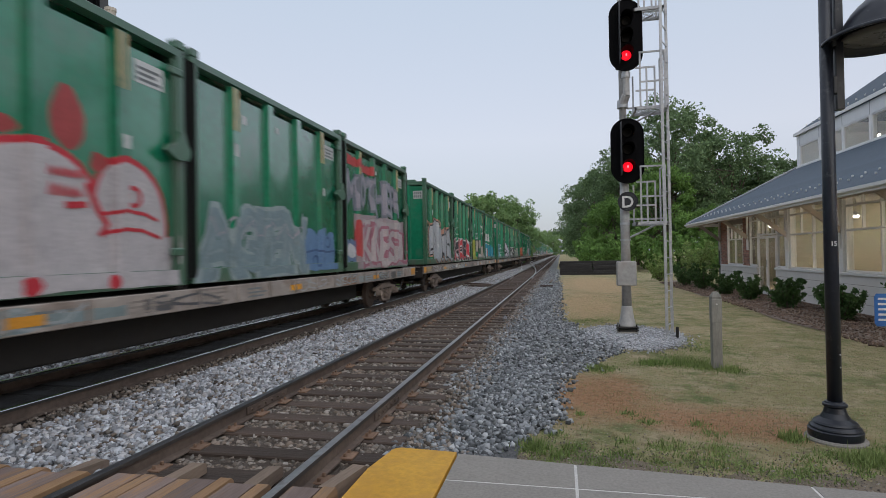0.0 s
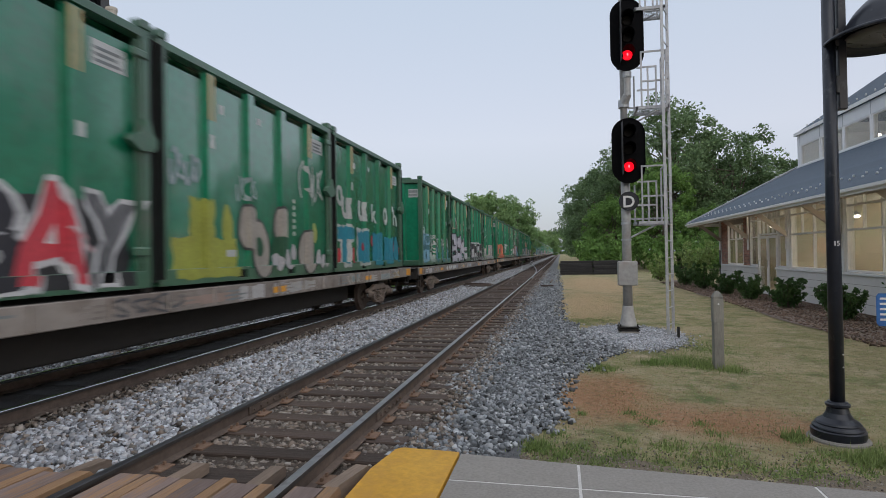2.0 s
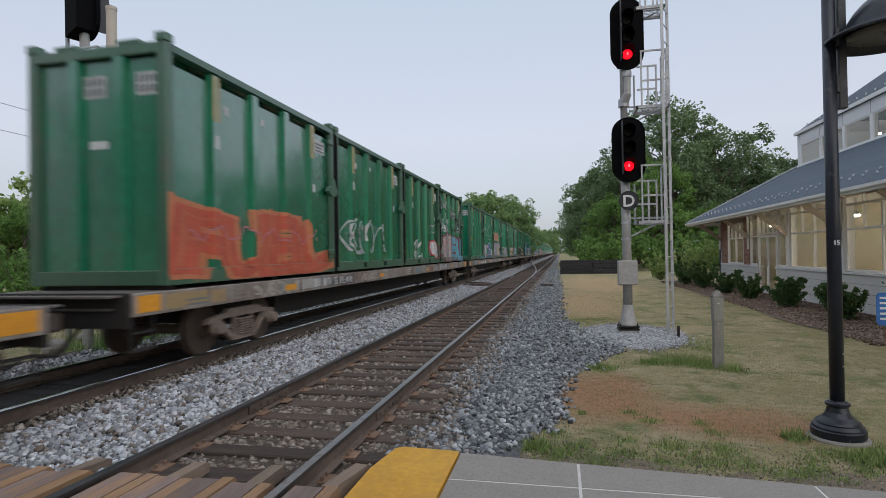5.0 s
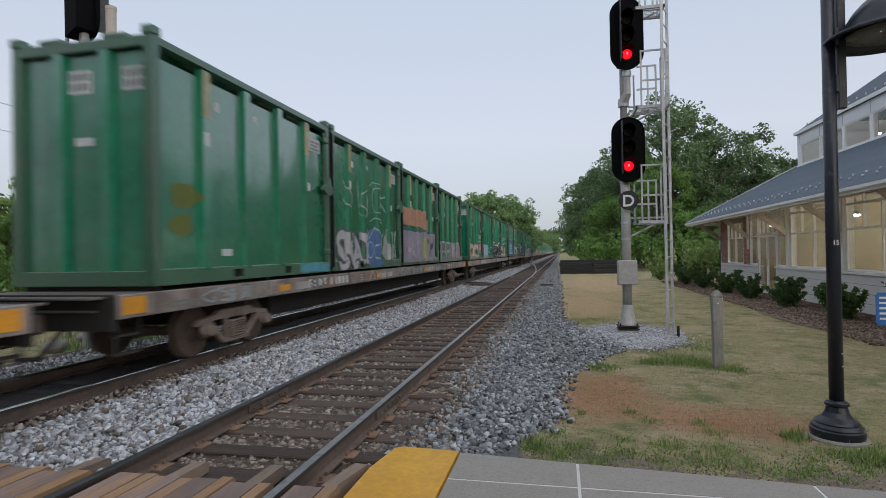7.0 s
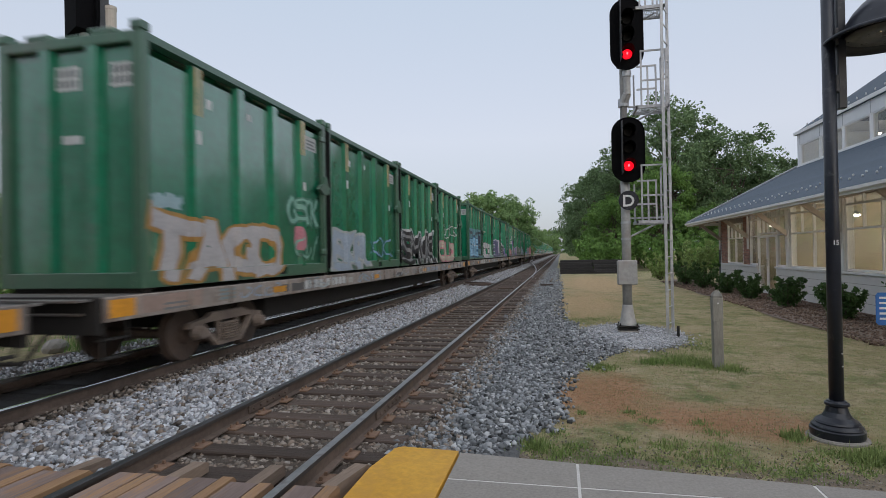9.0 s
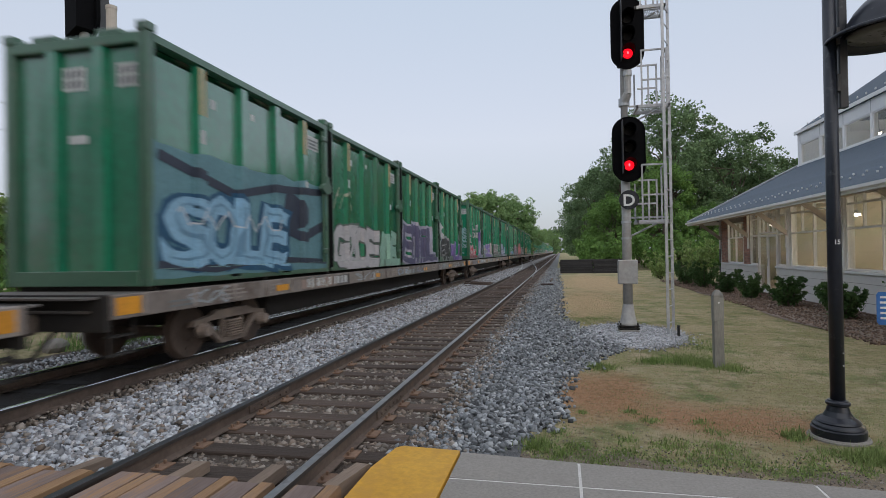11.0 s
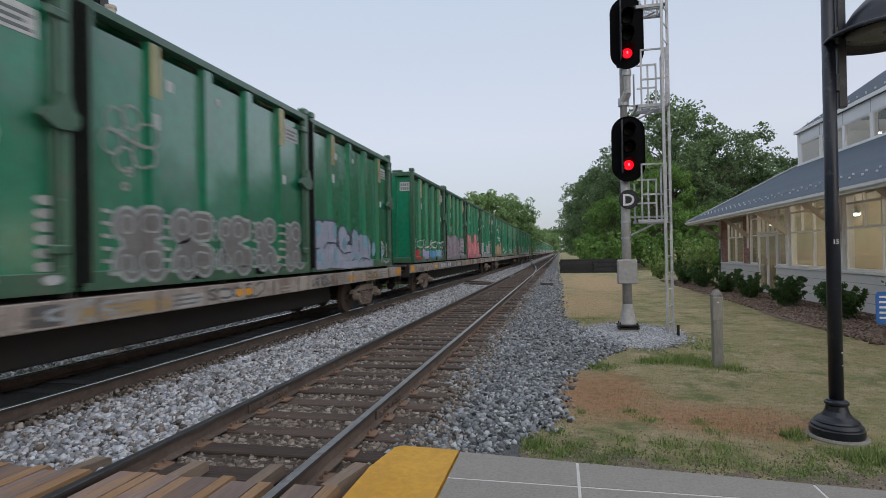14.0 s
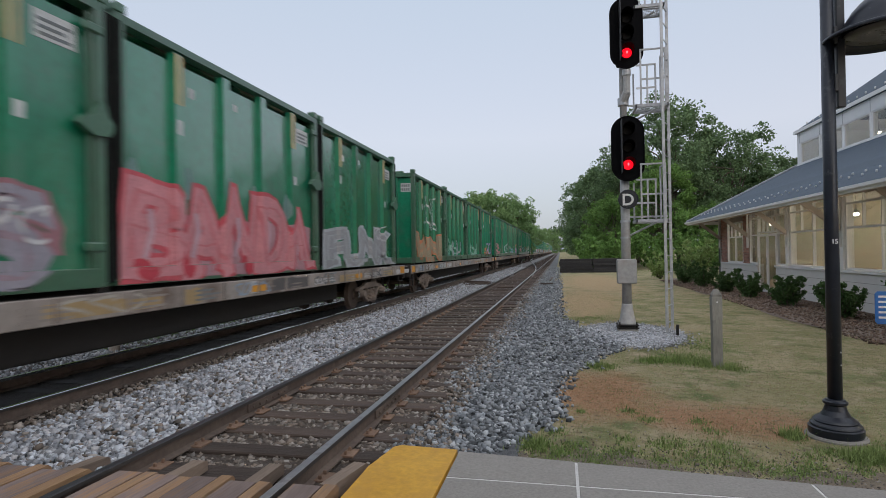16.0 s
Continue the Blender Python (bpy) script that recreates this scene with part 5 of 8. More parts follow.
        lay("blue_block", c, [patch(0.35, 1.35, 0.86, 1.18, 4), patch(0.66, 0.98, 0.2, 0.9, 5), patch(1.8, 2.54, 0.2, 1.1, 6), patch(3.05, 3.75, 0.12, 1.1, 7), patch(4.15, 4.85, 0.12, 1.0, 8), blob(5.45, 0.6, 0.28, 0.42, 3)], TEAL, 2.4, "teal block letters with pale rims")
        lay("red_dot", c, [blob(2.16, 0.66, 0.1, 0.13, 2)], RED, 4)
    elif key == (1, 0):
        lay("blue_cloud", c, [blob(0.66, 1.0, 0.56, 0.40, 3, 24, 0.05), blob(0.62, 0.42, 0.54, 0.34, 5, 24, 0.05), blob(1.0, 0.75, 0.28, 0.5, 2, 20)], (0.045, 0.17, 0.20), 0, "blue sprayed mist")
        lay("letter_fill", c, word("KIND", 0.18, 1.22, 0.85, 1.28, 0.03, 31, 6, 0.4), (0.24, 0.46, 0.60), 2, "pale blue sprayed letters")
        lay("letter_fill", c, word("SID", 0.2, 1.15, 0.16, 0.62, 0.05, 33, 6, 0.4), (0.24, 0.46, 0.60), 2, "pale blue sprayed letters")
        lay("crown", c, [stroke([(0.42, 1.36), (0.36, 1.62), (0.5, 1.5), (0.58, 1.66), (0.68, 1.5), (0.8, 1.64), (0.82, 1.36), (0.42, 1.38)], 0.07), patch(0.42, 0.8, 1.36, 1.48, 3)], (0.50, 0.58, 0.60), 2)
        tag(c, 1.35, 2.35, 0.85, 1.35, (0.50, 0.54, 0.52), 14, 4, 0.055)
        tag(c, 1.45, 2.4, 0.55, 0.95, (0.50, 0.54, 0.52), 15, 2, 0.06)
        lay("pale_patch", c, [patch(1.5, 2.35, 0.1, 0.42, 3)], (0.42, 0.50, 0.46), 1)
        for y in (2.98, 4.25, 5.35):
            lay("teal_fill", c, [blob(y, 0.45, 0.36, 0.40, 2, 24, 0.06)], (0.10, 0.28, 0.33), 0)
            lay("white_arc", c, [stroke([(y - 0.42, 0.12), (y - 0.44, 0.55), (y - 0.28, 0.85), (y, 0.92), (y + 0.26, 0.82), (y + 0.40, 0.55)], 0.06)], (0.46, 0.52, 0.52), 2)
            tag(c, y - 0.32, y + 0.32, 0.86, 1.24, (0.48, 0.52, 0.52), int(y * 10), 4, 0.055)
    elif key == (1, 1):
        for i, (ch, y) in enumerate((("K", 0.62), ("u", 1.12), ("A", 1.95), ("h", 2.95), ("S", 3.85))):
            lay("tan_letter", c, word(ch, y - 0.24, y + 0.24, 1.72 + 0.04 * (i % 2), 2.38 - (0.22 if ch == "u" else 0), -0.005, 31 + i, 8, 0.3), (0.40, 0.34, 0.27), 2, "spaced tan sprayed letter")
        lay("letter_rim", c, word("ERSK", 0.3, 4.1, 0.12, 1.45, 0.075, 33, 7, 0.6), (0.03, 0.03, 0.04), 1, "black sprayed outline")
        for i, shape in enumerate(word("ERSK", 0.3, 4.1, 0.12, 1.45, 0.03, 33, 7, 0.6)):
            lay("letter", c, [shape], (0.56, 0.55, 0.62), 2.2 + 0.2 * (i % 2), "pale lavender sprayed block letter")
        lay("paint_block", c, [patch(4.25, 4.75, 0.12, 0.55, 2), patch(4.2, 4.7, 0.66, 0.86, 3)], (0.56, 0.55, 0.62), 2)
        lay("dark_line", c, [stroke([(4.18, 0.6), (4.75, 0.62)], 0.06), stroke([(0.6, 0.95), (1.1, 0.9)], 0.06), stroke([(1.7, 0.55), (2.1, 0.5)], 0.06), stroke([(2.75, 0.9), (3.1, 0.7)], 0.06)], (0.03, 0.03, 0.04), 4)
        lay("letter_shine", c, [stroke([(0.5, 0.7), (0.75, 0.4)], 0.05), stroke([(1.6, 1.1), (1.9, 0.95)], 0.05), stroke([(3.2, 0.5), (3.5, 0.3)], 0.05)], (0.36, 0.37, 0.50), 4)
        lay("pale_disc", c, [blob(5.2, 1.75, 0.28, 0.32, 1, 18, 0.03), blob(5.3, 1.38, 0.12, 0.12, 1, 12, 0.03)], (0.40, 0.38, 0.28), 1)
        lay("dark_line", c, [ring(5.2, 1.78, 0.15, 0.03), stroke([(5.2, 1.7), (5.25, 1.45)], 0.03)], (0.05, 0.13, 0.07), 2.5)
    elif key == (1, 2):
        piece(c, "BKNGLS", 0.2, 5.5, 0.06, 1.05, (0.03, 0.03, 0.035), (0.56, 0.56, 0.58), 41, None, None, 0.06, 0.06, False)
        rng = random.Random(12)
        for n in range(15):
            y = 0.5 + 0.335 * n + rng.uniform(-0.08, 0.08)
            lay("pale_stroke", c, [stroke([(y, 0.06), (y + rng.uniform(-0.1, 0.1), 0.35), (y + rng.uniform(-0.08, 0.12), 0.65), (y + rng.uniform(-0.05, 0.1), rng.uniform(0.82, 1.0))], rng.uniform(0.06, 0.10))], (0.54, 0.54, 0.57), 4, "white sprayed upright stroke")
        lay("pale_stroke", c, [stroke([(3.0, 1.08), (3.15, 1.25), (3.3, 1.08)], 0.06), stroke([(3.1, 1.15), (3.35, 1.2)], 0.05)], (0.54, 0.54, 0.57), 1)
    elif key == (1, 3):
        tag(c, 0.6, 1.8, 1.3, 2.4, WHT, 7, 2, 0.04)
        piece(c, "MUES", 0.5, 5.2, 0.1, 1.0, GREY, CREAM, 44)
    elif key == (2, 0):
        piece(c, "FUEL", 0.3, 5.4, 0.1, 1.1, (0.60, 0.12, 0.07), ORNG, 51, None, PINK)
    elif key == (2, 1):
        tag(c, 0.4, 4.2, 0.3, 1.6, WHT, 52, 6, 0.05)
    elif key == (2, 2):
        tag(c, 1.5, 2.8, 0.1, 1.1, WHT, 54, 4, 0.06)
        tag(c, 4.6, 5.3, 1.3, 1.75, GREY, 53, 2, 0.04)
        piece(c, "e", 4.5, 5.7, 0.3, 0.95, WHT, RED, 55, RED, None, 0.03)
    elif key == (2, 3):
        tag(c, 0.4, 2.0, 2.6, 3.1, GREY, 55, 5, 0.06)
        tag(c, 2.3, 3.6, 2.3, 2.9, GREY, 60, 3, 0.06)
        tag(c, 0.5, 2.2, 1.45, 2.2, WHT, 58, 5, 0.07)
        tag(c, 4.0, 5.7, 1.3, 2.8, (0.45, 0.5, 0.48), 56, 5, 0.06)
        piece(c, "AVP", 0.55, 2.9, 0.12, 1.2, (0.50, 0.46, 0.47), (0.26, 0.05, 0.07), 57, None, PINK)
        tag(c, 3.2, 4.9, 1.6, 2.4, BLK, 59, 3, 0.09)
        piece(c, "EKLB", 3.2, 5.75, 0.12, 1.15, (0.16, 0.46, 0.58), (0.24, 0.05, 0.08), 58)
    elif key == (3, 0):
        lay("yellow_haze", c, [blob(0.75, 1.35, 0.32, 0.22, 1), blob(0.7, 0.9, 0.26, 0.18, 5)], (0.14, 0.17, 0.03), 0)
        lay("cyan_patch", c, [patch(4.4, 5.9, 0.03, 0.24, 2)], (0.10, 0.36, 0.44), 0)
    elif key == (3, 1):
        lay("sketch", c, [ring(3.6, 2.1, 0.42, 0.03), ring(2.5, 2.0, 0.3, 0.03), stroke([(0.9, 2.4), (1.3, 2.0), (1.2, 1.7), (0.9, 1.9)], 0.04), stroke([(1.9, 2.5), (2.1, 1.6), (2.4, 1.5), (2.6, 2.4)], 0.03), stroke([(2.9, 1.4), (3.4, 1.55), (4.1, 1.4)], 0.03), stroke([(4.0, 2.2), (4.5, 2.3)], 0.03), stroke([(4.0, 2.0), (4.5, 1.8)], 0.03), stroke([(3.0, 2.5), (3.3, 2.65), (3.7, 2.6)], 0.03)], (0.42, 0.47, 0.45), 2, "thin pale sketched outline")
        lay("blue_cloud", c, [blob(3.3, 0.6, 0.75, 0.55, 3), patch(2.7, 4.0, 0.08, 0.9, 4)], (0.08, 0.17, 0.36), 0)
        piece(c, "SKAT", 0.4, 2.7, 0.08, 1.0, (0.50, 0.50, 0.52), DGREY, 62, None, None, 0.03)
        lay("letter_rim", c, [ring(3.0, 0.55, 0.26, 0.05), ring(3.6, 0.5, 0.24, 0.05), stroke([(2.7, 1.2), (2.9, 0.9), (3.4, 1.25), (3.8, 0.95)], 0.06)], (0.42, 0.50, 0.62), 2)
        tag(c, 4.0, 5.6, 0.2, 1.25, (0.46, 0.48, 0.47), 63, 7, 0.05)
        lay("pale_shape", c, [blob(4.5, 0.6, 0.3, 0.35, 3, 20, 0.25), blob(5.2, 0.45, 0.25, 0.3, 5, 20, 0.25)], (0.34, 0.40, 0.38), 1)
    elif key == (3, 2):
        lay("orange_block", c, [patch(0.5, 3.6, 1.5, 2.2, 6), patch(3.5, 4.3, 1.35, 1.85, 7)], (0.50, 0.27, 0.18), 0)
        lay("grey_block", c, [patch(0.2, 5.6, 0.1, 1.3, 8)], (0.32, 0.29, 0.36), 0)
        lay("dark_line", c, [patch(0.2, 5.5, 1.33, 1.39, 3)], (0.03, 0.12, 0.14), 1)
        lay("white_stroke", c, [stroke([(0.6, 0.25), (0.8, 1.1), (1.1, 0.5)], 0.12), stroke([(1.6, 1.15), (1.75, 0.4), (2.2, 0.3)], 0.12), stroke([(2.6, 0.2), (2.9, 1.0)], 0.10)], (0.45, 0.43, 0.47), 1.5)
        lay("yellow_shape", c, [blob(3.6, 0.6, 0.42, 0.5, 4)], (0.40, 0.38, 0.22), 1.5)
        lay("dark_shape", c, [blob(4.1, 0.95, 0.28, 0.14, 2), stroke([(4.5, 0.3), (4.8, 1.0), (5.3, 1.1)], 0.10)], (0.06, 0.06, 0.08), 2.5)
    elif key == (3, 3):
        loops = [ring(0.5 + 0.55 * i, 0.74, 0.25, 0.085) for i in range(7)] + [ring(0.55 + 0.55 * i, 0.28, 0.24, 0.085) for i in range(7)]
        lay("grey_fill", c, [patch(0.3, 4.2, 0.05, 0.95, 3)], (0.17, 0.22, 0.20), 0)
        lay("letter_rim", c, loops, (0.43, 0.45, 0.45), 1.5, "two rows of pale round loops")
        bubbles(c, 3.2, 5.1, 0.08, 1.0, 3, (0.36, 0.31, 0.38), (0.46, 0.42, 0.48), 66)
        lay("pale_shape", c, [blob(5.5, 0.48, 0.2, 0.42, 2, 20, 0.05)], (0.52, 0.50, 0.52), 1)
    elif key == (4, 0):
        piece(c, "TAGD", 0.2, 3.8, 0.1, 0.98, (0.50, 0.48, 0.49), (0.45, 0.25, 0.07), 71, None, None, 0.055, 0.05, False)
        lay("blue_mark", c, [patch(0.25, 0.9, 1.15, 1.35, 4)], (0.35, 0.50, 0.55), 1)
        piece(c, "GSTK", 4.2, 5.7, 1.15, 1.7, MINT, (0.06, 0.2, 0.14), 72, None, None, 0.01)
        tag(c, 4.5, 5.7, 0.3, 0.9, MINT, 73, 3, 0.04)
        lay("pink_spot", c, [blob(4.7, 0.8, 0.2, 0.28, 2)], PINK, 1)
    elif key == (4, 1):
        piece(c, "EKR", 0.35, 2.7, 0.08, 1.0, (0.38, 0.45, 0.54), (0.48, 0.50, 0.50), 74, None, None, 0.03)
        tag(c, 3.4, 5.4, 0.3, 1.0, (0.25, 0.38, 0.6), 75, 4, 0.05)
    elif key == (4, 2):
        piece(c, "SMVK", 0.3, 5.3, 0.1, 1.2, BLK, WHT, 76, None, None, 0.07)
    elif key == (4, 3):
        piece(c, "OLD", 0.4, 3.8, 0.1, 0.9, CREAM, PINK, 77)
        tag(c, 1.2, 4.6, 1.2, 2.0, WHT, 78, 4, 0.04)
    elif key == (5, 0):
        lay("cyan_block", c, [patch(0.1, 5.85, 0.1, 2.05, 7)], (0.13, 0.27, 0.31), 0)
        lay("dark_shape", c, [blob(4.4, 1.35, 0.5, 0.4, 2), stroke([(0.3, 1.9), (2.2, 1.5), (3.5, 1.75), (5.8, 1.9)], 0.16), stroke([(3.9, 1.0), (4.8, 0.8), (5.85, 1.1)], 0.22), stroke([(0.2, 0.3), (1.5, 0.2), (3.0, 0.35), (5.8, 0.25)], 0.12)], (0.04, 0.05, 0.08), 1)
        piece(c, "SOLE", 0.5, 4.0, 0.3, 1.3, LBLUE, (0.02, 0.10, 0.20), 81, None, WHT)
    elif key == (5, 1):
        piece(c, "GZOE", 0.3, 3.4, 0.1, 1.12, (0.52, 0.50, 0.52), (0.10, 0.12, 0.11), 82, None, None, 0.07, 0.03, False)
        piece(c, "AVE", 4.0, 5.6, 0.12, 0.98, (0.34, 0.55, 0.45), (0.30, 0.50, 0.40), 83, None, None, 0.08)
        tag(c, 0.3, 1.6, 1.5, 2.2, CREAM, 84, 3, 0.03)
    elif key == (5, 2):
        piece(c, "EmiL", 0.3, 5.5, 0.12, 1.4, (0.105, 0.10, 0.19), (0.48, 0.46, 0.56), 84, None, None, 0.03, 0.045, False)
    elif key == (5, 3):
        parts = [(1.15, 0.58, 0.44, 0.52), (1.95, 0.82, 0.40, 0.34), (2.0, 0.36, 0.44, 0.33)]
        for grow, colour, layer, lab in ((0.13, (0.40, 0.41, 0.42), 0, "pale sprayed halo"), (0.02, (0.045, 0.05, 0.055), 1, "dark swollen sprayed letters")):
            lay("letter_rim" if layer == 0 else "letter_fill", c, [blob(y, z, ry + grow, rz + grow, i, 24, 0.04) for i, (y, z, ry, rz) in enumerate(parts)], colour, layer, lab)
        lay("letter_inline", c, [ring(1.12, 0.55, 0.26, 0.06), stroke([(1.02, 0.4), (1.12, 0.62), (1.25, 0.42)], 0.05), stroke([(1.62, 0.1), (1.62, 1.05)], 0.06), stroke([(1.75, 0.82), (2.15, 0.86)], 0.05), stroke([(1.75, 0.38), (2.2, 0.42)], 0.05), stroke([(1.8, 0.18), (2.2, 0.16)], 0.05)], (0.42, 0.43, 0.44), 3)
        piece(c, "RELAK", 3.3, 5.75, 0.05, 0.8, PURP, (0.46, 0.43, 0.58), 86, None, None, 0.07, 0.05, False)
        lay("pale_cloud", c, [blob(0.5, 1.85, 0.24, 0.22, 3), blob(0.8, 1.65, 0.26, 0.24, 1), blob(0.52, 1.5, 0.22, 0.2, 5), blob(0.9, 1.32, 0.2, 0.18, 2)], (0.50, 0.50, 0.52), 0)
        tag(c, 5.0, 5.7, 1.1, 2.0, GREY, 87, 3, 0.06)
    elif key == (6, 0):
        heads = [(0.42, 0.68, 0.21, 0.21), (0.85, 0.69, 0.19, 0.21), (1.25, 0.66, 0.18, 0.22), (1.63, 0.70, 0.18, 0.19), (1.98, 0.66, 0.17, 0.21), (3.1, 0.62, 0.27, 0.22), (2.62, 0.36, 0.32, 0.30),
                 (0.33, 0.25, 0.22, 0.20), (0.78, 0.23, 0.21, 0.20), (1.25, 0.26, 0.19, 0.19), (1.66, 0.22, 0.18, 0.19), (2.08, 0.27, 0.2, 0.21)]
        lay("letter_rim", c, [blob(y, z, ry + 0.055, rz + 0.055, i, 20, 0.07) for i, (y, z, ry, rz) in enumerate(heads)], (0.60, 0.40, 0.43), 0)
        for shade, pick in (((0.45, 0.17, 0.20), (0, 1, 3, 5, 7, 9, 11)), ((0.50, 0.055, 0.09), (2, 4, 6)), ((0.36, 0.15, 0.15), (8, 10))):
            lay("letter_fill", c, [blob(y, z, ry, rz, i, 20, 0.07) for i, (y, z, ry, rz) in enumerate(heads) if i in pick], shade, 1.6, "swollen pink and red sprayed letter")
        lay("letter_inline", c, [stroke([(y - 0.3 * ry, z - 0.75 * rz), (y - 0.2 * ry, z + 0.5 * rz), (y + 0.35 * ry, z + 0.3 * rz), (y + 0.3 * ry, z - 0.6 * rz)], 0.045) for y, z, ry, rz in heads], (0.60, 0.38, 0.41), 4)
        lay("letter_loop", c, [stroke([(0.15, 0.45), (0.7, 0.49), (1.1, 0.42), (1.6, 0.47), (2.3, 0.60), (2.8, 0.72), (3.4, 0.84)], 0.05)], (0.58, 0.40, 0.42), 4.5)
        piece(c, "GRO", 3.6, 5.9, 0.07, 1.10, (0.30, 0.33, 0.40), LILAC, 88, None, None, 0.05)
        # faded two-row tags, one to a panel
        for n, (a, b, z0, z1) in enumerate(((0.18, 1.10, 1.02, 1.68), (1.35, 2.3, 1.38, 2.2), (2.72, 3.7, 1.35, 2.32))):
            lay("tag_ghost", c, [blob((a + b) / 2, z0 + 0.27 * (z1 - z0), (b - a) * 0.46, (z1 - z0) * 0.24, 60 + n, 24, 0.09), blob((a + b) / 2 + 0.08, z0 + 0.76 * (z1 - z0), (b - a) * 0.36, (z1 - z0) * 0.2, 70 + n, 24, 0.1)], (0.24, 0.30, 0.29), 0)
            mid = (z0 + z1) / 2
            for row, (lo, hi) in enumerate(((z0, mid - 0.02), (mid + 0.03, z1))):
                lay("tag_stroke", c, scribble(a, b, lo, hi, 91 + 2 * n + row, 4, 0.055), (0.52, 0.50, 0.53), 1, "faded white sprayed tag")
        lay("tag_stroke", c, scribble(0.16, 0.6, 1.76, 2.0, 97, 4, 0.03), (0.36, 0.42, 0.16), 1, "faint yellow sprayed tag")
        lay("purple_block", c, [patch(3.7, 4.95, 1.15, 1.85, 5)], (0.14, 0.10, 0.27), 0)
        blue = (0.33, 0.50, 0.55)
        for n, (x0, x1, z0, z1, rows) in enumerate(((-1.06, -0.40, 1.0, 1.72, 3), (-0.30, 0.26, 0.52, 1.68, 3), (0.60, 1.12, 0.72, 1.98, 4))):
            step = (z1 - z0) / rows
            for r in range(rows):
                lay("end_mark", c, scribble(x0, x1, z0 + step * r, z0 + step * (r + 1.05), 3 + 7 * n + r, 3, 0.062), blue, 1 + 0.3 * r, "pale blue sprayed scribble", True)
        lay("end_mark", c, [ring(-0.80, 1.82, 0.10, 0.05), ring(0.0, 2.0, 0.12, 0.06), ring(-0.03, 1.1, 0.22, 0.075), stroke([(-0.12, 1.78), (0.14, 1.8)], 0.09)], blue, 3, "pale blue sprayed rings", True)
        lay("end_mark", c, [stroke([(-0.72, 1.0), (-0.71, 0.46)], 0.05), stroke([(-0.5, 1.05), (-0.5, 0.72)], 0.06), stroke([(-0.32, 0.66), (-0.1, 0.50), (0.05, 0.62), (0.2, 0.78), (0.3, 0.52), (0.5, 0.58), (0.68, 0.44), (0.86, 0.37)], 0.07)], blue, 3.5, "pale blue sprayed tails", True)
    elif key == (6, 1):
        lay("pale_mist", c, [blob(1.1, 0.6, 0.35, 0.4, 2, 20, 0.2), patch(0.9, 4.6, 0.05, 0.9, 4)], (0.30, 0.34, 0.38), 0)
        piece(c, "ZOUEK", 1.2, 4.4, 0.08, 0.92, (0.26, 0.20, 0.44), (0.44, 0.42, 0.58), 90, None, None, 0.06, 0.05, False)
        tag(c, 0.2, 1.2, 0.1, 0.9, CREAM, 88, 3, 0.05)
        lay("pale_shape", c, [blob(4.75, 0.22, 0.33, 0.2, 2, 24, 0.05), blob(4.8, 0.55, 0.36, 0.25, 3, 24, 0.05), blob(4.72, 0.95, 0.3, 0.24, 4, 24, 0.05)], (0.50, 0.44, 0.44), 1, "stacked pale pink sprayed shapes")
        lay("pale_chain", c, [blob(5.72, 0.16 + 0.15 * i, 0.13, 0.06, i, 14, 0.05) for i in range(7)], (0.48, 0.50, 0.50), 1, "stack of pale sprayed dashes")
        for ch, y in (("U", 1.55), ("D", 2.75), ("B", 3.9), ("o", 4.95)):
            lay("letter", c, word(ch, y - 0.2, y + 0.2, 1.5, 2.02, 0.0, 40, 6, 0.2), (0.46, 0.50, 0.48), 2, "spaced thin pale letter")
    elif key == (6, 2):
        bubbles(c, 0.3, 5.75, 0.08, 1.15, 5, (0.21, 0.20, 0.20), (0.40, 0.43, 0.43), 92)
        lay("flower", c, [ring(0.78 + 0.3 * math.cos(a), 2.0 + 0.3 * math.sin(a), 0.17, 0.035) for a in [i * math.pi / 3 + 0.3 for i in range(6)]] +
            [ring(0.78, 1.55, 0.06, 0.035), ring(0.72, 1.35, 0.05, 0.035), stroke([(0.55, 2.08), (0.8, 1.98), (1.05, 1.93)], 0.05)], (0.34, 0.37, 0.35), 2, "pale sprayed flower outline")
    elif key == (6, 3):
        pale, dark = (0.40, 0.42, 0.53), (0.04, 0.07, 0.10)
        heads = [(1.95, 0.78, 0.34, 0.36), (2.75, 0.70, 0.44, 0.40), (3.35, 0.60, 0.28, 0.38), (3.85, 0.56, 0.26, 0.40)]
        for grow, colour, layer, lab in ((0.05, dark, 0, "dark sprayed outline"), (0.0, pale, 2, "broad lavender sprayed letters")):
            body = [patch(0.14 - grow, 1.52 + grow, 0.06 - 0.3 * grow, 1.20 + grow, 4), patch(1.3 - grow, 4.05 + grow, 0.03, 0.62 + grow, 6)]
            body += [blob(y, z, ry + grow, rz + grow, i, 20, 0.04) for i, (y, z, ry, rz) in enumerate(heads)]
            lay("letter_rim" if grow else "letter_fill", c, body, colour, layer, lab)
        lay("teal_spot", c, [blob(y, z, ry, rz, i, 14) for i, (y, z, ry, rz) in enumerate(((0.45, 1.0, 0.16, 0.16), (0.5, 0.3, 0.14, 0.18), (1.2, 1.0, 0.1, 0.2), (1.25, 0.35, 0.13, 0.2), (2.05, 0.7, 0.14, 0.16), (2.85, 0.9, 0.2, 0.14), (2.9, 0.3, 0.16, 0.16), (3.5, 0.75, 0.1, 0.2), (3.95, 0.3, 0.1, 0.2), (4.35, 0.55, 0.16, 0.2), (4.9, 0.45, 0.12, 0.2)))], (0.24, 0.42, 0.53), 4)
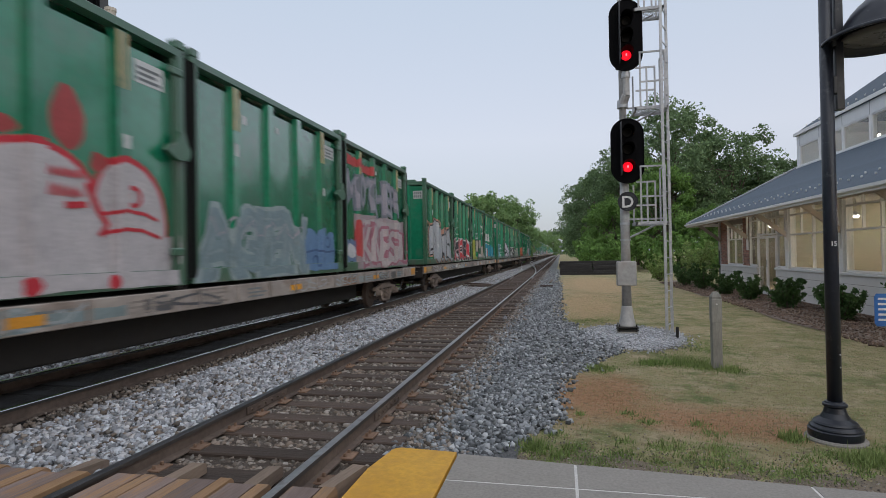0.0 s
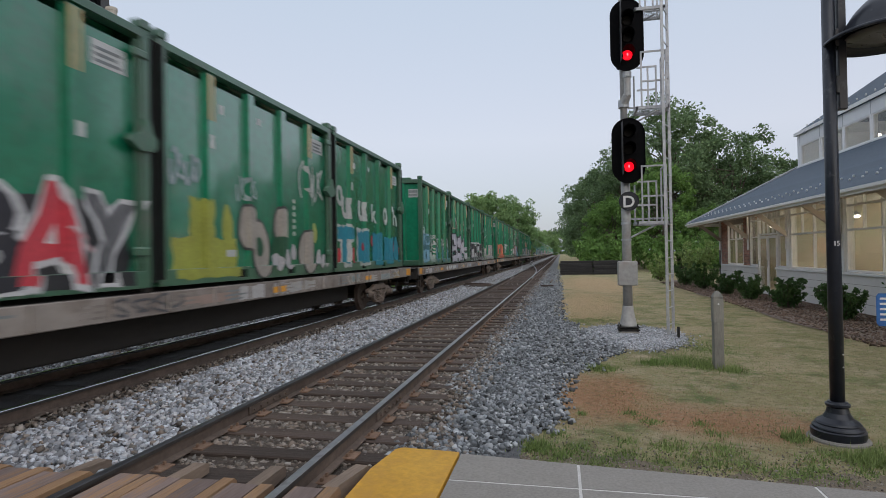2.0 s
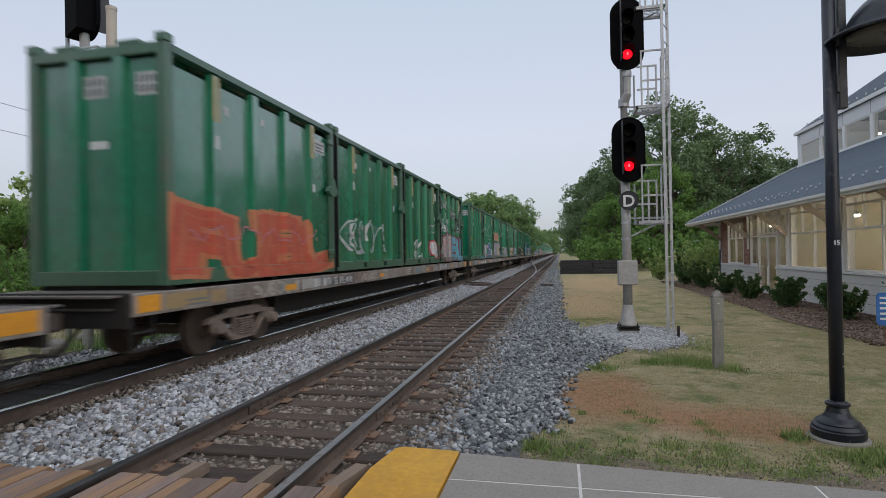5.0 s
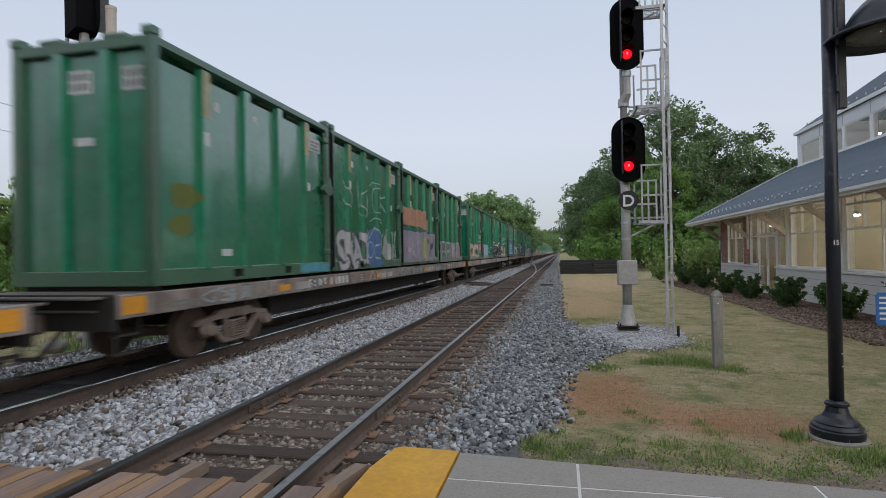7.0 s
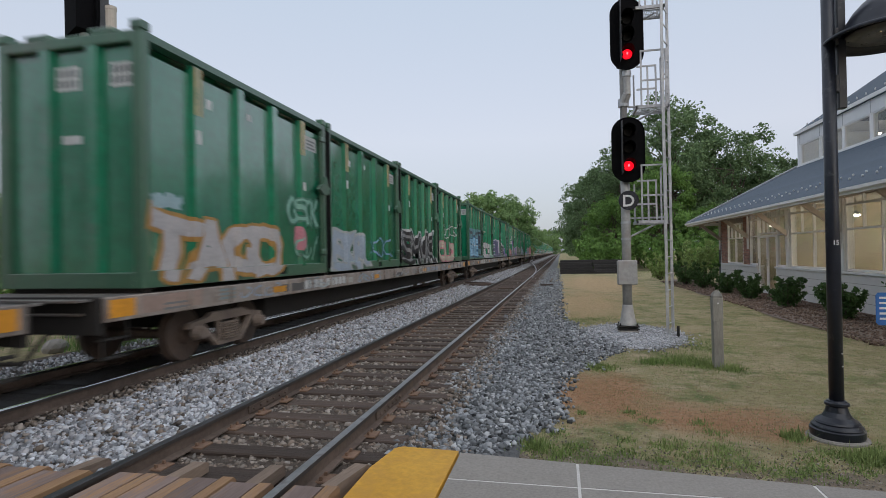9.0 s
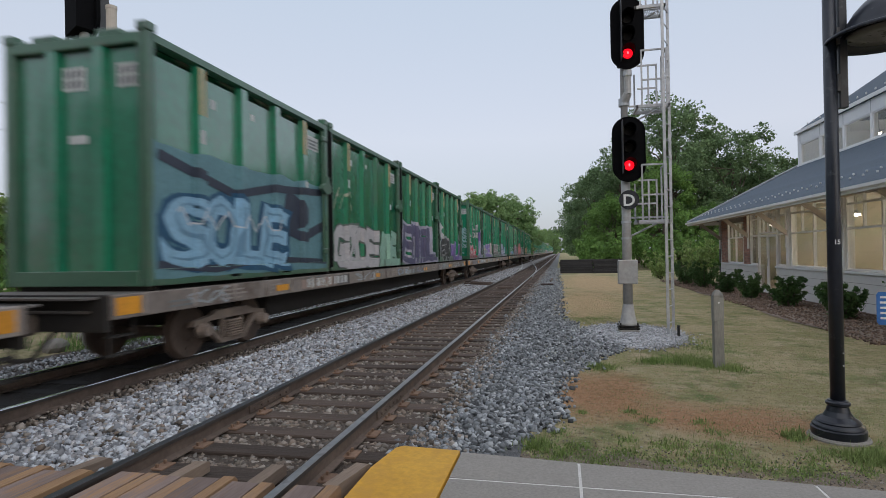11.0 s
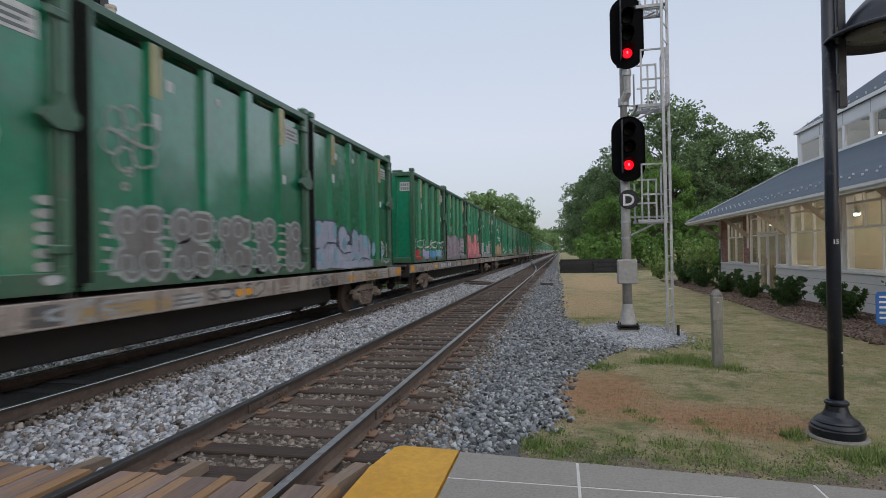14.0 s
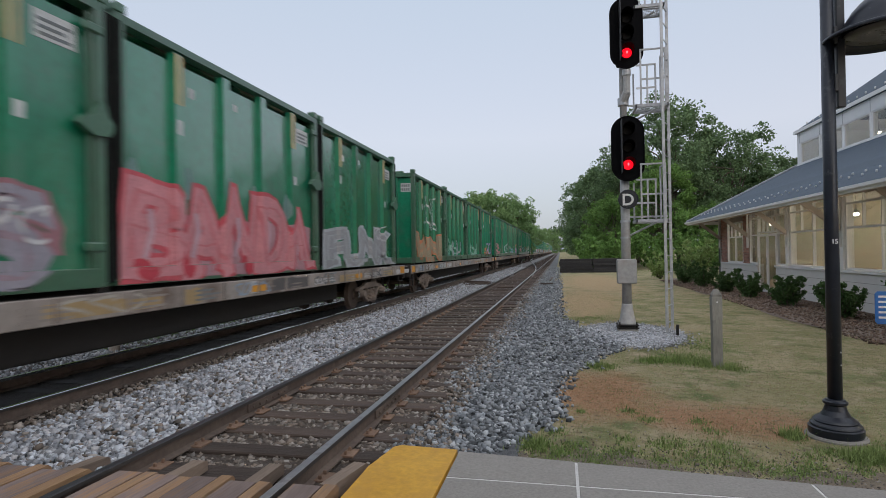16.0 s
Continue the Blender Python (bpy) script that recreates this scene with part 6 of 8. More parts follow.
        lay("dark_line", c, [stroke(p, 0.04) for p in ([(0.75, 0.55), (0.95, 0.70), (1.25, 0.68), (1.5, 0.5)], [(0.2, 0.52), (0.5, 0.56)], [(1.62, 0.95), (1.7, 0.55), (2.0, 0.42), (2.3, 0.45)], [(2.35, 0.22), (2.6, 0.32), (3.0, 0.25)], [(3.15, 0.2), (3.4, 0.3), (3.7, 0.22)], [(2.3, 0.95), (2.34, 0.6)], [(3.1, 0.8), (3.12, 0.45)], [(3.6, 0.8), (3.64, 0.4)])], dark, 4)
        lay("tag_stroke", c, [ring(5.2, 0.55, 0.2, 0.06), ring(5.2, 0.55, 0.09, 0.04), stroke([(4.85, 0.8), (4.85, 0.1)], 0.06), stroke([(5.0, 0.2), (5.35, 0.1), (5.6, 0.2)], 0.06), stroke([(5.65, 0.75), (5.66, 0.3)], 0.06)], (0.58, 0.60, 0.60), 3, "white sprayed tag")
    elif key == (7, 0):
        for i, col in enumerate((RED, LILAC, (0.12, 0.35, 0.66), LBLUE)):
            lay("colour_block", c, [patch(0.3 + 1.3 * i, 1.05 + 1.3 * i, 0.12, 0.5, i)], col, 1)
            tag(c, 0.3 + 1.3 * i, 1.15 + 1.3 * i, 0.55, 0.95, MINT if i < 1 else WHT, 96 + i, 2, 0.05)
        tag(c, 5.2, 5.8, 0.1, 0.9, (0.12, 0.12, 0.14), 95, 3, 0.09)
        tag(c, 5.1, 5.8, 0.2, 1.0, WHT, 94, 2, 0.06)
    elif key == (7, 1):
        piece(c, "BONHS", 0.3, 5.2, 0.1, 1.15, (0.34, 0.32, 0.38), (0.36, 0.17, 0.20), 97, None, None, 0.06, 0.04)
        tag(c, 4.3, 5.3, 0.5, 1.0, WHT, 98, 2, 0.05)
        lay("small_mark", c, [patch(1.1, 1.5, 1.45, 1.75, 5)], CREAM, 1)
    elif key == (7, 2):
        lay("paint_cloud", c, [patch(0.25, 5.75, 0.04, 1.0, 5)], (0.50, 0.27, 0.31), 0)
        piece(c, "BANDA", 0.25, 5.6, 0.12, 1.42, (0.66, 0.27, 0.30), (0.62, 0.10, 0.13), 98, None, None, 0.05, 0.035)
        lay("letter_shine", c, [stroke([(y, 0.35), (y + 0.15, 0.75), (y + 0.1, 1.05)], 0.11) for y in (0.55, 1.55, 2.7, 3.75, 4.85)], (0.62, 0.40, 0.46), 4)
        lay("pale_ghost", c, [blob(y, z, 0.12, 0.28, i, 16, 0.1) for i, (y, z) in enumerate(((0.35, 1.45), (1.5, 1.5), (2.5, 1.45), (3.4, 1.4), (4.6, 1.35)))], (0.17, 0.29, 0.27), 0)
        lay("red_spot", c, [blob(0.5, 0.2, 0.2, 0.16, 2), blob(1.35, 0.25, 0.14, 0.2, 3), blob(3.0, 0.2, 0.14, 0.16, 4)], (0.60, 0.06, 0.09), 3)
    elif key == (7, 3):
        piece(c, "FUNK", 0.4, 5.3, 0.1, 0.95, GREY, SILVER, 100)
        tag(c, 4.0, 5.5, 0.7, 1.3, WHT, 101, 3, 0.04)
    elif key == (8, 0):
        piece(c, "WN", 0.5, 4.6, 0.1, 1.05, TAN, ORNG, 102)
        tag(c, 2.2, 3.8, 1.3, 3.0, WHT, 103, 3, 0.05)
    else:
        rng = random.Random(k * 9 + j)
        cols = [SILVER, WHT, RED, LBLUE, LILAC, ORNG, CREAM, MINT, GREY, PINK]
        for i in range(rng.randint(1, 2)):
            y0 = rng.uniform(0.3, 2.8)
            t = "".join(rng.choice("ABEKMORSTU") for _ in range(rng.randint(3, 5)))
            if k > 11:
                lay("paint_block", c, [patch(y0, y0 + 2.4, 0.1, rng.uniform(0.7, 1.2), i + j)], rng.choice(cols), i)
            else:
                tag(c, y0, y0 + 2.8, 0.15, rng.uniform(0.8, 1.4), rng.choice(cols), k * 31 + j * 7 + i, 6, 0.09, 1 + i)


SLACK = {-1: -0.05, 0: 0.20, 1: 0.35, 3: 0.58, 5: 0.55, 7: 0.66}
SPEED = (14.2081, -0.03982, 0.000664)


def travel(t):
    """Metres gone since the start; the train slows a little, with one small lurch."""
    return SPEED[0] * t + SPEED[1] * t * t + SPEED[2] * t ** 3 + 0.5 * min(1, max(0, (t - 2.8) / 0.1))


SILL_TONES = [(0.27, 0.31, 0.32), (0.22, 0.28, 0.29), (0.46, 0.44, 0.42), (0.30, 0.16, 0.09), (0.52, 0.50, 0.50), (0.12, 0.11, 0.11), (0.40, 0.28, 0.14), (0.25, 0.30, 0.38), (0.36, 0.26, 0.22)]


def patch_sill(car, k):
    """Odd panels of overpaint and rust along the visible sill of one car."""
    rng = random.Random(100 + k)
    sill = [o for o in car.children if o.name.startswith("side_sill")][0]
    y = -0.5
    while y < 24.6:
        w = rng.uniform(0.35, 1.9)
        if rng.random() < 0.62:
            bm = bmesh.new()
            z0, z1 = rng.uniform(0.86, 0.91), rng.uniform(1.04, 1.155)
            n = 8
            pts = [(y + w * i / n, z0 + rng.uniform(0, 0.02)) for i in range(n + 1)] + [(y + w * (n - i) / n, z1 - rng.uniform(0, 0.03)) for i in range(n + 1)]
            bm.faces.new([bm.verts.new((1.2418, a, b)) for a, b in pts])
            bmesh.ops.recalc_face_normals(bm, faces=bm.faces)
            part("paint_patch", bm, paint(rng.choice(SILL_TONES)), sill)
        y += w + rng.uniform(0, 0.5)
    # sprayed scrawl along the sill
    for i in range(7):
        y = 0.6 + 3.4 * i + rng.uniform(0, 1.6)
        bm = bmesh.new()
        for pts, faces in scribble(y, y + rng.uniform(0.9, 2.0), 0.89, 1.13, 40 * k + i, rng.randint(3, 6), 0.035):
            vs = [bm.verts.new((1.2455, a, max(0.87, min(1.155, b)))) for a, b in pts]
            for f in faces:
                bm.faces.new([vs[j] for j in f])
        part("tag", bm, paint(rng.choice(((0.42, 0.42, 0.43), (0.30, 0.38, 0.48), (0.46, 0.42, 0.36), (0.10, 0.10, 0.11), (0.36, 0.40, 0.42)))), sill)


CONTAINERS, CARS, WHEELSETS = [], [], []
box_proto, car_proto = container_proto(), flat_car_proto()
for k in range(CAR_FIRST, CAR_FIRST + CAR_COUNT):
    y = FRONT0 + CAR_PERIOD * k + SLACK.get(k, 0.5)
    first = k == CAR_FIRST
    car = car_proto if first else copy_thing(car_proto, pose(XC, y, 0))
    CARS.append((car, y, k))
    if k < 9:
        WHEELSETS += [o for o in car.children_recursive if o.name.startswith("wheelset")]
    if k >= 9:
        bpy.data.batch_remove([o for o in car.children_recursive if o.name.split(".")[0] in ("stencil", "bracket", "reporting_mark", "step", "frame_opening", "axle_cap", "air_hose", "coil_spring")])
    for j in range(4):
        c = copy_thing(box_proto, pose(XC, y + PITCH * j, BASE + LIFT.get(k, 0)))
        CONTAINERS.append((c, y + PITCH * j, k, j))
        if k >= 9:
            bpy.data.batch_remove([o for o in c.children_recursive if o.name.split(".")[0] in ("small_plate", "lettering", "lock_gear", "door_seal", *(("yellow_stripe", "roof_pan", "end_rib") if k > 13 else ()), "roof_lug", "roof_handle", "corner_casting", "end_sill", "fork_pocket", "end_head", "letter_inline", "number_plate")])
bpy.data.batch_remove([box_proto, *box_proto.children_recursive])
# added black strip that widens the painted gap shade onto the next container
edge_strip = mesh_of(box(CW / 2 - 0.03, CW / 2 + 0.004, -0.004, 0.085, 0.10, CH - 0.10, 0.004), "edge_seal", GAP_SHADE)
for c, y, k, j in CONTAINERS:
    decorate(c, k, j)
    if j and k < 8:
        part("edge_seal", edge_strip, GAP_SHADE, c, "black strip for the shade at the leading edge")
for i, (car, y, k) in enumerate(CARS[:10]):
    patch_sill(car, i)

# ---- signal masts ----
def hood_outline(w, h, n=10):
    """A tall shape with round ends, as (x, z) about its middle."""
    r, s = w / 2, h / 2 - w / 2
    return [(r * math.cos(a), s + r * math.sin(a)) for a in [math.pi * i / n for i in range(n + 1)]] + \
           [(r * math.cos(a), -s + r * math.sin(a)) for a in [math.pi + math.pi * i / n for i in range(n + 1)]]


def signal_head(top, x, y, z, h, lit, turn=0, drop=0.0):
    """A black oval signal head: backing plate, three hooded lenses, the lowest one lit red."""
    m = pose(x, y, z, 0, 0, turn)
    plate_bm = prism(hood_outline(0.67, h), -0.02, 0.03)
    head = part("signal_head", plate_bm, BLACK_PAINT, top, "black oval signal backplate with hooded lenses", at=m)
    rim = bmesh.new()
    o = hood_outline(0.685, h + 0.01, 14)
    for p, q in zip(o, o[1:] + o[:1]):
        rod((p[0], -0.02, p[1]), (q[0], -0.02, q[1]), 0.014, None, 5, rim)
    part("rim", rim, BLACK_PAINT, head)
    part("case", box(-0.2, 0.2, 0.03, 0.34, -h / 2 + 0.12, h / 2 - 0.12, 0.03), BLACK_PAINT, head, "black lamp case")
    # added plate: its lighter grey draws the sheen line of the hood edges
    part("side_baffle", box(-0.150, -0.138, -0.30, -0.02, -h / 2 + 0.16, h / 2 - 0.10, 0.004), EDGE_GREY, head, "upright grey strip for the sheen along the hood edges")
    for i, dz in enumerate((0.40 - drop, 0.02 - drop, -0.36 - drop)):
        bm = bmesh.new()
        for s in range(18):
            a0, a1 = radians(-35 + 250 * s / 18), radians(-35 + 250 * (s + 1) / 18)
            dip0, dip1 = 0.30 + 0.06 * math.sin(a0), 0.30 + 0.06 * math.sin(a1)
            v = [bm.verts.new(c) for c in ((0.135 * math.cos(a0), -0.02, dz + 0.135 * math.sin(a0)), (0.135 * math.cos(a1), -0.02, dz + 0.135 * math.sin(a1)),
                                           (0.135 * math.cos(a1), -dip1, dz + 0.135 * math.sin(a1)), (0.135 * math.cos(a0), -dip0, dz + 0.135 * math.sin(a0)))]
            bm.faces.new(v)
        bmesh.ops.remove_doubles(bm, verts=bm.verts[:], dist=0.0005)
        bmesh.ops.solidify(bm, geom=bm.faces[:], thickness=0.006)
        part("hood", bm, BLACK_PAINT, head)
        on = lit and i == 2
        bm = bmesh.new()
        bmesh.ops.create_cone(bm, cap_ends=True, segments=24, radius1=0.112, radius2=0.095, depth=0.03, matrix=Matrix.Translation((0, -0.035, dz)) @ Matrix.Rotation(math.pi / 2, 4, "X"))
        ln = part("lens", bm, LENS_RED if on else LENS_DARK, head, "lit red lens" if on else "dark unlit lens")
        if on:
            bm = bmesh.new()
            bmesh.ops.create_icosphere(bm, subdivisions=2, radius=0.028, matrix=Matrix.Translation((0.005, -0.05, dz + 0.01)) @ Matrix.Diagonal((0.7, 0.25, 1.2, 1)))
            part("lamp_core", bm, LENS_HOT, ln)
    return head


def cage(top, z, x0, x1, y0, y1, h):
    """A service platform: mesh floor, frame and hand rails."""
    fl = bmesh.new()
    for i in range(13):
        x = x0 + (x1 - x0) * i / 12
        rod((x, y0, z), (x, y1, z), 0.006, None, 4, fl)
    for i in range(9):
        y = y0 + (y1 - y0) * i / 8
        rod((x0, y, z), (x1, y, z), 0.006, None, 4, fl)
    part("mesh_floor", fl, GALV, top, "open steel mesh floor")
    fr = bmesh.new()
    for a, b in (((x0, y0), (x1, y0)), ((x0, y1), (x1, y1)), ((x0, y0), (x0, y1)), ((x1, y0), (x1, y1))):
        box(min(a[0], b[0]) - 0.02, max(a[0], b[0]) + 0.02, min(a[1], b[1]) - 0.02, max(a[1], b[1]) + 0.02, z - 0.06, z + 0.01, 0.004, fr)
    part("floor_frame", fr, GALV, top)
    w = x1 - x0
    for x, y, hh in ((x0 + 0.1, y0, h), (x1 - 0.04, y0, h), (x0 + 0.02, y1, h * 0.72), (x0 + 0.36 * w, y0, h * 0.72), (x0 + 0.62 * w, y0, h * 0.72), (x1 - 0.04, y1, h)):
        part("rail_post", box(x - 0.018, x + 0.018, y - 0.018, y + 0.018, z, z + hh, 0.003), GALV, top)
    for zz, a, b in ((h, x0 + 0.1, x1 - 0.04), (h * 0.72, x0 + 0.02, x0 + 0.62 * w), (h * 0.46, x0 + 0.1, x1 - 0.04), (h * 0.3, x0 + 0.02, x0 + 0.62 * w)):
        part("hand_rail", box(a - 0.018, b + 0.018, y0 - 0.016, y0 + 0.016, z + zz - 0.018, z + zz + 0.018, 0.003), GALV, top)
    part("hand_rail", box(x1 - 0.058, x1 - 0.022, y0, y1, z + h - 0.018, z + h + 0.018, 0.003), GALV, top)
    br = bmesh.new()
    rod((x0 - 0.12, (y0 + y1) / 2, z - 0.33), (x0 + 0.45, (y0 + y1) / 2, z - 0.05), 0.022, None, 8, br)
    part("brace", br, GALV, top)


def signal_mast():
    top = empty("signal_mast", pose(1.45, 12.9, LAWN), "grey railway signal mast with two red-lit heads, ladder and cages", "railway signal")
    z = 0.21
    part("foundation", box(-0.22, 0.22, -0.22, 0.22, -0.1, 0.06, 0.02), CONCRETE, top)
    bm = bmesh.new()
    for dz in (0.075, 0.135):
        box(-0.23, 0.23, -0.2, 0.2, dz, dz + 0.03, 0.01, bm)
    for sx in (-1, 1):
        for sy in (-1, 1):
            rod((sx * 0.18, sy * 0.15, 0.05), (sx * 0.18, sy * 0.15, 0.22), 0.018, None, 6, bm)
    part("base_plate", bm, UNDER, top, "dark bolted base plates")
    part("base_casting", lathe([(0.20, 0.165), (0.19, 0.2), (0.15, 0.36), (0.115, 0.60), (0.112, 0.62)], 20), ALU_GREY, top, "flared grey base", True)
    part("mast", lathe([(0.105, 0.60), (0.10, 2.3), (0.098, 3.4)], 20), ALU_GREY, top, "", True)
    part("upper_mast", lathe([(0.078, 3.4), (0.076, 8.6)], 18), ALU_GREY, top, "", True)
    part("collar", lathe([(0.112, 2.44), (0.112, 2.49)], 18), GALV, top)
    part("collar", lathe([(0.112, 2.08), (0.112, 2.12)], 18), GALV, top)
    part("relay_box", box(-0.22, 0.20, -0.22, -0.06, 1.08, 1.62, 0.02), ALU_GREY, top, "grey relay box strapped to the mast")
    bm = bmesh.new()
    rod((0.0, 0.02, 3.02 + z), (0.03, -0.06, 3.3 + z), 0.06, None, 12, bm)
    part("head_bracket", bm, GALV, top)
    bm = bmesh.new()
    rod((0.07, -0.12, 5.1 + z), (0.07, -0.12, 5.85 + z), 0.075, None, 14, bm)
    rod((0.07, -0.12, 5.12 + z), (-0.02, 0, 4.9 + z), 0.09, 0.10, 14, bm)
    part("upper_bracket", bm, ALU_GREY, top, "angled grey pipe bracket")
    bm = lathe([(0.095, 5.50 + z), (0.095, 5.62 + z)], 16, None, (0.07, -0.12))
    part("clamp", bm, GALV, top)
    part("clamp", lathe([(0.12, 4.86 + z), (0.12, 5.03 + z)], 16), GALV, top)
    signal_head(top, 0.06, -0.16, 3.86 + z, 1.42, True)
    signal_head(top, 0.07, -0.2, 6.42 + z, 1.56, True, 0, 0.09)
    bm = bmesh.new()
    bmesh.ops.create_cone(bm, cap_ends=True, segments=32, radius1=0.215, radius2=0.215, depth=0.012, matrix=Matrix.Translation((0.05, -0.16, 2.74 + z)) @ Matrix.Rotation(math.pi / 2, 4, "X"))
    disc = part("disc_sign", bm, POST_PAINT, top, "round dark sign with a white letter D")
    v, f = glyph_of("D", 0.018)
    lo, hi = min(p[0] for p in v), max(p[0] for p in v)
    bm = bmesh.new()
    vs = [bm.verts.new((0.05 + (p[0] - (lo + hi) / 2) * 0.36, -0.1695, 2.74 + z + (p[1] - 0.36) * 0.36)) for p in v]
    for q in f:
        bm.faces.new([vs[i] for i in q])
    part("letter", bm, WHITE, disc, "white letter D")
    cage(top, 2.27 + z, 0.22, 0.86, -0.25, 0.35, 1.22)
    cage(top, 4.80 + z, 0.25, 0.90, -0.25, 0.35, 1.2)
    cage(top, 6.98 + z, 0.25, 0.85, -0.25, 0.35, 1.2)
    bm = bmesh.new()
    for x, y in ((0.76, -0.45), (0.95, 0.0)):
        box(x - 0.03, x + 0.03, y - 0.014, y + 0.014, 0.0, 8.5, 0.004, bm)
    part("ladder_rail", bm, GALV, top)
    for i in range(23):
        part("rung", rod((0.76, -0.45, 0.25 + 0.36 * i), (0.95, 0.0, 0.25 + 0.36 * i), 0.012, None, 6), GALV, top)
    part("ladder_foot", rod((0.915, -0.72, -0.1), (0.915, -0.72, 0.25), 0.03), UNDER, top)
    for hz in (2.35 + z, 4.85 + z, 7.0 + z):
        part("ladder_stay", box(0.1, 0.9, 0.0, 0.03, hz - 0.02, hz + 0.02, 0.004), GALV, top)
    return top


signal_mast()


def far_signal():
    """The mast beyond the train, seen from behind over the roofs."""
    top = empty("signal_mast", pose(-9.35, 9.3, LAWN), "signal mast beyond the train with a dark head seen edge-on", "railway signal")
    part("mast", lathe([(0.10, 0), (0.085, 8.4)], 16), ALU_GREY, top)
    part("collar", lathe([(0.12, 5.7), (0.12, 6.05)], 16), GALV, top)
    head = signal_head(top, 0.02, 0.12, 7.05, 1.42, False, 160)
    part("shroud", prism([(-0.22, -0.60), (0.24, -0.72), (0.26, 0.72), (-0.2, 0.76)], 0.03, 0.36), BLACK_PAINT, head, "deep black lamp shroud")
    part("vent_pipe", lathe([(0.095, 0), (0.095, 6.72), (0.105, 6.72), (0.105, 6.78)], 14, None, (0.83, -0.2)), TIMBER_TAN, top, "slender buff pipe beside the mast")
    cage(top, 5.45, -0.1, 0.62, -0.3, 0.3, 0.55)
    part("rail_post", box(-0.42, -0.36, -0.05, 0.0, 5.3, 6.9, 0.004), GALV, top)
    return top


far_signal()


# ---- lamp post ----
def lamp_post():
    top = empty("lamp_post", pose(2.56, 5.93, LAWN), "black cast-iron lamp post with a bell shade", "lamp post")
    part("footing", lathe([(0.258, -0.1), (0.258, 0.015), (0.244, 0.03)], 28), CONCRETE, top, "round concrete footing")
    part("base", lathe([(0.221, 0.03), (0.227, 0.05), (0.227, 0.10), (0.21, 0.112), (0.215, 0.12), (0.21, 0.132), (0.182, 0.155), (0.188, 0.163), (0.175, 0.18), (0.124, 0.215), (0.099, 0.26),
                        (0.086, 0.31), (0.092, 0.315), (0.103, 0.325), (0.103, 0.345), (0.086, 0.355), (0.081, 0.365), (0.062, 0.37)], 64), POST_PAINT, top, "turned cast base")
    part("shaft", lathe([(0.062, 0.32), (0.059, 2.2), (0.053, 4.9)], 28), POST_PAINT, top, "", True)
    br = bmesh.new()
    box(0.066, 0.138, -0.036, 0.036, 3.156, 4.9, 0.006, br)
    bracket = part("banner_bracket", br, POST_PAINT, top, "square black tube strapped along the shaft")
    for z in (3.31, 3.76, 4.4):
        part("strap", box(0.038, 0.07, -0.052, 0.03, z, z + 0.165, 0.006), EDGE_GREY, bracket, "worn dark grey strap")
    ar = bmesh.new()
    pts = [Vector((0, 0, 4.85)), Vector((0.12, -0.02, 5.0)), Vector((0.3, -0.05, 5.03)), Vector((0.44, -0.10, 4.9)), Vector((0.445, -0.12, 4.72)), Vector((0.445, -0.12, 4.45))]
    for p, q in zip(pts, pts[1:]):
        rod(p, q, 0.03, None, 10, ar)
    part("arm", ar, POST_PAINT, top)
    sh = lathe([(0.045, 4.42), (0.05, 4.25), (0.075, 4.16), (0.13, 4.10), (0.20, 4.04), (0.262, 3.97), (0.305, 3.90), (0.335, 3.83), (0.352, 3.795), (0.37, 3.775), (0.43, 3.762), (0.485, 3.745), (0.497, 3.738), (0.497, 3.718)], 48, None, (0, 0))
    bmesh.ops.delete(sh, geom=[f for f in sh.faces if len(f.verts) > 4 and f.calc_center_median().z < 3.9], context="FACES")
    bmesh.ops.solidify(sh, geom=sh.faces[:], thickness=0.012)
    shade = part("shade", sh, POST_PAINT, top, "bell-shaped black shade", True, at=pose(0.445, -0.12, 0.05))
    gl = lathe([(0.02, 3.752), (0.2, 3.748), (0.34, 3.752), (0.34, 3.765), (0.02, 3.78)], 32)
    part("diffuser", gl, DIFFUSER_OFF, shade, "unlit frosted diffuser", True)
    tx = bmesh.new()
    x0 = -0.018
    for ch in "15":
        v, f = glyph_of(ch, 0.012)
        lo, hi = min(p[0] for p in v), max(p[0] for p in v)
        for q in f:
            vs = []
            for i in q:
                u, w = x0 + (v[i][0] - lo) * 0.072, 1.855 + v[i][1] * 0.064
                vs.append(tx.verts.new((u, -math.sqrt(max(1e-6, 0.0612 ** 2 - u * u)), w)))
            tx.faces.new(vs)
        x0 += (hi - lo) * 0.072 + 0.011
    part("numerals", tx, WHITE, top, "white numerals 15")
    for z in (0.70, 0.82):
        b = bmesh.new()
        bmesh.ops.create_icosphere(b, subdivisions=1, radius=0.008, matrix=Matrix.Translation((0.03, -0.063, z)))
        part("screw", b, WHITE, top)
    return top


lamp_post()

# ---- bollard, sign, timber stack ----
bol = empty("marker_post", pose(2.35, 9.19, LAWN), "weathered grey timber marker post in the lawn", "post")
bm = box(-0.07, 0.07, -0.07, 0.07, -0.1, 1.12, 0.008)
bmesh.ops.create_cone(bm, cap_ends=True, segments=4, radius1=0.099, radius2=0.04, depth=0.07, matrix=Matrix.Translation((0, 0, 1.155)) @ Matrix.Rotation(math.pi / 4, 4, "Z"))
part("post_shaft", bm, WOOD_GREY, bol)
part("band", box(-0.074, 0.074, -0.074, 0.074, 0.72, 1.08, 0.006), WOOD_GREY, bol, "darker worn band")
b = bmesh.new()
bmesh.ops.create_icosphere(b, subdivisions=1, radius=0.014, matrix=Matrix.Translation((0, -0.075, 1.0)))
part("bolt", b, WHITE, bol)

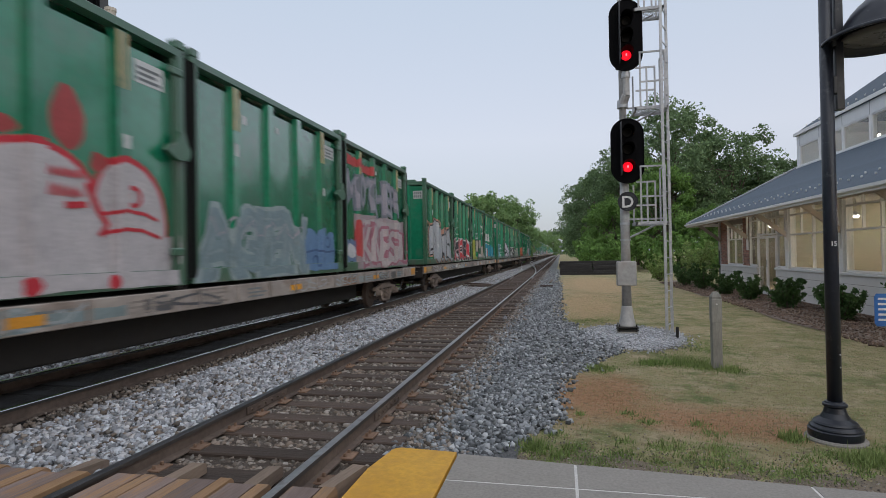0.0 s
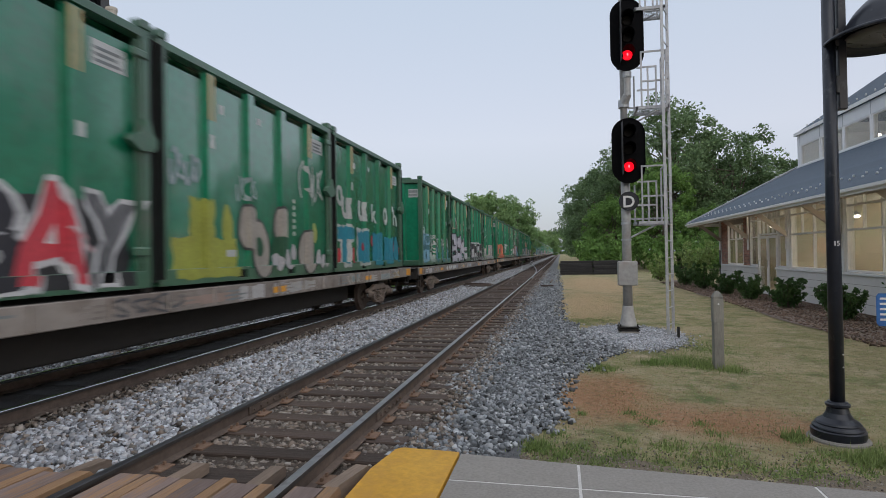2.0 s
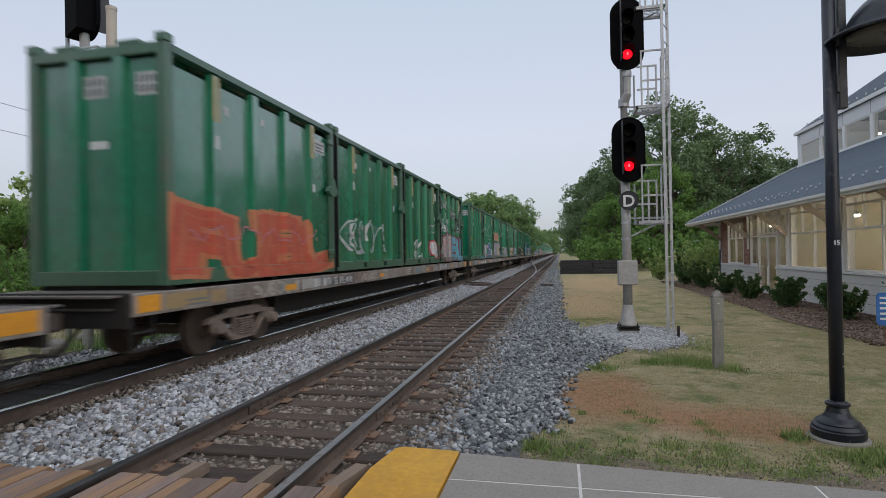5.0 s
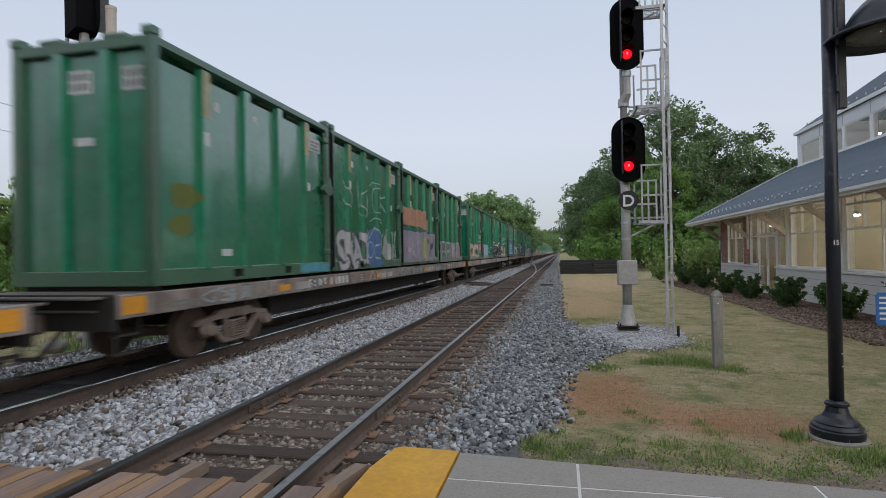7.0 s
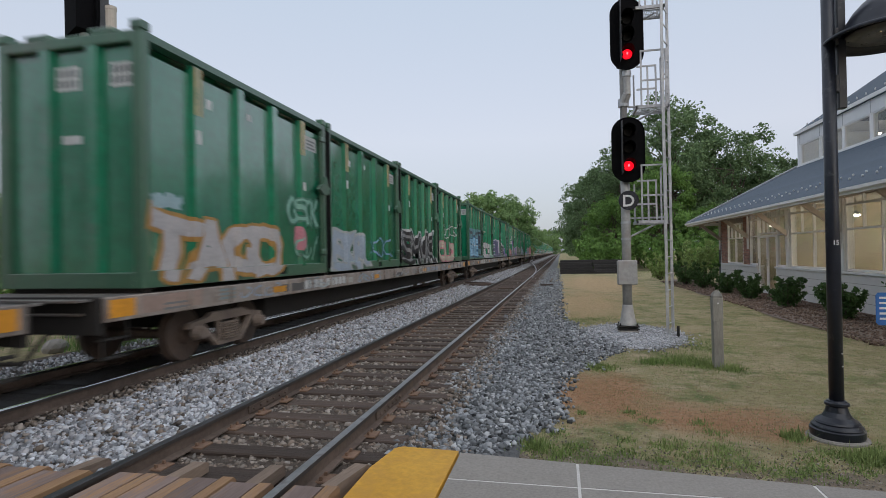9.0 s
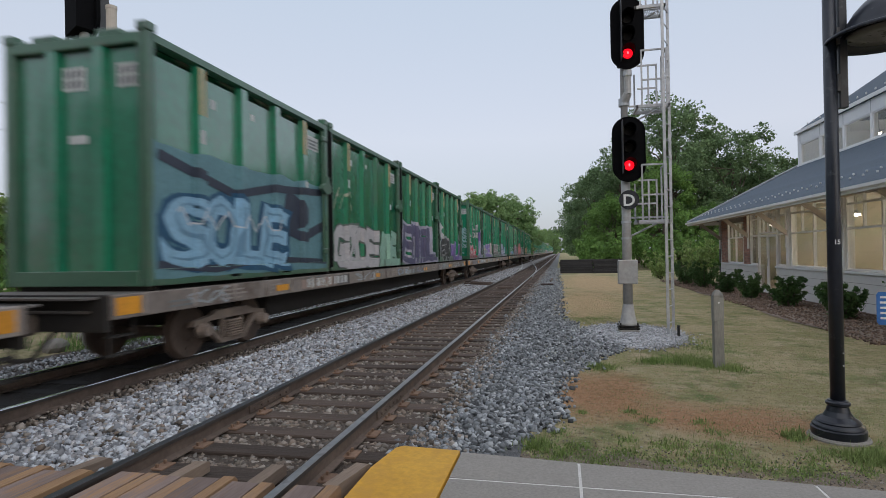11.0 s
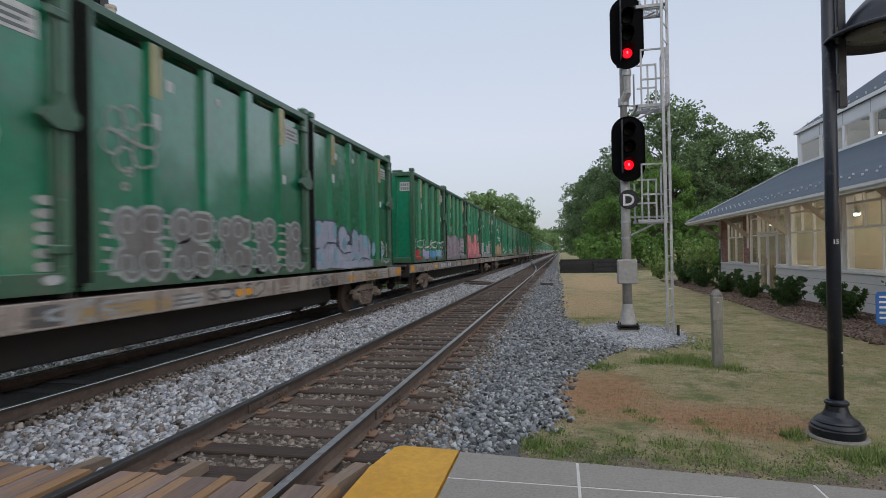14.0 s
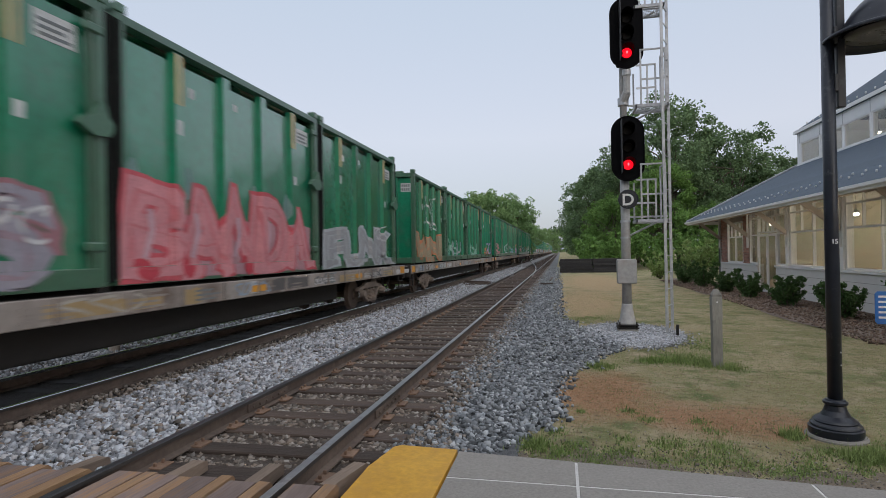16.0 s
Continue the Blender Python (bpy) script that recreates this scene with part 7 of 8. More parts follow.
sg = empty("parking_sign", pose(4.62, 9.0, LAWN), "small blue sign with white bars on a steel post", "sign")
part("sign_post", rod((0, 0.03, -0.1), (0, 0.03, 1.2), 0.025), GALV, sg)
bm = prism([(x * 1.0, z) for x, z in [(-0.21, 0.74), (-0.18, 0.70), (0.18, 0.70), (0.21, 0.74), (0.21, 1.13), (0.18, 1.17), (-0.18, 1.17), (-0.21, 1.13)]], -0.006, 0.0)
face = part("sign_face", bm, SIGN_BLUE, sg, "blue sign face")
bm = bmesh.new()
for i in range(5):
    box(-0.165, 0.15 - 0.05 * (i % 2), -0.010, -0.006, 0.78 + 0.075 * i, 0.81 + 0.075 * i, 0, bm)
part("lettering", bm, WHITE, face)

stack = empty("timber_stack", pose(0, 0, 0), "long low stack of black ties beside the track", "stack")
rng = random.Random(5)
stick = mesh_of(box(-1.32, 1.32, -0.12, 0.12, -0.09, 0.09, 0.012), "stacked_tie", TIE_BLACK)
for layer in range(6):
    for col in range(2):
        for row in range(2):
            part("stacked_tie", stick, TIE_BLACK, stack, at=pose(1.25 + 2.7 * col + rng.uniform(-0.06, 0.06), 46.5 + 0.5 * row + 0.05 * layer + rng.uniform(-0.05, 0.05), LAWN + 0.09 + 0.19 * layer, 0, 0, rng.uniform(-1.5, 1.5)))


# ---- station building ----
WX, BY0, BY1 = 8.1, 4.0, 30.6
EX, EZ, RX, RZ = 6.72, 2.98, 11.0, 5.36
st = empty("station_building", pose(0, 0, 0), "low brick and glass station with slate roof and clerestory", "building")
BZ = LAWN - 0.1


def wall_box(name, y0, y1, z0, z1, m, lab="", x0=WX, x1=WX + 0.25):
    return part(name, box(x0, x1, y0, y1, z0, z1), m, st, lab)


wall_box("plinth_wall", BY0, 23.3, BZ, 0.84, PLINTH, "pale grey wall panels below the windows")
wall_box("plinth_wall", 25.3, BY1, BZ, 0.84, PLINTH, "pale grey wall panels below the windows")
for y0, y1 in ((BY0, 23.3), (25.3, BY1)):
    for z in (0.06, 0.32, 0.58):
        part("groove", box(WX - 0.003, WX, y0, y1, z, z + 0.012), MORTAR, st)
    part("sill", box(WX - 0.06, WX + 0.26, y0, y1, 0.843, 0.915, 0.008), TRIM, st, "white sill")
back = wall_box("brick_wall", 26.3, 27.15, 0.92, 3.25, MORTAR, "red-brown brick wall", WX + 0.02)
back2 = wall_box("brick_wall", 29.55, BY1, 0.92, 3.25, MORTAR, "red-brown brick wall", WX + 0.02)
wall_box("brick_wall", 27.15, 29.55, 2.85, 3.25, MORTAR, "", WX + 0.02)
bk = mesh_of(box(-0.012, 0.02, -0.098, 0.098, -0.03, 0.03, 0.003), "brick", BRICK)
for parent, y0, y1 in ((back, 26.3, 27.15), (back2, 29.55, BY1)):
    for r in range(32):
        y = y0 + 0.1 - (0.1 if r % 2 else 0)
        while y < y1:
            if y + 0.098 <= y1 + 0.02 and y - 0.098 >= y0 - 0.02:
                part("brick", bk, BRICK, parent, at=pose(WX + 0.012, y, 0.955 + 0.0722 * r))
            y += 0.208


def window(y0, y1, z0, z1, cols, rails, parent=st, x=WX, m=TRIM, t=0.055):
    """Window: frame bars and panes, real openings with the room behind."""
    w = part("window", box(x + 0.02, x + 0.12, y0, y0 + t, z0, z1), m, parent, "white-framed window")
    part("frame_bar", box(x + 0.02, x + 0.12, y1 - t, y1, z0, z1), m, w)
    for z in (z0, z1 - t):
        part("frame_bar", box(x + 0.023, x + 0.117, y0 + t, y1 - t, z, z + t), m, w)
    zs = [z0] + list(rails) + [z1]
    for z in rails:
        part("transom", box(x + 0.024, x + 0.116, y0 + t, y1 - t, z - t / 2, z + t / 2), m, w)
    for i in range(1, cols):
        yy = y0 + (y1 - y0) * i / cols
        part("mullion", box(x + 0.026, x + 0.114, yy - t / 2, yy + t / 2, z0 + t, z1 - t), m, w)
    if rails and cols > 1:
        # the lights above the transom are halved once more
        for i in range(cols):
            yy = y0 + (y1 - y0) * (i + 0.5) / cols
            part("glazing_bar", box(x + 0.03, x + 0.11, yy - 0.02, yy + 0.02, rails[0] + t / 2, z1 - t), m, w)
    for i in range(cols):
        for a, b in zip(zs, zs[1:]):
            p = part("pane", box(x + 0.066, x + 0.072, y0 + (y1 - y0) * i / cols + t / 2, y0 + (y1 - y0) * (i + 1) / cols - t / 2, a + t / 2, b - t / 2), glass, w)
            p.visible_shadow = False
    return w


window(27.18, 29.52, 0.93, 2.82, 2, (2.12,))
bays = [22.1, 18.15, 14.2, 10.25, 6.3]
for a, b in zip(bays, bays[1:]):
    window(b + 0.16, a - 0.14, 0.93, 3.25, 2, (2.14, 2.84))
    part("pier", box(WX - 0.05, WX + 0.25, a - 0.12, a + 0.12, 0.92, 3.25, 0.01), TRIM, st, "white pier between windows")
part("pier", box(WX - 0.05, WX + 0.25, BY0, 6.42, 0.92, 3.25, 0.01), TRIM, st)
window(22.24, 23.2, 0.93, 3.25, 1, (2.14, 2.84))
window(25.28, 26.28, 0.93, 3.25, 1, (2.14, 2.84))
window(23.24, 25.24, 2.2, 3.25, 4, (2.84,))
for a, b in ((23.28, 24.22), (24.26, 25.2)):
    d = part("door", box(WX + 0.02, WX + 0.07, a, a + 0.08, BZ, 2.16), TRIM, st, "white-framed glass entrance door")
    part("stile", box(WX + 0.02, WX + 0.07, b - 0.08, b, BZ, 2.16), TRIM, d)
    for z, h in ((BZ + 0.12, 0.2), (2.06, 0.1)):
        part("door_rail", box(WX + 0.022, WX + 0.068, a + 0.08, b - 0.08, z, z + h), TRIM, d)
    part("pane", box(WX + 0.042, WX + 0.048, a + 0.08, b - 0.08, BZ + 0.32, 2.06), glass, d).visible_shadow = False
    part("door_handle", rod((WX - 0.04, b - 0.12, 0.9), (WX - 0.04, b - 0.12, 1.2), 0.014), GALV, d)
part("corner_board", box(WX - 0.02, WX + 0.27, BY1 - 0.02, BY1 + 0.14, BZ, 3.3), TRIM, st, "white corner board")
part("downspout", rod((WX - 0.06, BY1 + 0.06, BZ), (WX - 0.06, BY1 + 0.06, 2.75), 0.04), LABEL_INK, st, "dark downspout")
part("end_wall", box(WX + 0.27, 17.8, BY1 - 0.1, BY1 + 0.12, BZ, 3.3), BRICK, st)
part("near_end_wall", box(WX + 0.25, 17.8, BY0, BY0 + 0.2, BZ, 3.3), BRICK, st)
part("rear_wall", box(17.8, 18.0, BY0, BY1, BZ, 3.3), BRICK, st)
# room behind the glass
part("room_floor", box(WX + 0.25, 17.8, BY0 + 0.2, BY1 - 0.1, BZ, 0.0), FLOOR_TAN, st)
part("room_wall", box(12.6, 12.75, BY0 + 0.2, 22.2, 0.0, 3.2), BEIGE, st, "beige room wall")
part("room_wall", box(WX + 0.3, 12.6, 22.15, 22.25, 0.0, 3.2), BEIGE, st)
part("room_wall", box(14.6, 14.75, 22.25, BY1 - 0.1, 0.0, 3.2), BEIGE, st)
part("room_wall", box(WX + 0.27, 17.7, BY1 - 0.16, BY1 - 0.105, 0.0, 3.2), BEIGE, st)
part("room_ceiling", box(WX + 0.26, 17.8, BY0 + 0.2, BY1 - 0.1, 3.26, 3.3), WHITE, st)
for y in (7.5, 11.0, 14.6, 17.8, 20.6, 24.2, 28.0):
    for x in (9.6, 11.3):
        f = part("ceiling_lamp", lathe([(0.11, 2.70), (0.11, 2.73), (0.04, 2.82), (0.012, 2.86), (0.012, 3.26)], 16, None, (x, y)), GALV, st, "round pendant lamp")
        part("diffuser", lathe([(0.06, 2.62), (0.10, 2.645), (0.105, 2.696)], 16, None, (x, y)), LAMP_GLOW, f, "lit warm diffuser")
part("door_leaf", box(12.55, 12.6, 16.6, 17.5, 0.0, 2.1, 0.01), TIMBER_TAN, st, "tan inner door")
part("notice_board", box(12.56, 12.6, 18.4, 20.0, 1.1, 2.0, 0.01), LABEL_WHITE, st)
part("bench_back", box(12.2, 12.5, 12.0, 15.0, 0.42, 0.9, 0.02), TIMBER_TAN, st)

# roof, in courses of slate
SL = (RZ - EZ) / (RX - EX)
roof = prism([(EX, EZ + 0.05), (RX, RZ + 0.05), (RX, RZ - 0.12), (EX + 0.25, EZ - 0.06)], BY0 - 1.0, 28.7)
roof_ob = part("roof", roof, SLATE, st, "blue-grey slate roof")
bm = bmesh.new()
vs = [bm.verts.new(c) for c in ((EX, 28.7, EZ + 0.05), (EX, 31.75, EZ + 0.05), (RX, 28.7, RZ + 0.05), (16, 31.75, EZ + 0.05), (16, 28.7, RZ + 0.05))]
bm.faces.new((vs[0], vs[1], vs[2])), bm.faces.new((vs[1], vs[3], vs[4], vs[2]))
bmesh.ops.solidify(bm, geom=bm.faces[:], thickness=0.1)
part("hip_roof", bm, SLATE, roof_ob)
for i in range(15):
    t = (i + 0.3) / 15
    x, z = EX + (RX - EX) * t, EZ + 0.056 + (RZ - EZ) * t
    y_end = 31.6 - 2.95 * t
    part("slate_course", prism([(x - 0.16, z - 0.16 * SL + 0.005), (x + 0.15, z + 0.15 * SL + 0.004), (x + 0.15, z + 0.15 * SL - 0.01), (x - 0.16, z - 0.16 * SL - 0.01)], BY0 - 1, y_end), SLATE, roof_ob)
gu = bmesh.new()
for row, off in ((0.50, 0.0), (0.74, 0.33)):
    y = BY0 + off
    while y < 31.2 - row:
        x = EX + row
        z = EZ + 0.07 + SL * row
        box(x - 0.02, x + 0.02, y - 0.027, y + 0.027, z, z + 0.055, 0.01, gu)
        y += 0.62
tagged(part("snow_guard", gu, WHITE, roof_ob, "rows of small pale snow guards"), kind="stuff")
part("fascia", box(EX - 0.02, EX + 0.03, BY0 - 1, 31.75, EZ - 0.11, EZ + 0.045, 0.006), TRIM, st, "white eaves fascia")
part("gutter", prism([(EX - 0.02, EZ + 0.03), (EX - 0.02, EZ - 0.03), (EX - 0.06, EZ - 0.06), (EX - 0.11, EZ - 0.03), (EX - 0.12, EZ + 0.04)], BY0 - 1, 31.75), TRIM, st)
part("end_fascia", box(EX, 16, 31.72, 31.77, EZ - 0.11, EZ + 0.06), TRIM, st)
part("hip_cap", rod((EX, 31.75, EZ + 0.09), (RX, 28.7, RZ + 0.10), 0.05, None, 8), GALV, roof_ob)
part("soffit", prism([(EX + 0.03, EZ - 0.10), (WX + 0.2, EZ + 0.33), (WX + 0.2, EZ + 0.28), (EX + 0.03, EZ - 0.13)], BY0 - 1, 31.7), TIMBER_TAN, st, "tan boarded soffit")
raf = mesh_of(prism([(EX + 0.12, EZ - 0.12), (WX, EZ + 0.27), (WX, EZ + 0.15), (EX + 0.16, EZ - 0.15)], -0.03, 0.03), "rafter", TIMBER_TAN)
y = BY0 + 0.5
while y < 31.6:
    part("rafter", raf, TIMBER_TAN, st, at=pose(0, y, 0))
    y += 0.98
for y in (30.6, 26.3, 22.1, 18.15, 14.2, 10.25):
    br = prism([(WX, 2.0), (WX, 2.2), (EX + 0.4, EZ + 0.0), (EX + 0.3, EZ - 0.10)], y - 0.05, y + 0.05)
    k = part("bracket", br, TIMBER_TAN, st, "tan timber eaves bracket")
    part("bracket_post", box(WX - 0.09, WX - 0.02, y - 0.05, y + 0.05, 1.6, 3.2, 0.008), TRIM, k)
# clerestory with its own roof
cz0, cz1 = RZ - 0.1, 6.98
cl = part("clerestory", box(RX, RX + 0.2, BY0, 28.7, cz0, 5.46), CLADDING, st, "pale clerestory with a row of windows")
part("clerestory_head", box(RX, RX + 0.2, BY0, 28.7, 6.42, cz1), CLADDING, cl)
part("clerestory_end", box(RX + 0.2, 16, 28.5, 28.7, cz0, cz1), CLADDING, cl)
part("clerestory_back", box(15.9, 16, BY0, 28.5, cz0, cz1), CLADDING, cl)
for yy in (8.5, 13.0, 17.5, 22.0, 26.0):
    cf = part("clerestory_lamp", lathe([(0.10, 6.32), (0.08, 6.38), (0.03, 6.46), (0.012, 6.92)], 18, None, (13.0, yy)), GALV, st, "hanging clerestory lamp")
    part("diffuser", lathe([(0.05, 6.25), (0.085, 6.27), (0.09, 6.316)], 18, None, (13.0, yy)), LAMP_GLOW, cf, "lit warm diffuser")
part("clerestory_floor", box(RX + 0.2, 15.9, BY0, 28.5, cz0, cz0 + 0.03), WHITE, cl)
part("clerestory_ceiling", box(RX + 0.2, 15.9, BY0, 28.5, cz1 - 0.06, cz1), WHITE, cl)
part("clerestory_corner", box(RX, RX + 0.2, 28.47, 28.7, 5.46, 6.42), CLADDING, cl)
part("clerestory_sill", box(RX - 0.05, RX - 0.002, BY0, 28.7, 5.40, 5.47), TRIM, cl, "white sill flashing")
y = 28.35
while y - 2.1 > BY0:
    window(y - 1.86, y, 5.46, 6.42, 1, (), st, RX, TRIM, 0.06)
    part("clerestory_pier", box(RX, RX + 0.2, y, y + 0.12, 5.46, 6.42), TRIM, cl)
    part("panel_joint", box(RX - 0.006, RX, y + 0.045, y + 0.075, 6.42, 6.9), GALV, cl)
    y -= 1.98
part("clerestory_pier", box(RX, RX + 0.2, BY0, y + 0.12, 5.46, 6.42), CLADDING, cl)
r2 = prism([(RX - 0.10, 7.02), (13.5, 9.0), (16.4, 7.02), (16.4, 6.9), (RX - 0.10, 6.9)], BY0 - 0.5, 26.2)
r2o = part("upper_roof", r2, SLATE, st, "upper slate roof")
bm = bmesh.new()
vs = [bm.verts.new(c) for c in ((RX - 0.10, 26.2, 7.02), (RX - 0.10, 28.74, 7.02), (13.5, 26.2, 9.0), (16.4, 28.74, 7.02), (16.4, 26.2, 7.02), (RX - 0.10, 26.2, 6.9), (RX - 0.10, 28.74, 6.9), (16.4, 28.74, 6.9))]
bm.faces.new((vs[0], vs[1], vs[2])), bm.faces.new((vs[1], vs[3], vs[2])), bm.faces.new((vs[3], vs[4], vs[2])), bm.faces.new((vs[0], vs[5], vs[6], vs[1])), bm.faces.new((vs[1], vs[6], vs[7], vs[3]))
part("upper_hip", bm, SLATE, r2o)
part("upper_fascia", box(RX - 0.13, RX - 0.09, BY0 - 0.5, 28.76, 6.9, 7.04), TRIM, r2o, "white fascia")
gu = bmesh.new()
y = BY0
while y < 28.3:
    x = RX + 0.23
    z = 7.03 + 0.33 * 0.76
    box(x - 0.02, x + 0.02, y - 0.035, y + 0.035, z, z + 0.08, 0.01, gu)
    y += 0.62
tagged(part("snow_guard", gu, WHITE, r2o, "row of small pale snow guards"), kind="stuff")

# ---- planting ----
bm = bmesh.new()
edge = [(5.65 + 0.2 * math.sin(y * 0.7) + (1.1 * max(0, (y - 24) / 12)), y) for y in range(8, 37)]
vs = [bm.verts.new((x, y, LAWN + 0.02)) for x, y in edge] + [bm.verts.new((WX, y, LAWN + 0.02)) for x, y in edge[::-1]]
bm.faces.new(vs)
bmesh.ops.triangulate(bm, faces=bm.faces[:])
tagged(new("mulch_bed", mesh_of(bm, "mulch_bed", MULCH)), "dark bark mulch bed along the station wall", "planting bed", kind="structure")


def shrub(x, y, h, w, seed, material=LEAF_SHRUB, count=4200, leaf=0.042, label="dense dark evergreen shrub in the mulch bed"):
    rng = np.random.default_rng(seed)
    top = empty("shrub", pose(x, y, LAWN), label, "shrub", "shrubs along the wall")
    bm = bmesh.new()
    pts = []
    for i in range(16):
        a = i * 2.4
        tip = Vector((math.cos(a) * w * 0.58 * rng.uniform(0.4, 1.1), math.sin(a) * w * 0.58 * rng.uniform(0.4, 1.15), h * rng.uniform(0.55, 1.2)))
        rod((0, 0, -0.05), tip, 0.02, 0.006, 5, bm)
        for t in (0.35, 0.6, 0.8, 1.0):
            n = count // 64
            pts.append(np.array(tip)[None] * t + rng.normal(0, (0.105 - 0.068 * t) * max(h, w) * 0.9, (n, 3)))
    part("stem", bm, BARK, top)
    p = np.concatenate(pts)
    p[:, 2] = np.abs(p[:, 2])
    v, f = leaves(rng, p, leaf)
    part("crown", cloud("crown", v, f, material), material, top)
    return top


for x, y, h, w, s in ((6.9, 15.6, 0.78, 0.98, 1), (6.75, 18.6, 0.76, 0.92, 2), (6.7, 21.8, 0.80, 0.9, 3), (6.6, 24.4, 0.78, 0.9, 4), (6.5, 27.6, 1.0, 1.1, 5), (6.3, 30.5, 1.0, 1.2, 6),
                      (7.0, 12.5, 0.86, 1.05, 7)):
    shrub(x, y, h, w, s)
shrub(6.0, 35.8, 1.5, 1.6, 8, LEAF_YELLOW, 1600, 0.08, "loose yellow-green shrub beyond the bed")
shrub(7.6, 33.6, 2.0, 1.8, 9, LEAF_YELLOW, 2000, 0.09, "tall yellow-green shrub at the building corner")

big = [tree_proto("tree", 21, 17.5, 6.2, 20000, 0.17, LEAF, 0.18, 18), tree_proto("tree", 22, 15.0, 5.2, 17000, 0.165, LEAF, 0.15, 16),
       tree_proto("tree", 23, 13.5, 5.0, 15000, 0.18, LEAF_BRIGHT, 0.06, 16), tree_proto("tree", 24, 12.5, 5.0, 14000, 0.21, LEAF_HAZED, 0.08, 15)]
used = [False] * 4


def plant(kind, x, y, scale, turn, label):
    m = pose(x, y, LAWN, 0, 0, turn) @ Matrix.Scale(scale, 4)
    if used[kind]:
        t = copy_thing(big[kind], m)
    else:
        t, used[kind] = big[kind], True
        t.matrix_basis = m
    tagged(t, label, "tree", "trees along the line")


OAK, FRESH = "tall dark-green broadleaf tree with an open crown", "bright green broadleaf tree at the wood's edge"
for kind, x, y, s, turn, lab in (
        (0, 12.6, 63, 1.04, 10, OAK), (1, 16.9, 62, 0.94, 80, OAK), (1, 21.0, 60, 0.80, 250, OAK), (1, 24.6, 60, 0.80, 150, OAK), (0, 28.5, 64, 0.72, 200, OAK), (1, 15.5, 70, 1.05, 300, OAK),
        (0, 9.0, 76, 0.88, 45, OAK), (2, 9.6, 58, 0.80, 20, FRESH), (2, 5.6, 62, 0.72, 130, FRESH), (2, 13.5, 56, 0.55, 240, FRESH), (2, 5.8, 72, 0.78, 300, FRESH),
        (1, 5.4, 88, 0.98, 10, OAK), (1, 9.0, 84, 1.0, 260, OAK), (0, 5.8, 104, 0.88, 90, OAK), (1, 5.0, 122, 0.9, 190, OAK), (0, 5.4, 145, 0.85, 30, OAK), (1, 5.0, 170, 0.85, 75, OAK),
        (2, 17.5, 55, 0.62, 75, FRESH), (2, 22, 54, 0.6, 15, FRESH), (1, 33, 60, 0.62, 10, OAK), (0, 10.5, 80, 0.9, 0, OAK), (1, 21, 72, 0.9, 30, OAK),
        (3, -11.3, 96, 0.98, 0, OAK), (3, -8.6, 108, 0.98, 100, OAK), (3, -14.5, 92, 0.95, 210, OAK), (3, -10.2, 128, 0.9, 50, OAK), (3, -9.5, 155, 0.85, 290, OAK),
        (3, -11, 185, 0.85, 130, OAK), (3, -9.5, 230, 0.95, 20, OAK), (3, 5.5, 220, 1.0, 160, OAK), (3, 6, 280, 1.0, 60, OAK), (3, -10.5, 290, 1.1, 330, OAK),
        (3, -5, 420, 1.15, 0, OAK), (3, 8, 400, 1.1, 200, OAK), (3, -14, 420, 1.2, 70, OAK), (3, 0, 640, 2.2, 10, OAK), (3, -12, 640, 2.2, 100, OAK),
        (2, -21, 22, 0.5, 0, FRESH), (2, -24, 29, 0.52, 90, FRESH), (2, -27, 36, 0.5, 180, FRESH), (2, -19.5, 16.5, 0.36, 45, FRESH), (2, -31, 46, 0.62, 200, FRESH), (2, -24, 13, 0.42, 10, FRESH),
        # unseen row behind the camera, added to darken reflections in the container ends
        (0, -26, -26, 1.05, 0, OAK), (1, -18.5, -24, 1.2, 60, OAK), (0, -12, -27, 1.1, 140, OAK), (1, -5, -25, 1.25, 200, OAK), (0, 3, -28, 1.05, 250, OAK), (1, 12, -26, 1.1, 310, OAK), (1, -35, -24, 1.1, 100, OAK), (1, -15, -33, 1.3, 10, OAK), (0, -8, -35, 1.2, 70, OAK)):
    plant(kind, x, y, s, turn, lab)

# undergrowth along the wood's edge and beyond the train
for i, (x, y, h, w) in enumerate(((3.0, 52, 2.4, 3.0), (5.0, 53, 3.0, 3.4), (8.5, 52.5, 2.8, 3.4), (12, 51, 3.0, 3.5), (16, 50, 2.6, 3.5), (3.0, 60, 3.0, 2.6), (3.2, 70, 3.5, 2.8), (20, 50, 3, 4),
                                  (-13.4, 12.5, 0.8, 1.7), (-14.2, 17, 1.0, 2.0), (-13.6, 21, 1.0, 1.8), (-15.6, 10, 1.2, 2.2), (-12.2, 26, 1.4, 2.4), (-12.5, 33, 1.6, 2.6), (-12.8, 42, 1.8, 3.0), (-16, 14, 1.8, 2.6))):
    t = shrub(x, y, h, w, 40 + i, LEAF_BRIGHT, 1300, 0.10 if y < 45 else 0.2, "unkempt bright green undergrowth")
    t["group"] = "undergrowth"

for i, (x, y, h, w) in enumerate(((-22.8, 17.0, 4.3, 4.6), (-21.4, 18.8, 4.5, 4.6), (-20.2, 20.4, 4.2, 4.4), (-25, 14.5, 4.4, 5.0))):
    t = shrub(x, y, h, w, 70 + i, LEAF_YELLOW, 5200, 0.15, "tall bright green thicket beyond the train")
    t["group"] = "thicket"

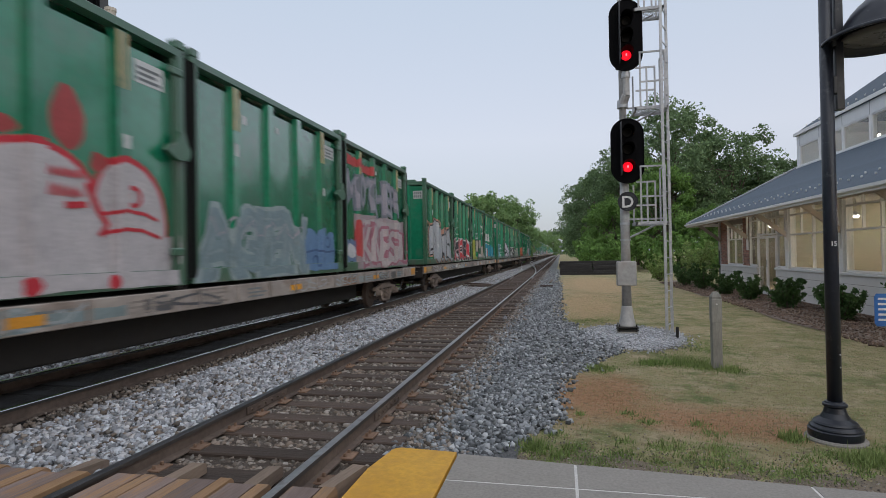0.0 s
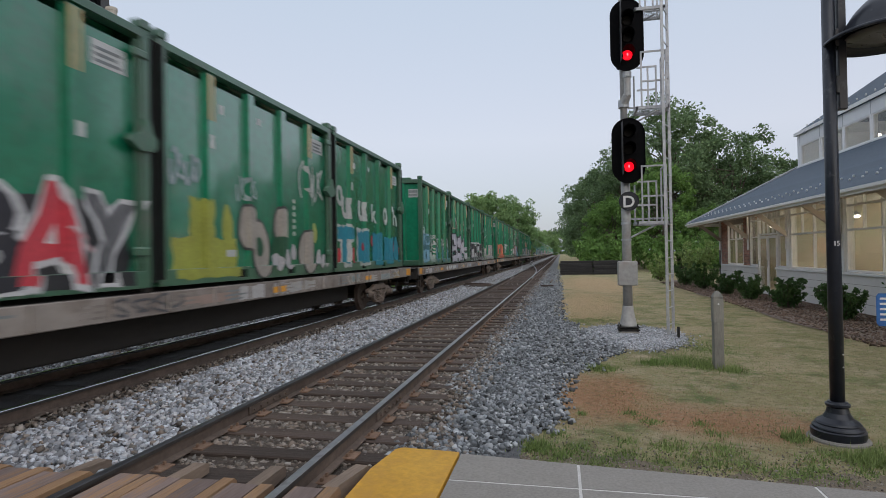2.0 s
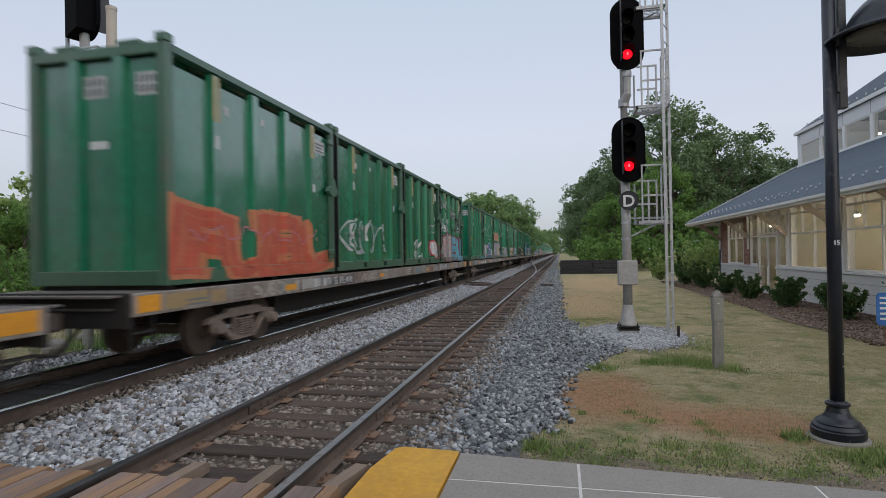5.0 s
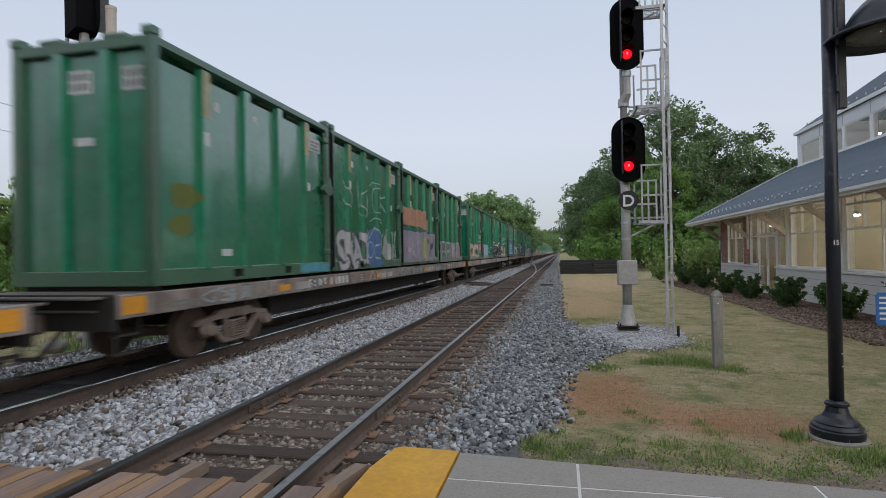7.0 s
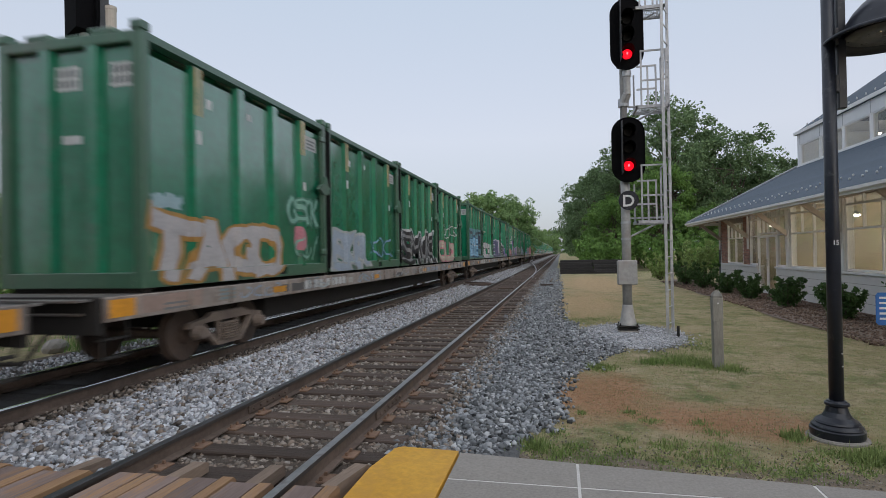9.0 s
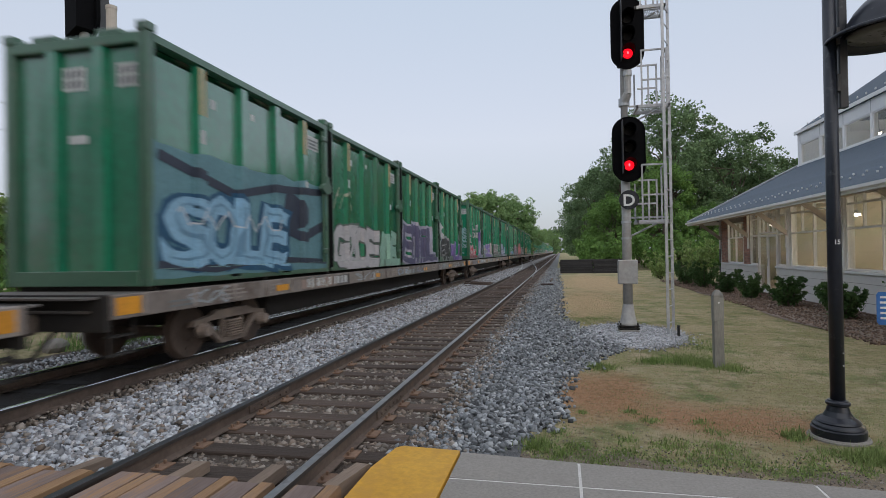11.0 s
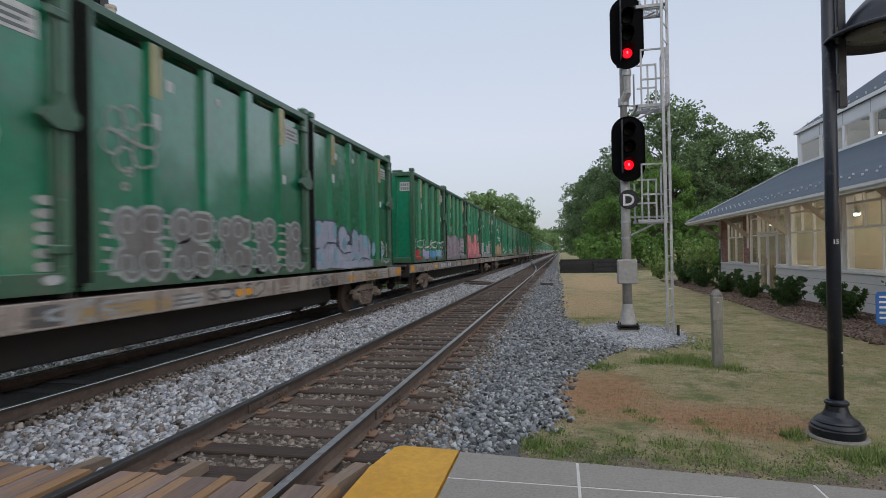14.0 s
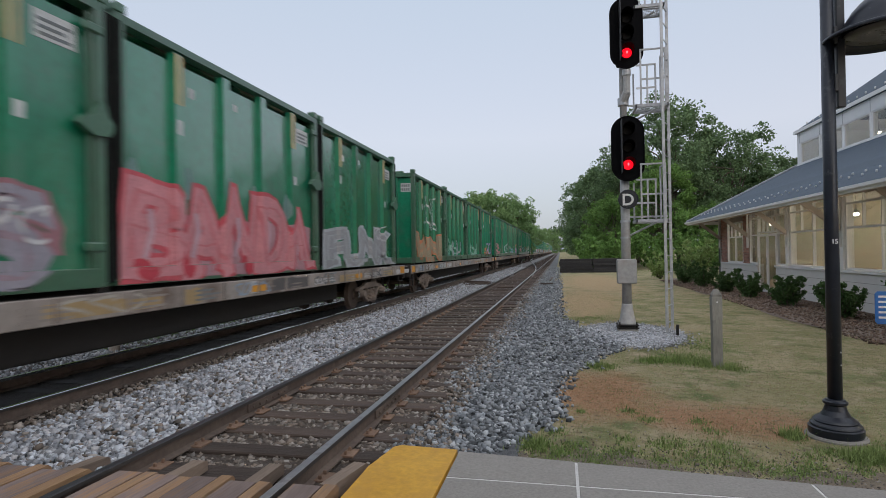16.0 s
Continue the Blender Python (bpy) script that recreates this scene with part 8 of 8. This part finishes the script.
# rail fence and stone beyond the train
fence = empty("trackside_fence", pose(0, 0, 0), "low grey rail fence beyond the train", "fence")
for i in range(8):
    part("fence_post", box(-0.05, 0.05, -0.05, 0.05, -0.1, 0.95, 0.006), WOOD_GREY, fence, at=pose(-11.4, 6 + 2.4 * i, LAWN))
for z in (0.35, 0.8):
    part("fence_rail", box(-11.45, -11.41, 6, 22.8, LAWN + z, LAWN + z + 0.09, 0.006), WOOD_GREY, fence)
rng = random.Random(3)
for i in range(7):
    bm = bmesh.new()
    bmesh.ops.create_icosphere(bm, subdivisions=2, radius=rng.uniform(0.14, 0.3))
    for v in bm.verts:
        v.co *= 1 + 0.25 * noise.noise(v.co * 4 + Vector((i, 0, 0)))
        v.co.z *= 0.7
    ob = new("boulder", mesh_of(bm, "boulder", CONCRETE))
    ob.location = (-9.9 - rng.uniform(0, 0.8), 6.5 + i * 1.3, LAWN + 0.1)
    tagged(ob, "rough pale boulder beside the far ballast", "boulder", "boulders by the track")

# wires in the sky beyond the train
wires = empty("overhead_wires", pose(0, 0, 0), "thin dark overhead wires beyond the train", "cable")
for z in (10.8, 9.2):
    bm = bmesh.new()
    for i in range(20):
        y0, y1 = -10 + 6 * i, -4 + 6 * i
        s = lambda y: z + 1.0 * ((y - 50) / 60) ** 2
        rod((-32, y0, s(y0)), (-32, y1, s(y1)), 0.016, None, 5, bm)
    part("wire", bm, WIRE, wires)
for y in (-10, 110):
    part("wire_pole", rod((-32, y, LAWN - 0.5), (-32, y, 12.5), 0.16, 0.12), BARK, wires)


# ---- grass ----
def blades(name, material, places, h, label, lean=0.5, wide=0.0028):
    n = len(places)
    a, t = RNG.uniform(0, 6.283, n), RNG.uniform(0, lean, n)
    hh = h * RNG.uniform(0.5, 1.3, n)
    w = wide + 0.02 * hh
    side = np.stack([np.cos(a), np.sin(a), np.zeros(n)], 1) * w[:, None]
    b = RNG.uniform(0, 6.283, n)
    tip = np.stack([np.cos(b) * t * hh, np.sin(b) * t * hh, hh * np.sqrt(np.maximum(0.08, 1 - t * t))], 1)
    v = np.stack([places - side, places + side, places + tip], 1).reshape(-1, 3)
    ob = new(name, cloud(name, v, np.arange(3 * n).reshape(-1, 3), material))
    return tagged(ob, label, "grass", kind="stuff")


def lawn_points(n, x0, x1, y0, y1, keep):
    p = np.stack([RNG.uniform(x0, x1, n), y0 + (y1 - y0) * RNG.uniform(0, 1, n) ** 1.5, np.full(n, LAWN - 0.004)], 1)
    f = np.array([keep(q[0], q[1]) for q in p])
    return p[RNG.uniform(0, 1, n) < f]


def green_share(x, y):
    g = noise.noise((x * 0.9, y * 0.6, 2)) * 0.9 + noise.noise((x * 2.7, y * 2.1, 7)) * 0.6
    return max(0, min(1, 0.40 + g + (0.05 if y < 5.4 else 0) + (0.12 if x > 1.6 and 6.5 < y < 12 else 0)))


def bare_share(x, y):
    """Worn soil: a strip along the slab and scattered bald spots."""
    d = y - front_edge(x)
    return max(0, min(0.93, 1.15 - d / 1.1 + 0.8 * noise.noise((x * 2.2, y * 2.6, 4)))) + max(0, 0.9 * noise.noise((x * 1.6, y * 1.3, 9)) - 0.15)


def russet_share(x, y):
    d = math.hypot((x - 0.5) / 0.62, (y - 7.3) / 1.15)
    e = math.hypot((x - 1.65) / 0.75, (y - 6.15) / 0.6)
    return max(0, 1.35 - min(d, e * 1.35)) * 1.3 + 0.45 * noise.noise((x * 2.4, y * 2.0, 3))


def edge_x(y):
    return shoulder(y) - 0.04


on = lambda x, y: x > edge_x(y) and y > front_edge(x) + 0.02 and math.hypot((x - 1.5) / 1.12, (y - 12.4) / 1.8) > 1 + 0.12 * noise.noise((x * 4, y * 4, 1))
blades("dry_grass", BLADE_DRY, lawn_points(150000, -0.4, 7.0, 4.3, 26, lambda x, y: on(x, y) * max(0.12, 0.95 - green_share(x, y) - russet_share(x, y)) * max(0.06, 1 - bare_share(x, y))), 0.022, "short dry tan lawn grass", 0.98)
blades("russet_grass", BLADE_RED, lawn_points(150000, -0.3, 3.4, 4.7, 9.4, lambda x, y: on(x, y) * min(1, russet_share(x, y) * 0.6) * max(0.1, 1 - 0.8 * bare_share(x, y))), 0.02, "dead russet grass patch by the ballast", 0.98)
blades("green_grass", BLADE_GREEN, lawn_points(150000, -0.4, 7.0, 4.3, 24, lambda x, y: on(x, y) * green_share(x, y) * 0.8 * max(0.1, 1 - bare_share(x, y))), 0.026, "thin green lawn grass", 0.95)
tufts = [(2.16, 5.86, 0.06), (2.18, 5.88, 0.05), (2.14, 5.84, 0.04), (2.16, 5.87, 0.03), (2.5, 5.35, 0.08), (2.6, 5.4, 0.08), (-0.25, 5.2, 0.08), (0.95, 5.45, 0.07), (0.05, 5.1, 0.09), (0.12, 5.3, 0.06), (2.95, 5.15, 0.12), (2.15, 9.3, 0.16), (2.5, 9.05, 0.12), (1.9, 9.5, 0.2), (1.4, 9.4, 0.16), (1.98, 10.04, 0.2), (2.37, 9.81, 0.16), (0.56, 8.84, 0.14), (0.7, 8.95, 0.1), (-0.28, 5.22, 0.1), (-0.08, 5.66, 0.07),
         (0.57, 5.53, 0.05), (0.71, 6.49, 0.06), (0.89, 5.41, 0.08), (1.4, 6.21, 0.06), (2.31, 5.48, 0.06), (1.4, 5.41, 0.09), (1.34, 5.1, 0.1), (2.09, 5.3, 0.07), (2.51, 5.3, 0.1), (1.1, 5.2, 0.09), (2.45, 10.9, 0.2), (0.2, 6.4, 0.04),
         (0.9, 6.2, 0.06), (1.05, 5.5, 0.08), (0.55, 5.2, 0.10), (1.6, 5.0, 0.12), (1.45, 5.9, 0.07), (2.55, 11.5, 0.3), (2.75, 10.8, 0.25), (0.45, 15.0, 0.35), (1.0, 15.4, 0.3), (3.1, 5.5, 0.1), (2.8, 5.45, 0.1),
         (-1.0, 4.75, 0.04), (-0.06, 4.85, 0.08), (0.3, 4.95, 0.1)]
weeds = random.Random(17)
for i in range(26):
    x = weeds.uniform(-0.3, 3.9)
    tufts.append((x, front_edge(x) + 0.10 + abs(weeds.gauss(0, 0.55)), weeds.uniform(0.03, 0.12)))
pts = []
for x, y, r in tufts:
    n = int(1500 * r + 20)
    pts.append(np.stack([x + RNG.normal(0, r, n), y + RNG.normal(0, r, n), np.full(n, LAWN)], 1))
blades("green_tufts", BLADE_GREEN, np.concatenate(pts), 0.042, "leafy green weed clumps and tufts in the lawn", 1.3, 0.0055)
pts = []
for x, y, r in ((2.16, 5.87, 0.05), (2.5, 5.33, 0.08), (2.63, 5.37, 0.06), (2.2, 9.27, 0.10), (1.9, 9.5, 0.15), (1.45, 9.42, 0.1), (2.5, 9.0, 0.08), (0.55, 8.85, 0.09), (-0.25, 5.2, 0.07)):
    n = int(2600 * r + 60)
    pts.append(np.stack([x + RNG.normal(0, r, n), y + RNG.normal(0, r, n), np.full(n, LAWN)], 1))
blades("tall_tufts", BLADE_GREEN, np.concatenate(pts), 0.10, "tall rank green grass tufts in the lawn", 0.9, 0.004)


n = 26000
px = np.stack([-8.8 - np.abs(RNG.normal(0, 1.1, n)), RNG.uniform(9.0, 60, n), np.full(n, LAWN - 0.01)], 1)
blades("trackside_weeds", LEAF_BRIGHT, px, 0.24, "rank bright green weeds beyond the train", 0.6)

# bark chips on the bed, and grit washed over the lawn's edge
n = 9000
px = np.stack([RNG.uniform(5.6, 8.0, n), RNG.uniform(9, 34, n), np.full(n, LAWN + 0.026)], 1)
tagged(stones("bark_chips", MULCH_CHIP, RNG, px, 0.03, "loose red-brown bark chips on the planting bed"), category="mulch")
n = 5200
px = np.stack([RNG.uniform(-0.9, 3.6, n), 4.5 + np.abs(RNG.normal(0, 0.5, n)), np.full(n, LAWN + 0.004)], 1)
px[:, 1] -= 0.085 * (px[:, 0] + 0.87)
stones("edge_grit", BALLAST_BROWN, RNG, px, 0.009, "fine grit washed along the slab edge")


# ---- what moves ----
def motions():
    times = [0.0, 1.0, 2.0, 2.5, 2.7, 2.8, 2.9, 3.0, 3.2, 3.5, 4.0, 5.0, 6.0, 7.0, 8.0, 9.0, 10.0, 11.0, 12.0, 13.0, 14.0, 15.0, 16.0]
    for car, y, k in CARS:
        walk(car, [(t, pose(XC, y - travel(t), LIFT.get(k, 0))) for t in times])
    for c, y, k, j in CONTAINERS:
        walk(c, [(t, pose(XC, y - travel(t), BASE + LIFT.get(k, 0))) for t in times])
    steps = [i / FPS for i in range(16 * FPS + 1)]
    for w in WHEELSETS:
        yy = w.location.y
        walk(w, [(t, pose(0, yy, 0.42) @ Matrix.Rotation(travel(t) / 0.42, 4, "X")) for t in steps])


motions()
